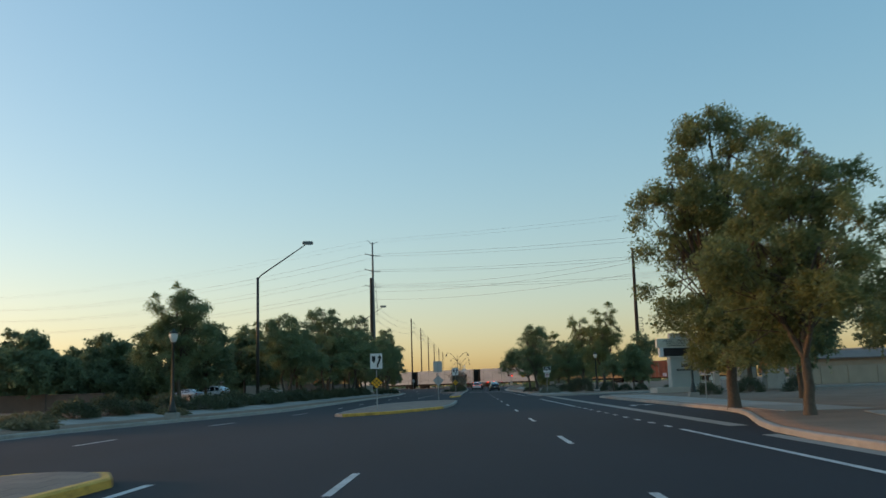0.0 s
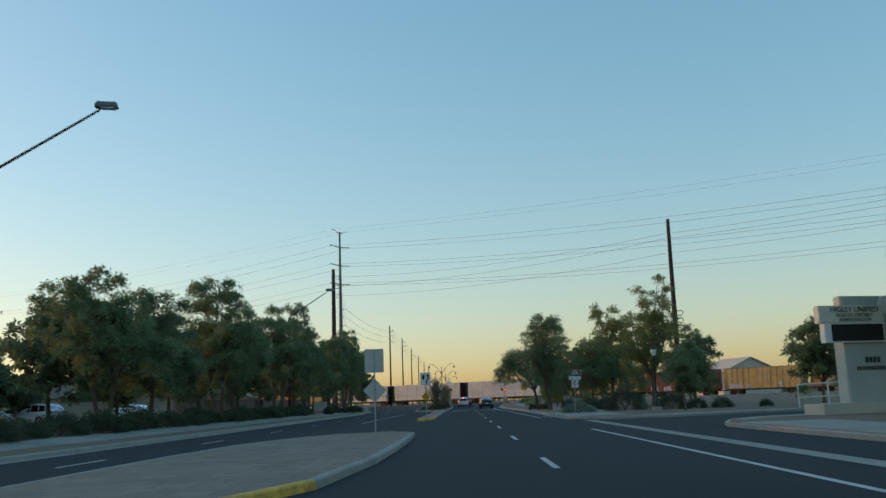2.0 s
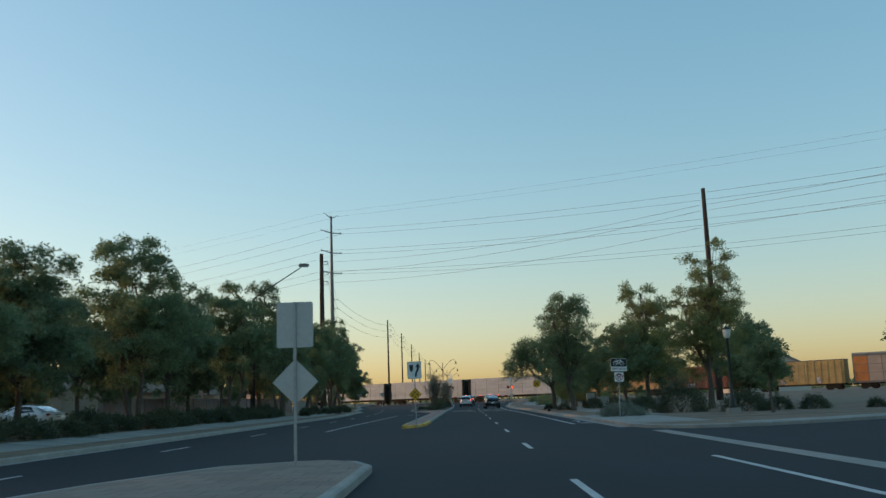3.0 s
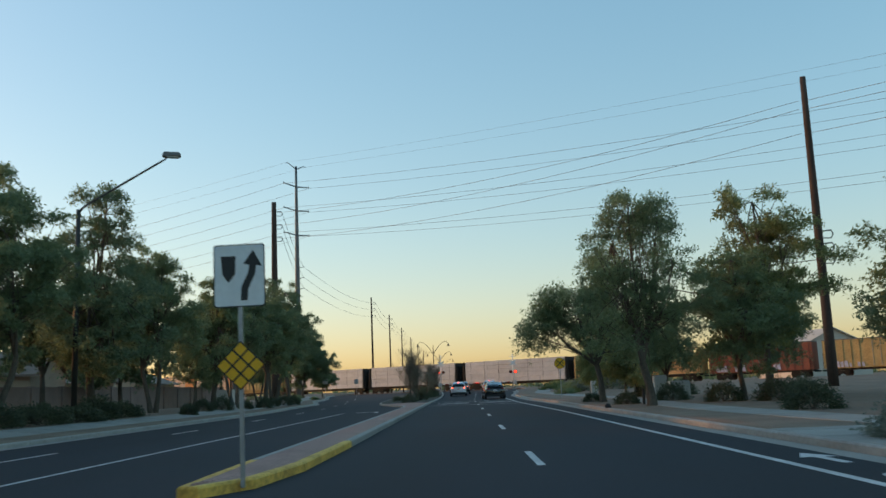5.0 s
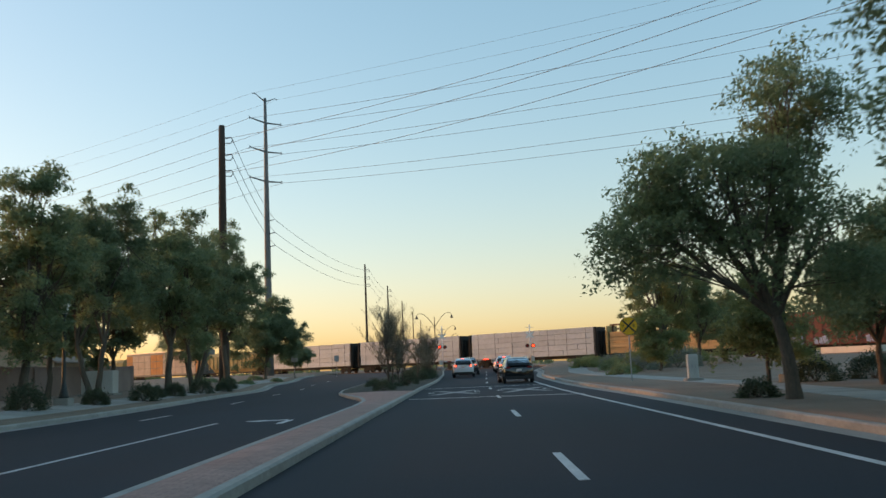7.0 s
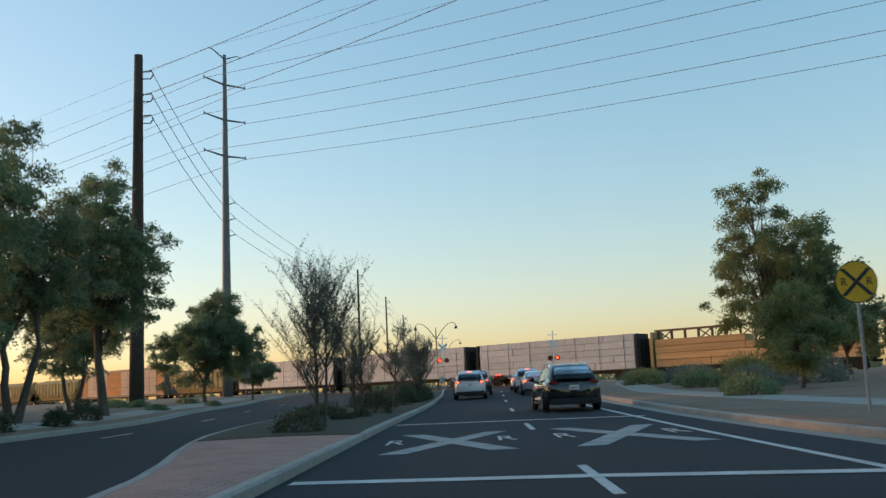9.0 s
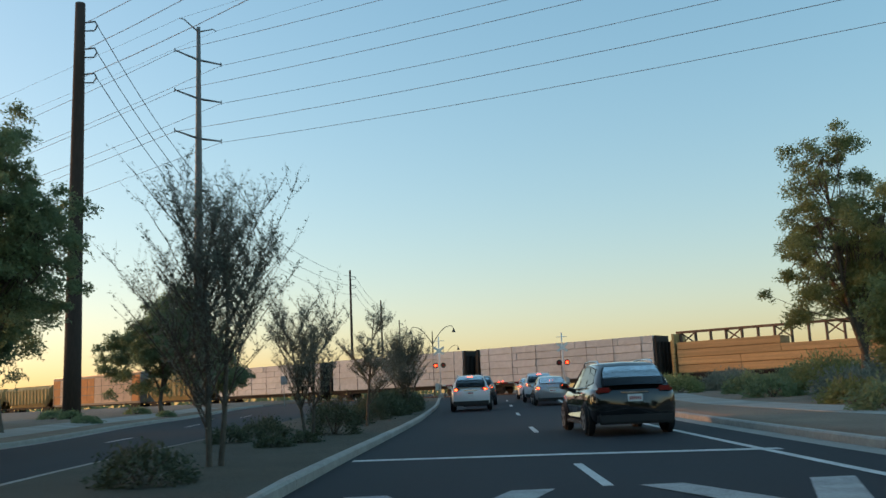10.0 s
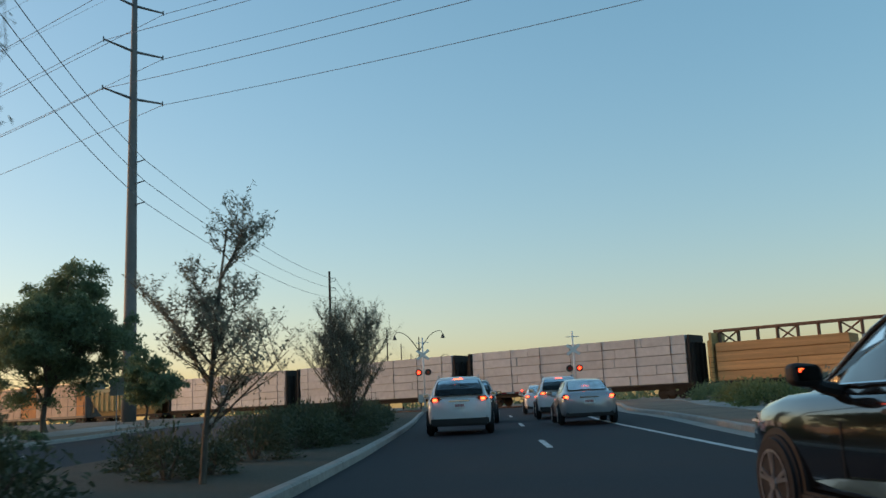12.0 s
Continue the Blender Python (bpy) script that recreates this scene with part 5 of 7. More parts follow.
plate(bm, [(-0.145, hh - 0.93 + 0.115), (-0.115, hh - 0.93 + 0.145), (0.145, hh - 0.93 - 0.115), (0.115, hh - 0.93 - 0.145)], -0.051, 0.004)
part("prohibition_ring", bm, M_RED, np_, "red ring and slash")

# round railway warning sign
z = land(7.5, 162.15)
rr = thing("railway_warning_sign", (7.5, 162.15, z), "round yellow railway crossing warning sign on a post", "road sign")
zc = 2.87 - z
post(rr, zc + 0.2)
bm = bmesh.new()
disc(bm, (0, -0.04, zc), 0.45, 0.006, seg=32)
part("sign_rim", bm, M_BLACK, rr)
bm = bmesh.new()
disc(bm, (0, -0.046, zc), 0.43, 0.006, seg=32)
fc = part("sign_face", bm, M_SIGNY, rr, "round yellow face")
for s in (-1, 1):
    bm = bmesh.new()
    c, w = 0.29, 0.055
    plate(bm, [(-s * c - w, zc - c), (-s * c + w, zc - c), (s * c + w, zc + c), (s * c - w, zc + c)], -0.054 - 0.003 * (s > 0), 0.004)
    part("cross_bar", bm, M_BLACK, fc, "black diagonal bar")
for s in (-1, 1):
    lettering("letter", "R", 0.24, M_BLACK, fc, (s * 0.27, -0.053, zc), "black letter R")

# right-turn sign by the driveway
rt = thing("turn_lane_sign", (11.2, 48.5, land(11.2, 48.5)), "white turn-lane sign with a curved black arrow", "road sign")
post(rt, 3.0)
sheet("sign_rim", 0.76, 0.91, M_BLACK, rt, 2.55, -0.036)
f = sheet("sign_face", 0.73, 0.88, M_WHITE, rt, 2.55, -0.041, label="white sign face")
marks("symbol", [[(-0.18, 2.42), (-0.09, 2.42), (-0.08, 2.6), (0.0, 2.68), (0.08, 2.68), (0.08, 2.6), (0.26, 2.73), (0.08, 2.87), (0.08, 2.78), (-0.04, 2.78), (-0.16, 2.65)]], M_BLACK, f, -0.047, "black right-turn arrow")
lettering("lettering", "ONLY", 0.2, M_BLACK, f, (0, -0.047, 2.26), "black letters", stretch=1.0)


# backs of signs for the oncoming lanes
def back_sign(x, y, w, h, top, diamond=True, lift=0.0):
    z = land(x, y) + lift
    t = thing("sign_back", (x, y, z), "bare metal back of road signs on a post", "road sign")
    hh = top - z
    post(t, hh)
    sheet("sign_plate", w, h, M_SIGNBACK, t, hh - h / 2, 0.03)
    if diamond:
        r = 0.46
        bm = bmesh.new()
        zd = hh - h - r * 1.5
        plate(bm, [(0, zd + r), (-r, zd), (0, zd - r), (r, zd)], 0.03, 0.006)
        part("diamond_plate", bm, M_SIGNBACK, t)
    return t


back_sign(-4.5, 73.4, 0.74, 0.92, 3.4, True, 0.15)
back_sign(-20.5, 221.0, 0.8, 1.0, 3.5, False)
back_sign(-17.2, 232.0, 0.6, 0.75, 3.2, False)
sm = thing("street_marker", (7.9, 131.5, land(7.9, 131.5)), "short brown marker post beside the kerb", "post")
bm = bmesh.new()
box(bm, (0, 0, 0.35), (0.12, 0.12, 0.75), 0.015)
part("post", bm, M_POLE, sm)

# ---- railway crossing signals ----
def crossing_signal(x, y, top, facing=0.0, side=1):
    z = land(x, y)
    t = thing("crossing_signal", (x, y, z), "aluminium railway crossing mast with crossbuck and lit red lamps", "railway signal", "railway crossing signals", facing)
    h = top - z
    bm = bmesh.new()
    box(bm, (0, 0, 0.18), (0.6, 0.6, 0.4), 0.04)
    part("footing", bm, M_CONCRETE, t)
    bm = bmesh.new()
    tube(bm, [(0, 0, 0.35), (0, 0, h)], [0.075, 0.065], 12)
    # white instead of bare aluminium: the sunlit glow is put into the colour
    part("mast", bm, M_WHITE, t, "aluminium mast, sunlit glow given as white colour", smooth=True)
    for s in (-1, 1):
        bm = bmesh.new()
        c, w, zc = 0.52, 0.11, h - 1.5
        u = Vector((c, c * 0.75)).normalized()
        n = Vector((-u.y, u.x)) * w
        pts = [(-c + n.x, -c * 0.75 + n.y), (-c - n.x, -c * 0.75 - n.y), (c - n.x, c * 0.75 - n.y), (c + n.x, c * 0.75 + n.y)]
        plate(bm, [(s * a, zc + b) for a, b in pts], -0.1 - 0.006 * (s > 0), 0.005)
        part("crossbuck_blade", bm, M_WHITE, t, "white crossbuck blade")
    bm = bmesh.new()
    tube(bm, [(-0.55, 0, h - 0.45), (0.55, 0, h - 0.45)], 0.03, 6)
    part("bell_bar", bm, M_WHITE, t)
    for s in (-1, 1):
        bm = bmesh.new()
        disc(bm, (s * 0.4, -0.1, h - 3.0), 0.28, 0.02, seg=24)
        tube(bm, [(s * 0.1, 0, h - 3.0), (s * 0.4, -0.05, h - 3.0)], 0.04, 6)
        b = part("lamp_backplate", bm, M_BLACK, t, "round black lamp backplate")
        bm = bmesh.new()
        disc(bm, (s * 0.4, -0.15, h - 3.0), 0.14, 0.08, seg=20)
        part("lamp", bm, M_XING if s == side else M_TAIL, b, "lit red warning lamp" if s == side else "dark red warning lamp")
    bm = bmesh.new()
    box(bm, (0.32 * side, 0.1, 1.15), (0.42, 0.5, 0.7), 0.03)
    part("gate_motor", bm, M_UTIL, t)
    bm = bmesh.new()
    n = 10
    L = 6.2
    gate = part("gate_arm", bmesh.new(), M_WHITE, t, "lowered striped gate arm")
    tube(bm, [(-0.9 * side * 0 - side * 0.2, -0.1, 1.25), (-side * L, -0.1, 1.2)], [0.07, 0.035], 6)
    gate.data = finish(bm, "gate_arm", M_WHITE)
    for k in range(1, n, 2):
        bm = bmesh.new()
        a, b = L * k / n, L * (k + 1) / n
        ra, rb = 0.073 - 0.035 * k / n, 0.073 - 0.035 * (k + 1) / n
        tube(bm, [(-side * a, -0.1, 1.25 - 0.05 * k / n), (-side * b, -0.1, 1.25 - 0.05 * (k + 1) / n)], [ra, rb], 6)
        part("stripe", bm, M_RED, gate, "red stripe")
    for a in (0.4, 0.7, 0.98):
        bm = bmesh.new()
        box(bm, (-side * L * a, -0.14, 1.36), (0.12, 0.1, 0.12), 0.02)
        part("gate_lamp", bm, M_XING, gate, "lit red gate lamp")
    return t


crossing_signal(8.45, 242.6, 6.55, 0, 1)
crossing_signal(-3.95, 247.0, 6.95, 0, -1)

# ---- railway and freight train ----
TRACK_TURN = math.degrees(math.atan2(-0.6, 0.8))
RAIL_Z = 0.70


def on_track(s, off=0.0):
    """A place on the track, s metres to the east of the road crossing; off metres to its far side."""
    return 8.5 + 0.8 * s + 0.6 * off, 249.0 - 0.6 * s + 0.8 * off


bm = bmesh.new()
prof = [(-3.6, 0.58), (-2.0, 0.64), (2.0, 0.64), (3.6, 0.58), ]
rows = []
for s in list(range(-420, -20, 20)) + list(range(12, 330, 20)):
    rows.append([(*on_track(s, o), z) for o, z in prof])
k = len(range(-420, -20, 20))
bridge(bm, rows[:k])
bridge(bm, rows[k:])
solo("ballast", bm, M_BALLAST, "grey-brown crushed stone ballast under the rails", "ballast", kind="structure")
bm = bmesh.new()
bridge(bm, [[(*on_track(s, o), 0.615) for o in (-1.6, 1.6)] for s in range(-34, 8, 4)])
solo("crossing_panel", bm, M_CONCRETE, "concrete crossing panels between the rails", "road", kind="structure")
for o in (-0.72, 0.72):
    bm = bmesh.new()
    x0, y0 = on_track(-420, o)
    x1, y1 = on_track(330, o)
    u = Vector((0.6, 0.8, 0)) * 0.035
    tube(bm, [(x0, y0, RAIL_Z - 0.03), (x1, y1, RAIL_Z - 0.03)], 0.05, 6)
    solo("rail", bm, M_RAIL, "long rusty steel rail", "rail", kind="structure")

M_WRAP = mat("white_lumber_wrap", (0.52, 0.50, 0.49), 0.5, 0, 0.12, 0.5, 2.2, 0.3, 0.03, random=0.08)
M_LUMBER = mat("stacked_lumber", (0.56, 0.30, 0.135), 0.85, 0, 0.25, 0.7, 10.0, 0.4, 0.02, stretch=(0.2, 1, 6), random=0.1)
M_ORANGE = mat("orange_wagon_paint", (0.50, 0.17, 0.05), 0.7, 0, 0.25, 0.8, 8.0, 0.2, 0.01, random=0.1)
M_RACK = mat("pale_steel_panel", (0.38, 0.29, 0.24), 0.65, 0.1, 0.2, 0.8, 30.0, 0.3, 0.01)
M_RUSTRED = mat("oxide_red_wagon_paint", (0.26, 0.075, 0.045), 0.8, 0, 0.3, 0.7, 8.0, 0.2, 0.01)
M_BROWNW = mat("brown_wagon_paint", (0.17, 0.085, 0.055), 0.8, 0, 0.3, 0.7, 8.0, 0.2, 0.01)
M_HOPPER = mat("faded_yellow_wagon_paint", (0.46, 0.29, 0.12), 0.8, 0, 0.28, 0.7, 8.0, 0.2, 0.01)
M_GREYW = mat("pale_grey_wagon_paint", (0.42, 0.39, 0.36), 0.75, 0, 0.2, 0.7, 8.0, 0.2, 0.01)
M_UNDER = mat("grimy_underframe", (0.03, 0.026, 0.023), 0.85, 0.2, 0.3, 1.5, 15.0, 0.3, 0.01)
M_TAG = mat("spray_paint", (0.45, 0.42, 0.50), 0.7, 0, 0.4, 2.0, 8.0, 0.0)

wheel_bm = bmesh.new()
disc(wheel_bm, (0, 0, 0.46), 0.46, 0.14, seg=16)
WHEEL = finish(wheel_bm, "wheel", M_UNDER)


def wagon(name, s, length, label):
    """A wagon with its underframe and two trucks; the caller adds the body."""
    t = thing(name, (*on_track(s + length / 2), RAIL_Z), label, "freight wagon", "freight train", TRACK_TURN)
    bm = bmesh.new()
    box(bm, (0, 0, 0.95), (length - 0.9, 2.3, 0.28), 0.03)
    box(bm, (length / 2 - 0.1, 0, 0.85), (0.9, 0.3, 0.25), 0.04)
    box(bm, (-length / 2 + 0.1, 0, 0.85), (0.9, 0.3, 0.25), 0.04)
    part("underframe", bm, M_UNDER, t)
    for e in (-1, 1):
        c = e * (length / 2 - 2.3)
        bm = bmesh.new()
        for yy in (-1.0, 1.0):
            box(bm, (c, yy, 0.52), (2.3, 0.16, 0.3), 0.05)
            box(bm, (c, yy, 0.55), (0.6, 0.2, 0.5), 0.05)
        tr = part("truck", bm, M_UNDER, t)
        for w in (-0.85, 0.85):
            for yy in (-0.78, 0.78):
                piece("wheel", WHEEL, tr, Matrix.Translation((c + w, yy, 0)))
    for e in (-1, 1):
        bm = bmesh.new()
        x = e * (length / 2 - 0.45)
        for q in (-0.22, 0.22):
            tube(bm, [(x + q, -1.52, 1.0), (x + q, -1.52, 3.2)], 0.02, 4)
        for k in range(6):
            tube(bm, [(x - 0.22, -1.52, 1.15 + 0.38 * k), (x + 0.22, -1.52, 1.15 + 0.38 * k)], 0.015, 4)
        part("ladder", bm, M_UNDER, t)
    return t


def boxcar(s, paint, label, tag=False, h=5.0, length=15.6):
    t = wagon("boxcar", s, length, label)
    bm = bmesh.new()
    box(bm, (0, 0, (1.08 + h) / 2), (length - 0.5, 2.86, h - 1.08), 0.03)
    part("body", bm, paint, t)
    n = int(length / 1.05)
    for k in range(n):
        x = -length / 2 + 0.75 + (length - 1.5) * k / (n - 1)
        if abs(x) > 1.7:
            bm = bmesh.new()
            box(bm, (x, -1.45, (1.1 + h) / 2), (0.13, 0.12, h - 1.2), 0.02)
            part("rib", bm, paint, t)
    bm = bmesh.new()
    box(bm, (0, -1.47, (1.1 + h) / 2), (3.1, 0.1, h - 1.25), 0.02)
    d = part("sliding_door", bm, paint, t)
    bm = bmesh.new()
    for x in (-1.0, 0.0, 1.0):
        tube(bm, [(x, -1.55, 1.3), (x, -1.55, h - 0.3)], 0.03, 5)
    part("lock_bar", bm, M_STEEL, d)
    bm = bmesh.new()
    box(bm, (0, 0, h + 0.04), (length - 0.4, 2.95, 0.12), 0.03)
    part("roof", bm, M_WEATHER, t)
    if tag:
        rnd = random.Random(int(s))
        for k in range(9):
            x = -length / 2 + 1.6 + k * 0.55 + (6.8 if rnd.random() < 0.3 else 0)
            if abs(x) > 1.8:
                q = rnd.uniform(0.3, 0.6)
                bm = bmesh.new()
                plate(bm, [(x - q * 0.4, 1.25), (x + q * 0.5, 1.2), (x + q * 0.3, 1.25 + q * 1.7), (x - q * 0.6, 1.3 + q * 1.3)], -1.525, 0.01)
                part("paint_mark", bm, M_TAG, t, "pale sprayed paint shape")
    return t


def autorack(s, label):
    length, h = 27.0, 5.75
    t = wagon("autorack", s, length, label)
    bm = bmesh.new()
    box(bm, (0, 0, (1.0 + h) / 2), (length - 0.4, 2.9, h - 1.0), 0.04)
    part("body", bm, M_WEATHER, t)
    n = 12
    for k in range(n):
        x0 = -length / 2 + 0.4 + (length - 0.8) * k / n
        w = (length - 0.8) / n
        pm = M_ORANGE if k in (0, 4, 5, 11) else M_RACK
        bm = bmesh.new()
        for j in range(3):
            box(bm, (x0 + w / 2, -1.47, 1.3 + 1.38 * j + 0.66), (w - 0.1, 0.05, 1.3), 0.015)
        part("side_panel", bm, pm, t)
    bm = bmesh.new()
    box(bm, (0, 0, h + 0.1), (length - 0.3, 2.6, 0.25), 0.08)
    part("roof", bm, M_STEEL, t, "galvanised roof")
    return t


def hopper(s, paint, label):
    length, h = 16.5, 4.7
    t = wagon("covered_hopper", s, length, label)
    bm = bmesh.new()
    bridge(bm, [[(x, -1.0, zb), (x, -1.45, zb + 0.7), (x, -1.5, h - 0.5), (x, -0.9, h), (x, 0.9, h), (x, 1.5, h - 0.5), (x, 1.45, zb + 0.7), (x, 1.0, zb)] for x, zb in ((-length / 2 + 0.3, 2.5), (-length / 2 + 2.2, 1.1), (length / 2 - 2.2, 1.1), (length / 2 - 0.3, 2.5))])
    for x, zb in ((-length / 2 + 0.3, 2.5), (length / 2 - 0.3, 2.5)):
        bm.faces.new([bm.verts.new(p) for p in [(x, -1.0, zb), (x, -1.45, zb + 0.7), (x, -1.5, h - 0.5), (x, -0.9, h), (x, 0.9, h), (x, 1.5, h - 0.5), (x, 1.45, zb + 0.7), (x, 1.0, zb)]])
    part("body", bm, paint, t)
    for k in range(13):
        x = -length / 2 + 1.0 + (length - 2.0) * k / 12
        bm = bmesh.new()
        box(bm, (x, -1.53, 2.95), (0.12, 0.14, 2.7), 0.02)
        part("rib", bm, paint, t)
    for k in range(4):
        bm = bmesh.new()
        box(bm, (-length / 2 + 2.8 + 3.6 * k, 0, h + 0.08), (2.4, 0.7, 0.16), 0.04)
        part("hatch", bm, paint, t)
    return t


def lumber_flat(s, wrap, label, length=22.4, truss=False):
    """A flat wagon with end walls and layers of packed lumber."""
    t = wagon("lumber_wagon", s, length, label)
    bm = bmesh.new()
    box(bm, (0, 0, 1.16), (length - 0.3, 2.8, 0.16), 0.02)
    part("deck", bm, M_UNDER, t)
    for e in (-1, 1):
        bm = bmesh.new()
        x = e * (length / 2 - 0.45)
        box(bm, (x, 0, 3.1), (0.22, 2.85, 3.8), 0.02)
        for yy in (-1.2, -0.4, 0.4, 1.2):
            box(bm, (x + e * 0.2, yy, 2.8), (0.3, 0.12, 3.2), 0.03)
        part("end_wall", bm, M_UNDER if not truss else M_HOPPER, t)
    rnd = random.Random(int(s) + 5)
    top, lift = (5, 0.755) if not truss else (4, 0.73)
    for j in range(top):
        z = 1.27 + lift * j
        x = -length / 2 + 0.75
        while x < length / 2 - 1.2:
            L = rnd.choice((4.9, 6.1, 7.3, 9.8))
            L = min(L, length / 2 - 0.75 - x)
            if not (truss and j == top - 1 and rnd.random() < 0.3):
                bm = bmesh.new()
                box(bm, (x + L / 2, rnd.uniform(-0.02, 0.02), z + lift / 2 - 0.012), (L - 0.012, 2.66 + rnd.uniform(-0.05, 0.03), lift - 0.028 + rnd.uniform(-0.02, 0.012)), 0.03)
                part("lumber_pack", bm, wrap, t)
            x += L
    if truss:
        bm = bmesh.new()
        box(bm, (0, 0, 5.15), (length - 0.6, 0.5, 0.22), 0.02)
        cb = part("centre_beam", bm, M_BROWNW, t, "brown open centre beam")
        n = 15
        for k in range(n):
            x = -length / 2 + 0.7 + (length - 1.4) * k / (n - 1)
            bm = bmesh.new()
            box(bm, (x, 0, 3.2), (0.16, 0.4, 3.9), 0.02)
            part("beam_post", bm, M_BROWNW, cb)
        for k in range(0, n - 1, 3):
            x0 = -length / 2 + 0.7 + (length - 1.4) * k / (n - 1)
            x1 = -length / 2 + 0.7 + (length - 1.4) * (k + 1) / (n - 1)
            for za, zc in ((4.0, 5.1), (5.1, 4.0)):
                bm = bmesh.new()
                tube(bm, [(x0, 0, za), (x1, 0, zc)], 0.07, 5)
                part("brace", bm, M_BROWNW, cb)
    else:
        for k in range(7):
            x = -length / 2 + 2 + (length - 4) * k / 6
            bm = bmesh.new()
            tube(bm, [(x, -1.36, 1.2), (x, -1.36, 5.02), (x, 0, 5.05), (x, 1.36, 5.02), (x, 1.36, 1.2)], 0.02, 4)
            part("strap", bm, M_UNDER, t)
    return t


cons = [(lumber_flat, 22.4, dict(wrap=M_LUMBER, label="centre-beam wagon stacked with bare tan lumber", truss=True)), (boxcar, 15.6, dict(paint=M_RUSTRED, label="oxide red ribbed boxcar with sprayed marks", tag=True)),
        (boxcar, 15.6, dict(paint=M_HOPPER, label="faded yellow ribbed boxcar with sprayed marks", tag=True)), (autorack, 27.0, dict(label="tall enclosed car-carrier wagon with orange and pale panels")),
        (boxcar, 15.6, dict(paint=M_BROWNW, label="brown ribbed boxcar with sliding door")), (boxcar, 15.6, dict(paint=M_RUSTRED, label="oxide red ribbed boxcar with sliding door")), (autorack, 27.0, dict(label="tall enclosed car-carrier wagon with orange and pale panels")),
        (boxcar, 15.6, dict(paint=M_ORANGE, label="faded orange boxcar with sprayed marks", tag=True)), (hopper, 16.5, dict(paint=M_HOPPER, label="faded yellow ribbed hopper wagon")), (boxcar, 15.6, dict(paint=M_BROWNW, label="brown ribbed boxcar with sliding door")), (boxcar, 15.6, dict(paint=M_RUSTRED, label="oxide red ribbed boxcar with sliding door"))]
s = 13.4
for f, length, kw in cons:
    f(s, **kw)
    s += length + 0.9
cons = [(lumber_flat, 22.4, dict(wrap=M_WRAP, label="flat wagon stacked with white-wrapped lumber packs")), (lumber_flat, 22.4, dict(wrap=M_WRAP, label="flat wagon stacked with white-wrapped lumber packs")),
        (lumber_flat, 22.4, dict(wrap=M_WRAP, label="flat wagon stacked with white-wrapped lumber packs")), (hopper, 16.5, dict(paint=M_HOPPER, label="faded yellow ribbed hopper wagon")), (autorack, 27.0, dict(label="tall enclosed car-carrier wagon with orange and pale panels")), (hopper, 16.5, dict(paint=M_HOPPER, label="faded yellow ribbed hopper wagon")),
        (hopper, 16.5, dict(paint=M_HOPPER, label="faded yellow ribbed hopper wagon")), (boxcar, 15.6, dict(paint=M_BROWNW, label="brown ribbed boxcar with sliding door")), (autorack, 27.0, dict(label="tall enclosed car-carrier wagon with orange and pale panels")),
        (hopper, 16.5, dict(paint=M_GREYW, label="pale grey ribbed hopper wagon")), (boxcar, 15.6, dict(paint=M_ORANGE, label="faded orange boxcar with sliding door"))]
s = 12.5
for f, length, kw in cons:
    s -= length + 0.9
    f(s + 0.9, **kw)

# ---- vehicles ----
def tables(kind):
    if kind == "suv":
        low = [(-2.32, 0.76, 0.36, 0.94), (-2.24, 0.88, 0.30, 1.04), (-1.9, 0.92, 0.26, 1.08), (-1.2, 0.935, 0.25, 1.08), (0.0, 0.94, 0.25, 1.05), (0.9, 0.935, 0.25, 1.04), (1.35, 0.93, 0.28, 1.03), (1.8, 0.90, 0.30, 0.97), (2.1, 0.84, 0.33, 0.90), (2.27, 0.74, 0.38, 0.80), (2.36, 0.58, 0.45, 0.66)]
        top = [(-2.26, 0.80, 0.76, 1.04), (-2.02, 0.84, 0.68, 1.42), (-1.80, 0.86, 0.63, 1.60), (-1.2, 0.875, 0.63, 1.655), (-0.5, 0.88, 0.64, 1.665), (-0.02, 0.88, 0.64, 1.61), (0.36, 0.87, 0.67, 1.44), (0.76, 0.86, 0.73, 1.20), (1.02, 0.84, 0.79, 1.06)]
        win = [[(0.78, 1.10), (0.30, 1.42), (0.0, 1.535), (-0.42, 1.59), (-0.42, 1.10)], [(-0.50, 1.10), (-0.50, 1.595), (-1.08, 1.585), (-1.24, 1.11)], [(-1.30, 1.12), (-1.16, 1.575), (-1.68, 1.50), (-1.88, 1.18)]]
        return low, top, win, 1.42, -1.42, 0.365, 1.05
    low = [(-2.40, 0.70, 0.36, 0.90), (-2.30, 0.83, 0.28, 0.99), (-1.9, 0.88, 0.26, 1.01), (-1.2, 0.90, 0.22, 0.97), (0.0, 0.905, 0.22, 0.93), (0.9, 0.90, 0.22, 0.91), (1.4, 0.89, 0.25, 0.88), (1.9, 0.85, 0.27, 0.82), (2.2, 0.78, 0.30, 0.74), (2.4, 0.60, 0.38, 0.60)]
    top = [(-2.0, 0.76, 0.72, 1.00), (-1.55, 0.80, 0.66, 1.20), (-1.1, 0.83, 0.60, 1.37), (-0.4, 0.85, 0.60, 1.44), (0.2, 0.85, 0.61, 1.42), (0.6, 0.84, 0.64, 1.28), (1.0, 0.82, 0.70, 1.08), (1.35, 0.79, 0.74, 0.92)]
    win = [[(0.95, 0.98), (0.45, 1.26), (0.05, 1.36), (-0.3, 1.385), (-0.3, 0.98)], [(-0.38, 0.98), (-0.38, 1.385), (-1.0, 1.34), (-1.35, 1.05)]]
    return low, top, win, 1.38, -1.40, 0.325, 0.93


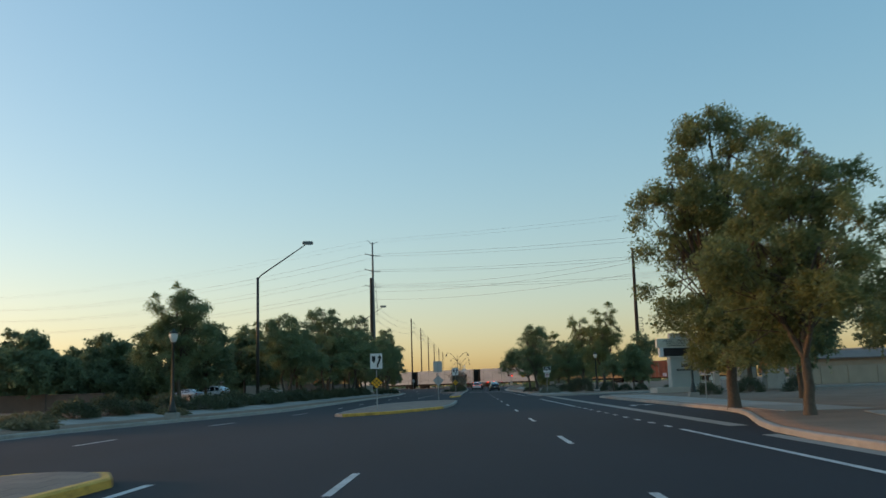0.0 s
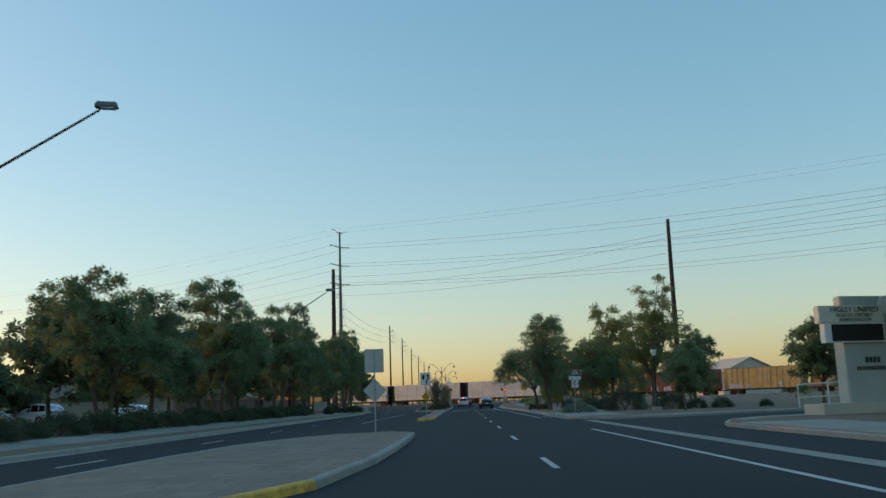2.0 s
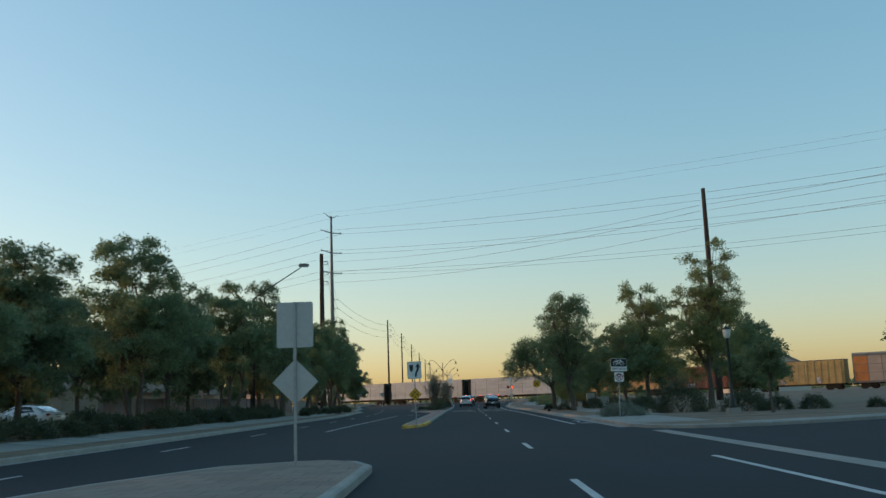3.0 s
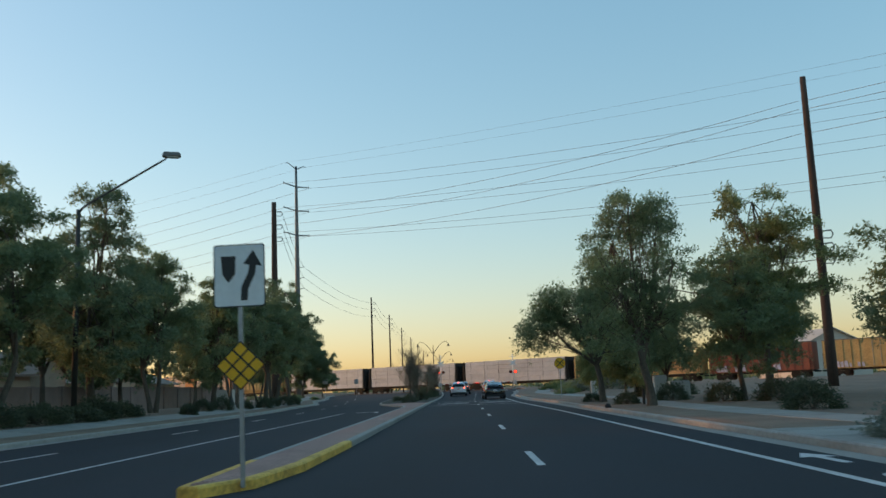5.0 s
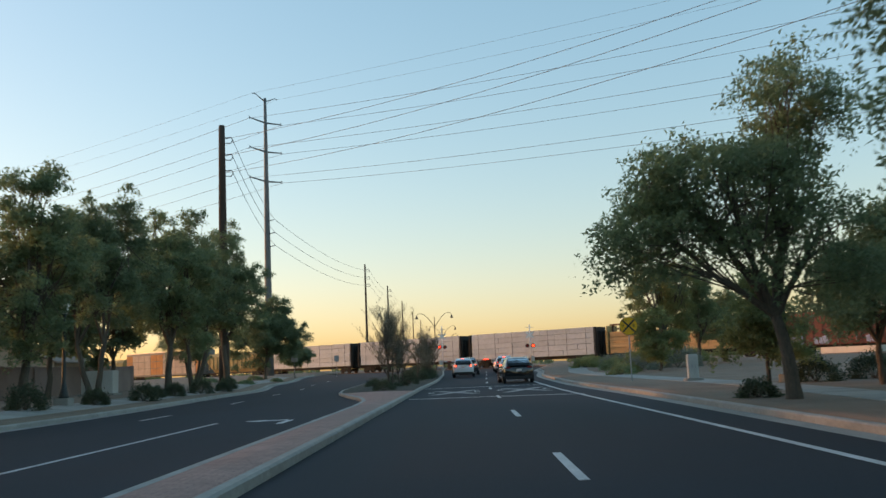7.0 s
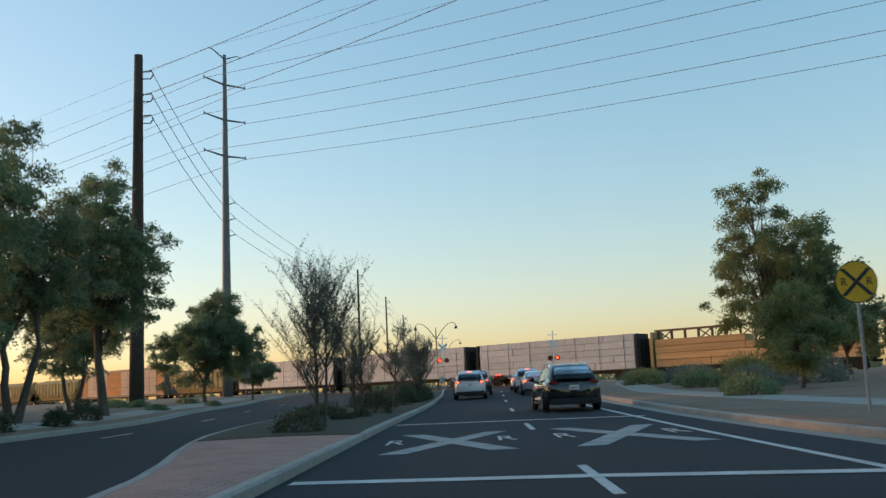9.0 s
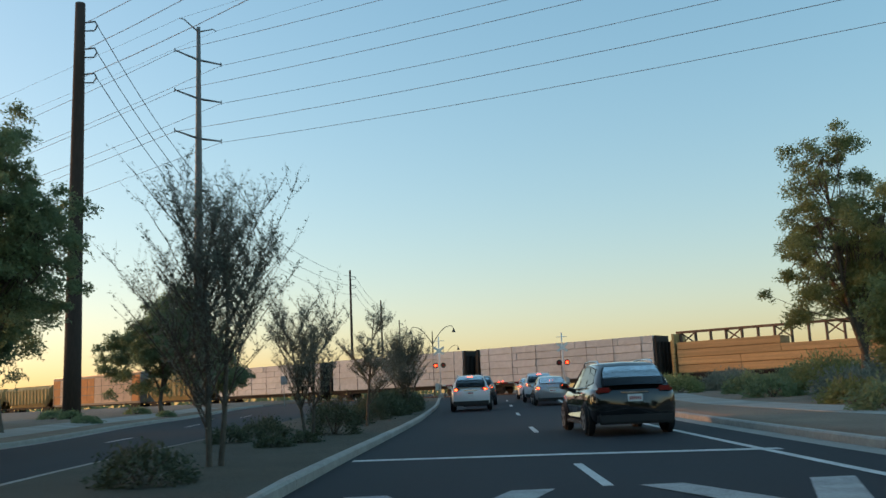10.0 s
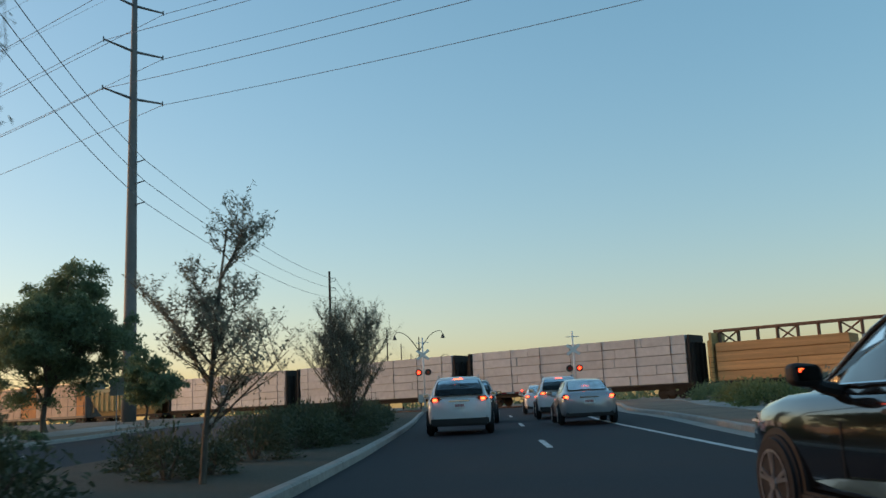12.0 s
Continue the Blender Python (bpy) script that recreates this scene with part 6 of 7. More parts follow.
def vehicle(name, kind, x, y, label, paint, turn=0.0, brakes=True, scale=1.0, detail=False, group="", lift=None, chrome=True):
    low, top, win, af, ar, wr, belt = tables(kind)
    t = thing(name, (x, y, rise(x, y) if lift is None else lift), label, "car", group, turn)
    bm = bmesh.new()
    rows = []
    for yy, hw, zs, zb in low:
        m = zs + (zb - zs) * 0.45
        half = [(hw * 0.86, zs), (hw * 0.965, zs + 0.07), (hw * 0.985, zs + 0.2), (hw, m), (hw * 0.995, zb - 0.17), (hw * 0.965, zb - 0.06), (hw * 0.90, zb - 0.01), (hw * 0.55, zb + 0.025)]
        rows.append([(-a, yy, b) for a, b in half] + [(0, yy, zb + 0.035)] + [(a, yy, b) for a, b in half[::-1]])
    bridge(bm, rows)
    for r in (rows[0], rows[-1]):
        bm.faces.new([bm.verts.new(p) for p in r])
    bmesh.ops.remove_doubles(bm, verts=bm.verts[:], dist=0.001)
    body = part("body", bm, paint, t, smooth=True)
    bm = bmesh.new()
    rows = []
    for yy, hb, hr, zr in top:
        zb = belt - 0.03
        rows.append([(-hb, yy, zb), (-hb - (hr - hb) * 0.5 * 0.9, yy, zb + (zr - zb) * 0.5), (-hr, yy, zr - 0.05), (-hr * 0.86, yy, zr), (0, yy, zr + 0.02), (hr * 0.86, yy, zr), (hr, yy, zr - 0.05), (hb + (hr - hb) * 0.5 * 0.9, yy, zb + (zr - zb) * 0.5), (hb, yy, zb)])
    bridge(bm, rows)
    part("cabin_shell", bm, paint, t, smooth=True)

    def hwat(yy, z):
        for (y0, b0, r0, z0), (y1, b1, r1, z1) in zip(top, top[1:]):
            if y0 <= yy <= y1:
                k = (yy - y0) / (y1 - y0)
                hb, hr, zr = b0 + (b1 - b0) * k, r0 + (r1 - r0) * k, z0 + (z1 - z0) * k
                q = max(0.0, min(1.0, (z - belt + 0.03) / max(0.05, zr - 0.05 - belt + 0.03)))
                return hb + (hr - hb) * (q * 0.9 if q < 0.5 else 0.45 + (q - 0.5) * 1.1)
        return 0.8

    for side in (-1, 1):
        for w in win:
            # full black sheet under each pane stands in for the unlit interior
            for nm, mt, off in (("window_backing", M_TRIM, 0.012), ("window", M_GLASS, 0.022)):
                bm = bmesh.new()
                k = 1.0 if nm == "window_backing" else 0.955
                cy, cz = sum(p[0] for p in w) / len(w), sum(p[1] for p in w) / len(w)
                pts = [(cy + (a - cy) * k, cz + (b - cz) * k) for a, b in w]
                fr = [bm.verts.new((side * (hwat(a, b) + off), a, b)) for a, b in pts]
                bk = [bm.verts.new((side * (hwat(a, b) + off - 0.008), a, b)) for a, b in pts]
                bm.faces.new(fr)
                bm.faces.new(bk[::-1])
                for i in range(len(fr)):
                    bm.faces.new((fr[i], fr[(i + 1) % len(fr)], bk[(i + 1) % len(fr)], bk[i]))
                part(nm, bm, mt, t)

    def pane(nm, rowpts, mt, off):
        bm = bmesh.new()
        bridge(bm, rowpts)
        bmesh.ops.solidify(bm, geom=bm.faces[:], thickness=0.006)
        return part(nm, bm, mt, t, smooth=False)

    # rear and front screens, each over a black sheet painting in the dark cabin
    if kind == "suv":
        rear = [(-2.275, 0.70, 1.10), (-2.16, 0.68, 1.27), (-2.03, 0.64, 1.42), (-1.93, 0.58, 1.52)]
        front = [(0.93, 0.76, 1.12), (0.76, 0.70, 1.215), (0.40, 0.63, 1.435), (0.14, 0.58, 1.56)]
    else:
        rear = [(-1.93, 0.62, 1.06), (-1.6, 0.62, 1.205), (-1.25, 0.56, 1.345)]
        front = [(1.25, 0.70, 0.99), (1.0, 0.66, 1.12), (0.62, 0.58, 1.30), (0.36, 0.54, 1.40)]
    for nm, tab, sg in (("rear_screen", rear, -1), ("windscreen", front, 1)):
        for mt, off in ((M_TRIM, 0.010), (M_GLASS, 0.022)):
            k = 1.0 if mt is M_TRIM else 0.95
            pane(nm if mt is M_GLASS else "screen_backing", [[(-hw * k, yy + sg * off, z + off), (0, yy + sg * (off + 0.03), z + off + 0.012), (hw * k, yy + sg * off, z + off)] for yy, hw, z in tab], mt, off)
    hw0 = low[4][1]
    # wheels with arches
    for fy in (af, ar):
        for side in (-1, 1):
            bm = bmesh.new()
            disc(bm, (side * (hw0 - 0.055), fy, wr), wr + 0.05, 0.1, "X", 32)
            part("wheel_arch", bm, M_TRIM, t)
            bm = bmesh.new()
            c = Vector((side * (hw0 - 0.06), fy, wr))
            bmesh.ops.create_cone(bm, cap_ends=True, segments=36, radius1=wr, radius2=wr, depth=0.21, matrix=Matrix.Translation(c) @ Matrix.Rotation(radians(90), 4, "Y"))
            es = [e for e in bm.edges if len(e.link_faces) == 2 and any(len(f.verts) > 4 for f in e.link_faces)]
            bmesh.ops.bevel(bm, geom=es, offset=0.03, segments=3, affect="EDGES")
            wh = part("wheel", bm, M_RUBBER, t, "black rubber tyre", smooth=False)
            bm = bmesh.new()
            rr = wr * 0.70
            xo = side * (hw0 + 0.042)
            disc(bm, (xo - side * 0.012, fy, wr), rr, 0.02, "X", 32)
            part("rim_well", bm, M_TRIM, wh)
            bm = bmesh.new()
            for k in range(32):
                a0, a1 = 2 * math.pi * k / 32, 2 * math.pi * (k + 1) / 32
                q = [(r * math.cos(a), r * math.sin(a)) for r, a in ((rr, a0), (rr, a1), (rr * 0.91, a1), (rr * 0.91, a0))]
                bm.faces.new([bm.verts.new((xo + side * 0.012, fy + u, wr + v)) for u, v in q])
            for k in range(5 if kind == "suv" else 7):
                a = 2 * math.pi * k / (5 if kind == "suv" else 7) + 0.3
                for da in (-0.13, 0.13):
                    u = Vector((math.cos(a), math.sin(a)))
                    v = Vector((math.cos(a + da), math.sin(a + da)))
                    n = Vector((-u.y, u.x)) * rr * 0.055
                    q = [u * rr * 0.15 + n, u * rr * 0.15 - n, v * rr * 0.93 - n, v * rr * 0.93 + n]
                    f = [bm.verts.new((xo + side * 0.014, fy + p.x, wr + p.y)) for p in q]
                    b = [bm.verts.new((xo - side * 0.01, fy + p.x, wr + p.y)) for p in q]
                    bm.faces.new(f)
                    for i in range(4):
                        bm.faces.new((f[i], f[(i + 1) % 4], b[(i + 1) % 4], b[i]))
            disc(bm, (xo + side * 0.012, fy, wr), rr * 0.2, 0.02, "X", 16)
            part("rim", bm, M_ALLOY, wh, "silver spoked alloy rim")
    # tail: lamps, bumper, plate
    rx = 0.66 if kind == "suv" else 0.68
    zt = 1.0 if kind == "suv" else 0.86
    for side in (-1, 1):
        bm = bmesh.new()
        box(bm, (side * rx, -2.235 if kind == "suv" else -2.30, zt), (0.34, 0.2, 0.16), 0.05)
        l = part("tail_lamp", bm, M_TAIL, t, "red tail lamp")
        if brakes:
            bm = bmesh.new()
            box(bm, (side * (rx + 0.03), -2.345 if kind == "suv" else -2.41, zt), (0.13, 0.03, 0.075), 0.012)
            part("lit_lamp", bm, M_BRAKE, l, "lit red brake lamp")
    if brakes:
        bm = bmesh.new()
        box(bm, (0, -1.93 if kind == "suv" else -1.70, 1.585 if kind == "suv" else 1.195), (0.26, 0.05, 0.03), 0.01)
        part("high_brake_lamp", bm, M_BRAKE, t, "lit high brake lamp")
    bm = bmesh.new()
    if kind == "suv":
        box(bm, (0, -2.27, 0.38), (1.66, 0.17, 0.26), 0.05)
    else:
        box(bm, (0, -2.35, 0.32), (1.5, 0.14, 0.16), 0.04)
    part("bumper_trim", bm, M_TRIM, t, "black lower bumper trim")
    bm = bmesh.new()
    zp = 0.83 if kind == "suv" else 0.72
    yp = -2.345 if kind == "suv" else -2.425
    box(bm, (0, yp, zp), (0.32, 0.012, 0.16), 0.004)
    p = part("number_plate", bm, M_WHITE, t, "small pale number plate")
    bm = bmesh.new()
    for k in range(6):
        box(bm, (-0.11 + 0.044 * k, yp - 0.008, zp - 0.005), (0.028, 0.004, 0.07))
    part("plate_bar", bm, M_RED, p, "dark bars in place of characters")
    bm = bmesh.new()
    box(bm, (0, yp + 0.015, zp + 0.125), (0.6, 0.03, 0.03), 0.01)
    part("tail_trim", bm, M_CHROME if chrome else M_TRIM, t)
    # mirrors
    my = (0.50 if detail else 0.60) if kind == "suv" else 0.82
    for side in (-1, 1):
        bm = bmesh.new()
        bmesh.ops.create_uvsphere(bm, u_segments=20, v_segments=12, radius=1.0)
        for v in bm.verts:
            c = v.co
            k = [math.copysign(abs(q) ** 0.55, q) for q in c]
            v.co = (side * (hw0 + 0.125 + 0.108 * k[0]), my + 0.03 + (0.055 if k[1] < 0 else 0.10) * k[1], belt + 0.105 + 0.08 * k[2] + 0.012 * k[0])
        tube(bm, [(side * (hw0 - 0.09), my + 0.03, belt - 0.01), (side * (hw0 + 0.02), my + 0.02, belt + 0.02), (side * (hw0 + 0.09), my + 0.03, belt + 0.06)], [0.055, 0.045, 0.04], 8)
        m = part("wing_mirror", bm, M_TRIM if detail else paint, t)
        bm = bmesh.new()
        v = [bm.verts.new((side * (hw0 + 0.13 + a), my - 0.034, belt + 0.115 + b)) for a, b in ((-0.08, -0.045), (0.06, -0.05), (0.075, 0.045), (-0.07, 0.055))]
        bm.faces.new(v)
        bmesh.ops.solidify(bm, geom=bm.faces[:], thickness=0.004)
        part("mirror_glass", bm, M_GLASS if detail else M_CHROME, m)
        if detail:
            bm = bmesh.new()
            box(bm, (side * (hw0 + 0.182), my - 0.042, belt + 0.135), (0.007, 0.004, 0.018))
            box(bm, (side * (hw0 + 0.175), my - 0.042, belt + 0.147), (0.020, 0.004, 0.006))
            part("warning_light", bm, M_BRAKE, m, "small lit red warning light")
    if kind == "suv":
        for side in (-1, 1):
            bm = bmesh.new()
            tube(bm, [(side * 0.60, 0.15, 1.62), (side * 0.60, 0.05, 1.70), (side * 0.60, -0.7, 1.715), (side * 0.60, -1.5, 1.69), (side * 0.60, -1.65, 1.62)], 0.018, 6)
            part("roof_rail", bm, M_CHROME if detail else M_STEEL, t)
    # door gaps, handles, sills
    for side in (-1, 1):
        for yy in ((0.40 if detail else 0.86), -0.46, -1.3):
            bm = bmesh.new()
            box(bm, (side * (hw0 - 0.004), yy, 0.62), (0.012, 0.008, 0.44))
            part("door_gap", bm, M_TRIM, body)
        for yy in (-0.27, -1.08):
            bm = bmesh.new()
            box(bm, (side * (hw0 + 0.02), yy, belt - 0.14), (0.035, 0.19, 0.032), 0.012)
            part("door_handle", bm, M_TRIM if detail else paint, t)
        bm = bmesh.new()
        box(bm, (side * (hw0 - 0.01), 0.0, 0.29), (0.06, 2.1, 0.10), 0.02)
        part("side_sill", bm, M_TRIM, t)
        if detail:
            bm = bmesh.new()
            box(bm, (side * (hw0 + 0.03), -0.1, 0.29), (0.02, 2.0, 0.022), 0.006)
            part("sill_strip", bm, M_CHROME, t, "bright chrome strip")
            bm = bmesh.new()
            pts = [(0.85, belt + 0.025), (0.3, belt + 0.03), (-0.6, belt + 0.035), (-1.5, belt + 0.05)]
            tube(bm, [(side * (hwat(a, b) + 0.028), a, b) for a, b in pts], 0.013, 6)
            part("window_strip", bm, M_CHROME, t, "bright chrome window strip")
            bm = bmesh.new()
            tube(bm, [(side * (hwat(a, b) + 0.026), a, b) for a, b in [(0.86, 1.07), (0.34, 1.43), (0.0, 1.56), (-0.45, 1.615), (-1.1, 1.61), (-1.7, 1.52)]], 0.011, 6)
            part("roof_strip", bm, M_CHROME, t, "bright chrome roof strip")
            bm = bmesh.new()
            box(bm, (side * 0.70, 2.06, 0.82), (0.24, 0.32, 0.12), 0.05)
            part("headlamp", bm, M_LAMPLENS, t, "clear headlamp")
            bm = bmesh.new()
            bm2 = [(-0.95, 0.40), (0.45, 0.41), (0.76, 0.435), (0.45, 0.475), (-0.95, 0.53)]
            fr = [bm.verts.new((side * (hw0 + 0.045 - 0.3 * (b - 0.40)), a, b)) for a, b in bm2]
            bk = [bm.verts.new((side * (hw0 - 0.02), a, b)) for a, b in bm2]
            bm.faces.new(fr)
            for i in range(5):
                bm.faces.new((fr[i], fr[(i + 1) % 5], bk[(i + 1) % 5], bk[i]))
            part("door_moulding", bm, paint, t)
    bm = bmesh.new()
    box(bm, (0, low[-1][0] - 0.02, 0.60), (0.8, 0.06, 0.16), 0.02)
    part("grille", bm, M_TRIM, t)
    if scale != 1.0:
        t.scale = scale if hasattr(scale, '__len__') else (scale,) * 3
    return t


P_WHITE = mat("white_car_paint", (0.62, 0.63, 0.64), 0.25, 0, 0.03, 3.0, 30.0, 0.0, coat=0.8)
P_SILVER = mat("silver_car_paint", (0.38, 0.39, 0.41), 0.28, 0.45, 0.03, 3.0, 30.0, 0.0, coat=0.8)
P_BLACK = mat("black_car_paint", (0.006, 0.006, 0.0065), 0.12, 0, 0.1, 3.0, 30.0, 0.0, coat=1.0)
P_DARK = mat("dark_grey_car_paint", (0.03, 0.032, 0.035), 0.25, 0.3, 0.05, 3.0, 30.0, 0.0, coat=0.8)
Q = "cars waiting at the crossing"
vehicle("white_suv", "suv", -0.88, 198.0, "white compact SUV with lit brake lights waiting on the road", P_WHITE, -0.5, group=Q)
vehicle("silver_sedan", "sedan", 3.25, 200.6, "silver saloon car with lit brake lights waiting on the road", P_SILVER, -2.0, group=Q)
vehicle("white_suv", "suv", 3.25, 208.2, "white SUV with lit brake lights waiting on the road", P_WHITE, -3.0, group=Q)
vehicle("white_sedan", "sedan", 3.35, 217.5, "white saloon car with lit brake lights waiting on the road", P_WHITE, -3.5, group=Q)
vehicle("dark_suv", "suv", -0.35, 206.5, "dark grey SUV with lit brake lights waiting on the road", P_DARK, -1.5, group=Q)
vehicle("black_suv", "suv", 2.47, 175.25, "glossy black SUV with chrome strips standing in the next lane", P_BLACK, 3.0, brakes=False, detail=True, scale=(1.0, 1.0, 0.95))
# parked cars beyond the hedge
vehicle("white_truck", "suv", -33, 105, "white car parked beyond the hedge", P_WHITE, 70, brakes=False, group="parked cars", lift=0.46)
vehicle("parked_car", "sedan", -34.2, 100, "silver saloon car parked beyond the hedge", P_SILVER, 60, brakes=False, group="parked cars", lift=0.46)
vehicle("parked_car", "sedan", -27.5, 109.0, "white saloon car parked beyond the hedge", P_WHITE, 75, brakes=False, group="parked cars", lift=0.46)

# ---- monument sign beside the driveway ----
MX, MY = 16.3, 78.6
mon = thing("monument_sign", (MX, MY, land(MX, MY)), "pale green stucco monument sign with a dark message screen", "sign", turn=14.0)
mon.matrix_world = pose(MX, MY, land(MX, MY), 0, 0, 14)
bm = bmesh.new()
box(bm, (0.0, 0, 0.22), (4.3, 1.5, 0.5), 0.04)
part("plinth", bm, M_STUCCO_P, mon, "low pale concrete plinth")
bm = bmesh.new()
box(bm, (0.85, 0.1, 2.2), (2.7, 0.75, 3.6), 0.05)
part("pillar", bm, M_MONU, mon)
bm = bmesh.new()
box(bm, (1.0, 0.25, 4.55), (2.6, 0.5, 1.3), 0.05)
part("upper_panel", bm, M_MONU, mon)
bm = bmesh.new()
box(bm, (-0.15, -0.32, 4.33), (3.3, 0.4, 0.78), 0.03)
np2 = part("name_panel", bm, M_CREAM, mon, "cream name panel")
for k, (tx, sz, zz) in enumerate((("HIGLEY UNIFIED", 0.34, 4.53), ("SCHOOL DISTRICT", 0.22, 4.28), ("ADMINISTRATION", 0.2, 4.08))):
    lettering("lettering", tx, sz, M_GREENPOLE, np2, (0.0, -0.535, zz), "dark green letters", extrude=0.008)
bm = bmesh.new()
box(bm, (-0.05, -0.32, 3.52), (3.05, 0.36, 0.86), 0.02)
fr = part("screen_frame", bm, M_WHITE, mon, "pale screen frame")
bm = bmesh.new()
box(bm, (0.08, -0.505, 3.52), (2.62, 0.02, 0.74), 0.005)
part("message_screen", bm, M_BLACK, fr, "dark switched-off message screen")
bm = bmesh.new()
disc(bm, (2.05, -0.03, 4.78), 0.42, 0.05, seg=28)
part("emblem", bm, M_WHITE, mon, "plain round white emblem")
for z0, n, w, h, g in ((2.32, 4, 0.14, 0.26, 0.2), (1.95, 12, 0.095, 0.18, 0.145)):
    for k in range(n):
        bm = bmesh.new()
        box(bm, (0.85 + (k - (n - 1) / 2) * g, -0.29, z0), (w, 0.03, h), 0.006)
        part("letter_bar", bm, M_POLE, mon, "dark bar in place of a character")

sv = thing("sign_pillar", (19.4, 76.9, land(19.4, 76.9)), "short white concrete pillar beside the sign", "pillar")
bm = bmesh.new()
box(bm, (0, 0, 0.85), (0.5, 0.5, 1.7), 0.03)
part("shaft", bm, M_STUCCO_P, sv)

# pale pipe rail beyond the driveway
rl = thing("pipe_rail", (20.2, 95.9, land(20, 96)), "pale painted pipe rail beside the driveway", "railing")
for k in range(3):
    bm = bmesh.new()
    tube(bm, [(k * 1.9, 0, 0), (k * 1.9, 0, 1.45)], 0.05, 8)
    part("post", bm, M_CREAM, rl)
for zz in (1.42, 0.6):
    bm = bmesh.new()
    tube(bm, [(-0.05, 0, zz), (3.85, 0, zz + 0.12)], 0.045, 8)
    part("rail", bm, M_CREAM, rl)


# ---- enclosures and houses ----
def wall_run(name, pts, h, label, material=M_BLOCK, cap=M_BLOCK, thick=0.2, courses=0):
    t = thing(name, (0, 0, 0), label, "wall", kind="structure")
    for (ax, ay), (bx, by) in zip(pts, pts[1:]):
        d = Vector((bx - ax, by - ay))
        n = max(1, round(d.length / 4.0))
        for i in range(n):
            p, q = Vector((ax, ay)) + d * (i / n), Vector((ax, ay)) + d * ((i + 1) / n)
            c = (p + q) / 2
            ang = math.degrees(math.atan2(d.y, d.x))
            z = land(c.x, c.y) - 0.1
            bm = bmesh.new()
            box(bm, (c.x, c.y, z + h / 2), (d.length / n - 0.02, thick, h), 0.01, ang)
            part("panel", bm, material, t)
            bm = bmesh.new()
            box(bm, (c.x, c.y, z + h + 0.03), (d.length / n - 0.01, thick + 0.08, 0.07), 0.012, ang)
            part("cap", bm, cap, t)
            bm = bmesh.new()
            box(bm, (p.x, p.y, z + h / 2 + 0.05), (0.4, 0.4, h + 0.12), 0.02, ang)
            part("pier", bm, material, t)
    return t


wall_run("wall_west", [(-26.5, 118), (-26.0, 150), (-26.5, 186), (-40, 196)], 1.85, "mauve block garden wall with piers behind the trees")
wall_run("wall_corner", [(-60, 62), (-38, 58), (-25.2, 55.4)], 1.15, "low brown block wall beyond the corner", M_BROWNBLOCK_SHADE, M_BROWNBLOCK_SHADE)
wall_run("wall_east", [(37, 108), (44, 109), (70, 112)], 2.2, "tan stucco yard wall beside the trees", M_STUCCO, M_STUCCO)


def house(x, y, w, d, h, ridge, label, wall=M_STUCCO, roof=M_TILE, turn=0.0, group="houses", gable_front=True, windows=2, name="house"):
    """A house with eaves, a gabled roof along its depth, and windows in the front."""
    t = thing(name, (x, y, land(x, y) - 0.05), label, "house", group, turn)
    bm = bmesh.new()
    box(bm, (0, 0, h / 2), (w, d, h), 0.02)
    part("wall", bm, wall, t)
    for yy in (-d / 2, d / 2):
        bm = bmesh.new()
        plate(bm, [(-w / 2, h - 0.02), (w / 2, h - 0.02), (0, ridge - 0.12)], yy - (0.1 if yy > 0 else 0.0), 0.1)
        part("gable", bm, wall, t)
    bm = bmesh.new()
    o = 0.6
    dz = (ridge - h) / (w / 2)
    for s in (-1, 1):
        a, b = (s * (w / 2 + o), h - o * dz), (0, ridge)
        v = [bm.verts.new(p) for p in ((a[0], -d / 2 - o, a[1]), (a[0], d / 2 + o, a[1]), (b[0], d / 2 + o, b[1]), (b[0], -d / 2 - o, b[1]))]
        u = [bm.verts.new((q.co.x, q.co.y, q.co.z + 0.16)) for q in v]
        bm.faces.new(u)
        bm.faces.new(v[::-1])
        for i in range(4):
            bm.faces.new((v[i], v[(i + 1) % 4], u[(i + 1) % 4], u[i]))
    part("roof", bm, roof, t)
    for k in range(windows):
        wx = (k - (windows - 1) / 2) * w / max(1, windows) * 0.9
        bm = bmesh.new()
        box(bm, (wx, -d / 2 - 0.02, h * 0.55), (1.5, 0.08, 1.25), 0.01)
        wd = part("window", bm, M_WHITE, t, "white window frame")
        bm = bmesh.new()
        box(bm, (wx, -d / 2 - 0.055, h * 0.55), (1.3, 0.03, 1.05))
        part("pane", bm, M_BLACK, wd, "dark window pane")
    return t


house(-46.0, 208, 11.4, 12, 2.9, 4.9, "single-storey tan house with a gabled tile roof behind the wall", turn=3)
house(-43, 182, 10, 12, 2.9, 4.8, "single-storey tan house with a gabled tile roof behind the wall", turn=-70)
house(-36, 152, 9, 12, 2.9, 4.5, "single-storey tan house with a gabled tile roof behind the wall", turn=-80)
house(-40, 132, 10, 12, 2.9, 4.6, "single-storey tan house with a gabled tile roof behind the wall", turn=-85)
house(-60, 150, 12, 14, 3.0, 5.0, "single-storey tan house with a gabled tile roof behind the wall", turn=-85)
house(67, 262, 15, 14, 5.6, 9.0, "pale far building with a white gable beyond the railway", M_STUCCO_P, M_STUCCO_P, 12, group="far buildings", windows=3)
house(58, 118, 12, 30, 3.2, 4.2, "low tan school building with a grey roof", M_STUCCO, M_SHINGLE, 80, group="school buildings", windows=3)


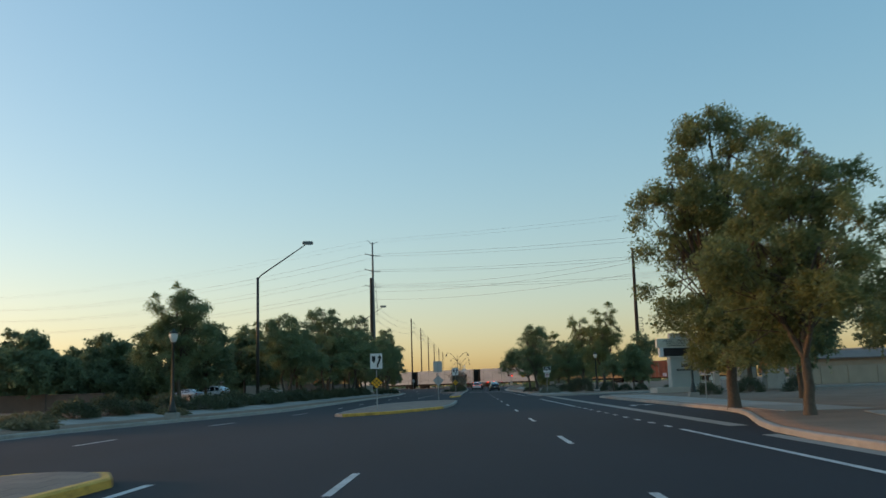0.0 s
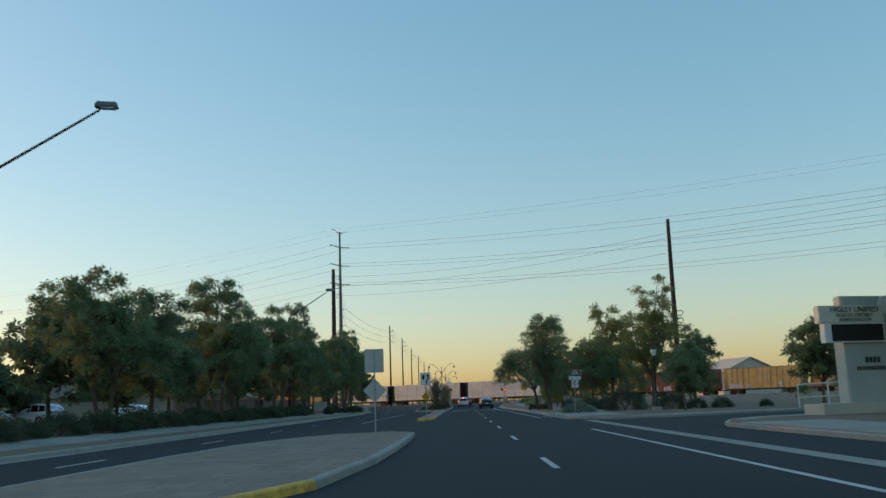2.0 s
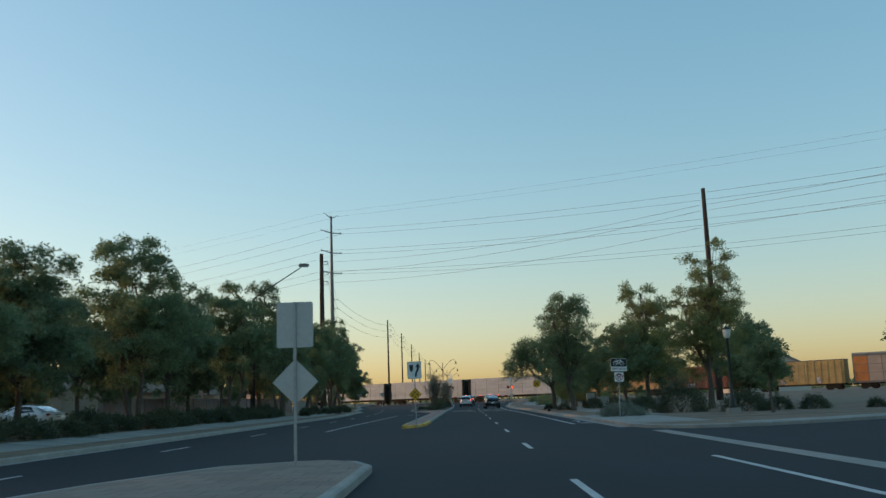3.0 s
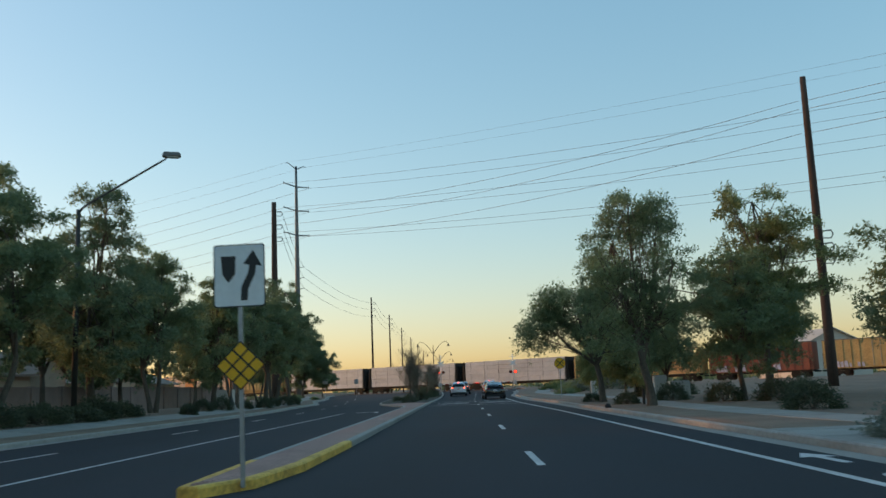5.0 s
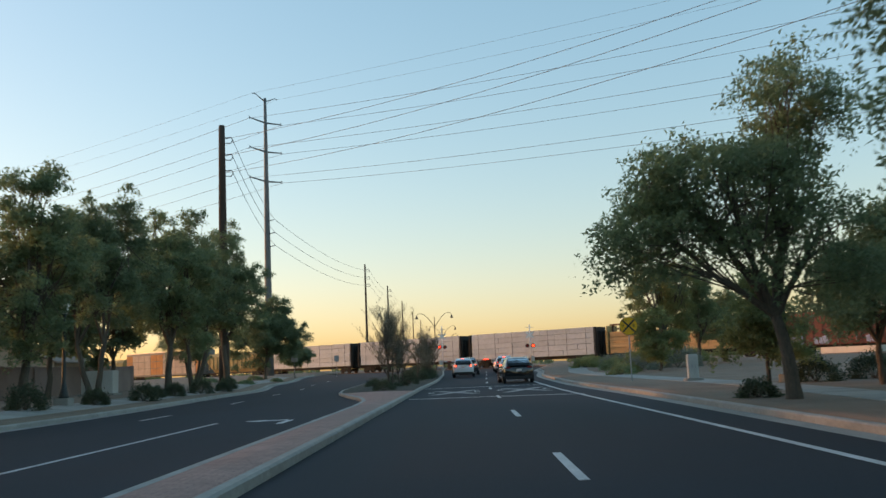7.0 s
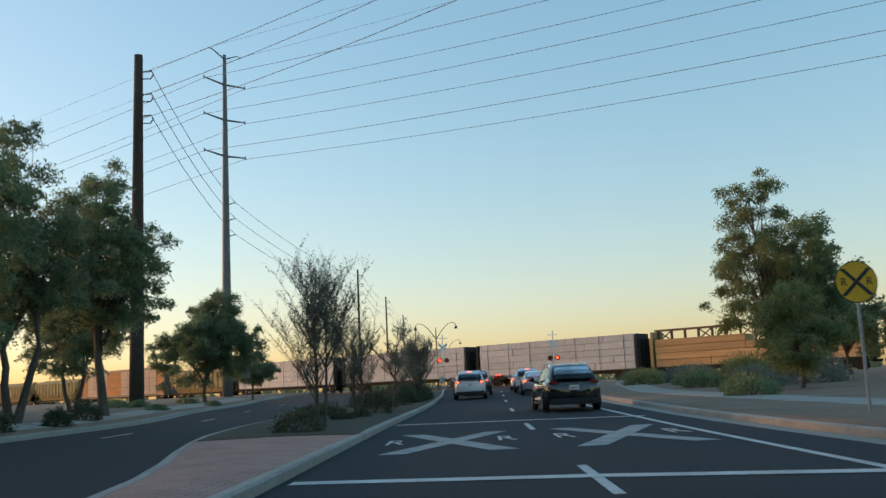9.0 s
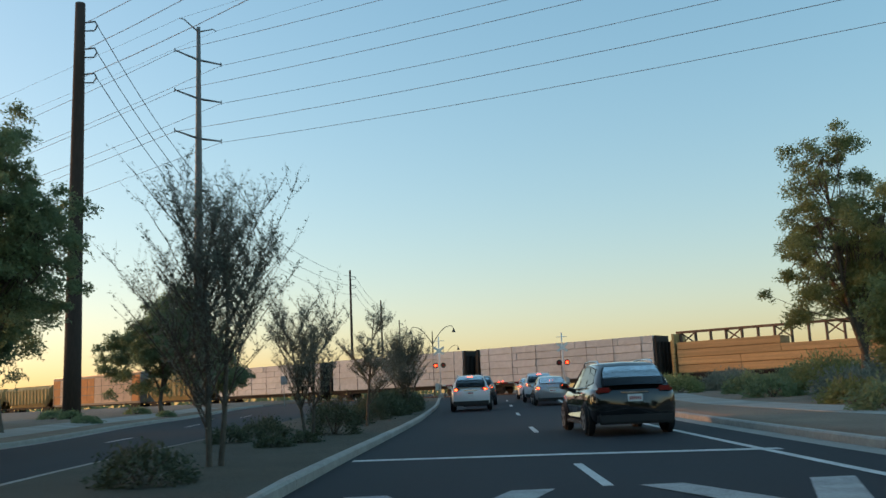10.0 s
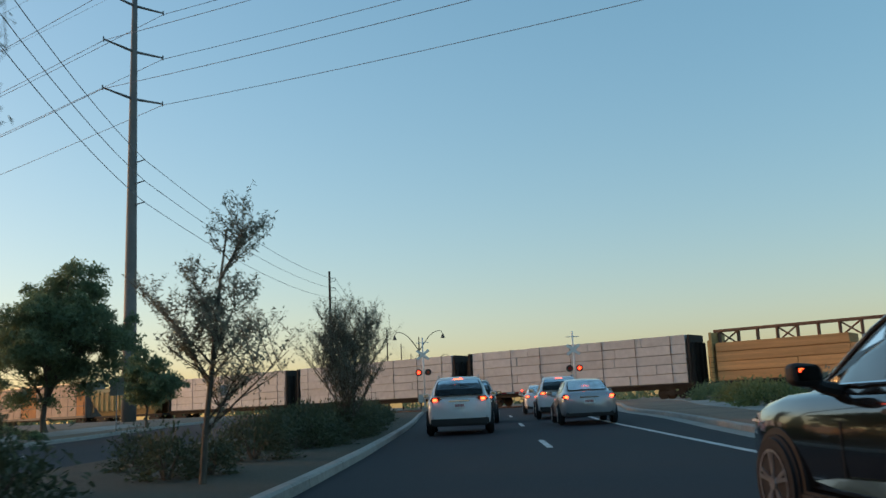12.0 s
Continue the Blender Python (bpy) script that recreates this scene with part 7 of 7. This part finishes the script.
def ramada(x, y, turn=0):
    t = thing("ramada", (x, y, land(x, y)), "small open shelter with pale posts and hipped roof", "shelter", "open shelters", turn)
    for px in (-1.5, 1.5):
        for py in (-1.5, 1.5):
            bm = bmesh.new()
            box(bm, (px, py, 1.1), (0.3, 0.3, 2.2), 0.02)
            part("post", bm, M_STUCCO_P, t)
    bm = bmesh.new()
    bmesh.ops.create_cone(bm, cap_ends=True, segments=4, radius1=2.9, radius2=0.3, depth=0.9, matrix=Matrix.Translation((0, 0, 2.62)) @ Matrix.Rotation(radians(45), 4, "Z"))
    part("roof", bm, M_TILE, t)


ramada(-40, 115, 10)
ramada(-35.6, 114, 10)


def cabinet(x, y, w, d, h, turn=0.0):
    t = thing("utility_cabinet", (x, y, land(x, y)), "pale grey metal utility cabinet on a concrete pad", "utility cabinet", "utility cabinets", turn)
    bm = bmesh.new()
    box(bm, (0, 0, 0.04), (w + 0.3, d + 0.3, 0.16), 0.02)
    part("pad", bm, M_CONCRETE, t)
    bm = bmesh.new()
    box(bm, (0, 0, h / 2 + 0.1), (w, d, h), 0.03)
    b = part("body", bm, M_UTIL, t)
    for s in (-1, 1):
        bm = bmesh.new()
        box(bm, (s * w / 4, -d / 2 - 0.012, h / 2 + 0.1), (w / 2 - 0.05, 0.02, h - 0.12), 0.008)
        dd = part("door", bm, M_UTIL, b)
        bm = bmesh.new()
        box(bm, (s * 0.08, -d / 2 - 0.04, h / 2 + 0.1), (0.03, 0.03, 0.16), 0.008)
        part("handle", bm, M_STEEL, dd)


cabinet(-24.8, 94.8, 2.4, 0.9, 1.45)
cabinet(-21.6, 168.4, 1.8, 0.9, 1.3)
cabinet(10.8, 141.0, 0.7, 0.6, 1.25)
cabinet(12.0, 141.5, 1.1, 0.8, 0.9)
cabinet(9.6, 158.5, 0.45, 0.4, 1.1)
cabinet(22.6, 79.0, 1.5, 1.2, 1.9)
cabinet(24.8, 78.4, 1.6, 1.4, 2.0)
cabinet(26.9, 77.8, 1.5, 1.2, 1.9)
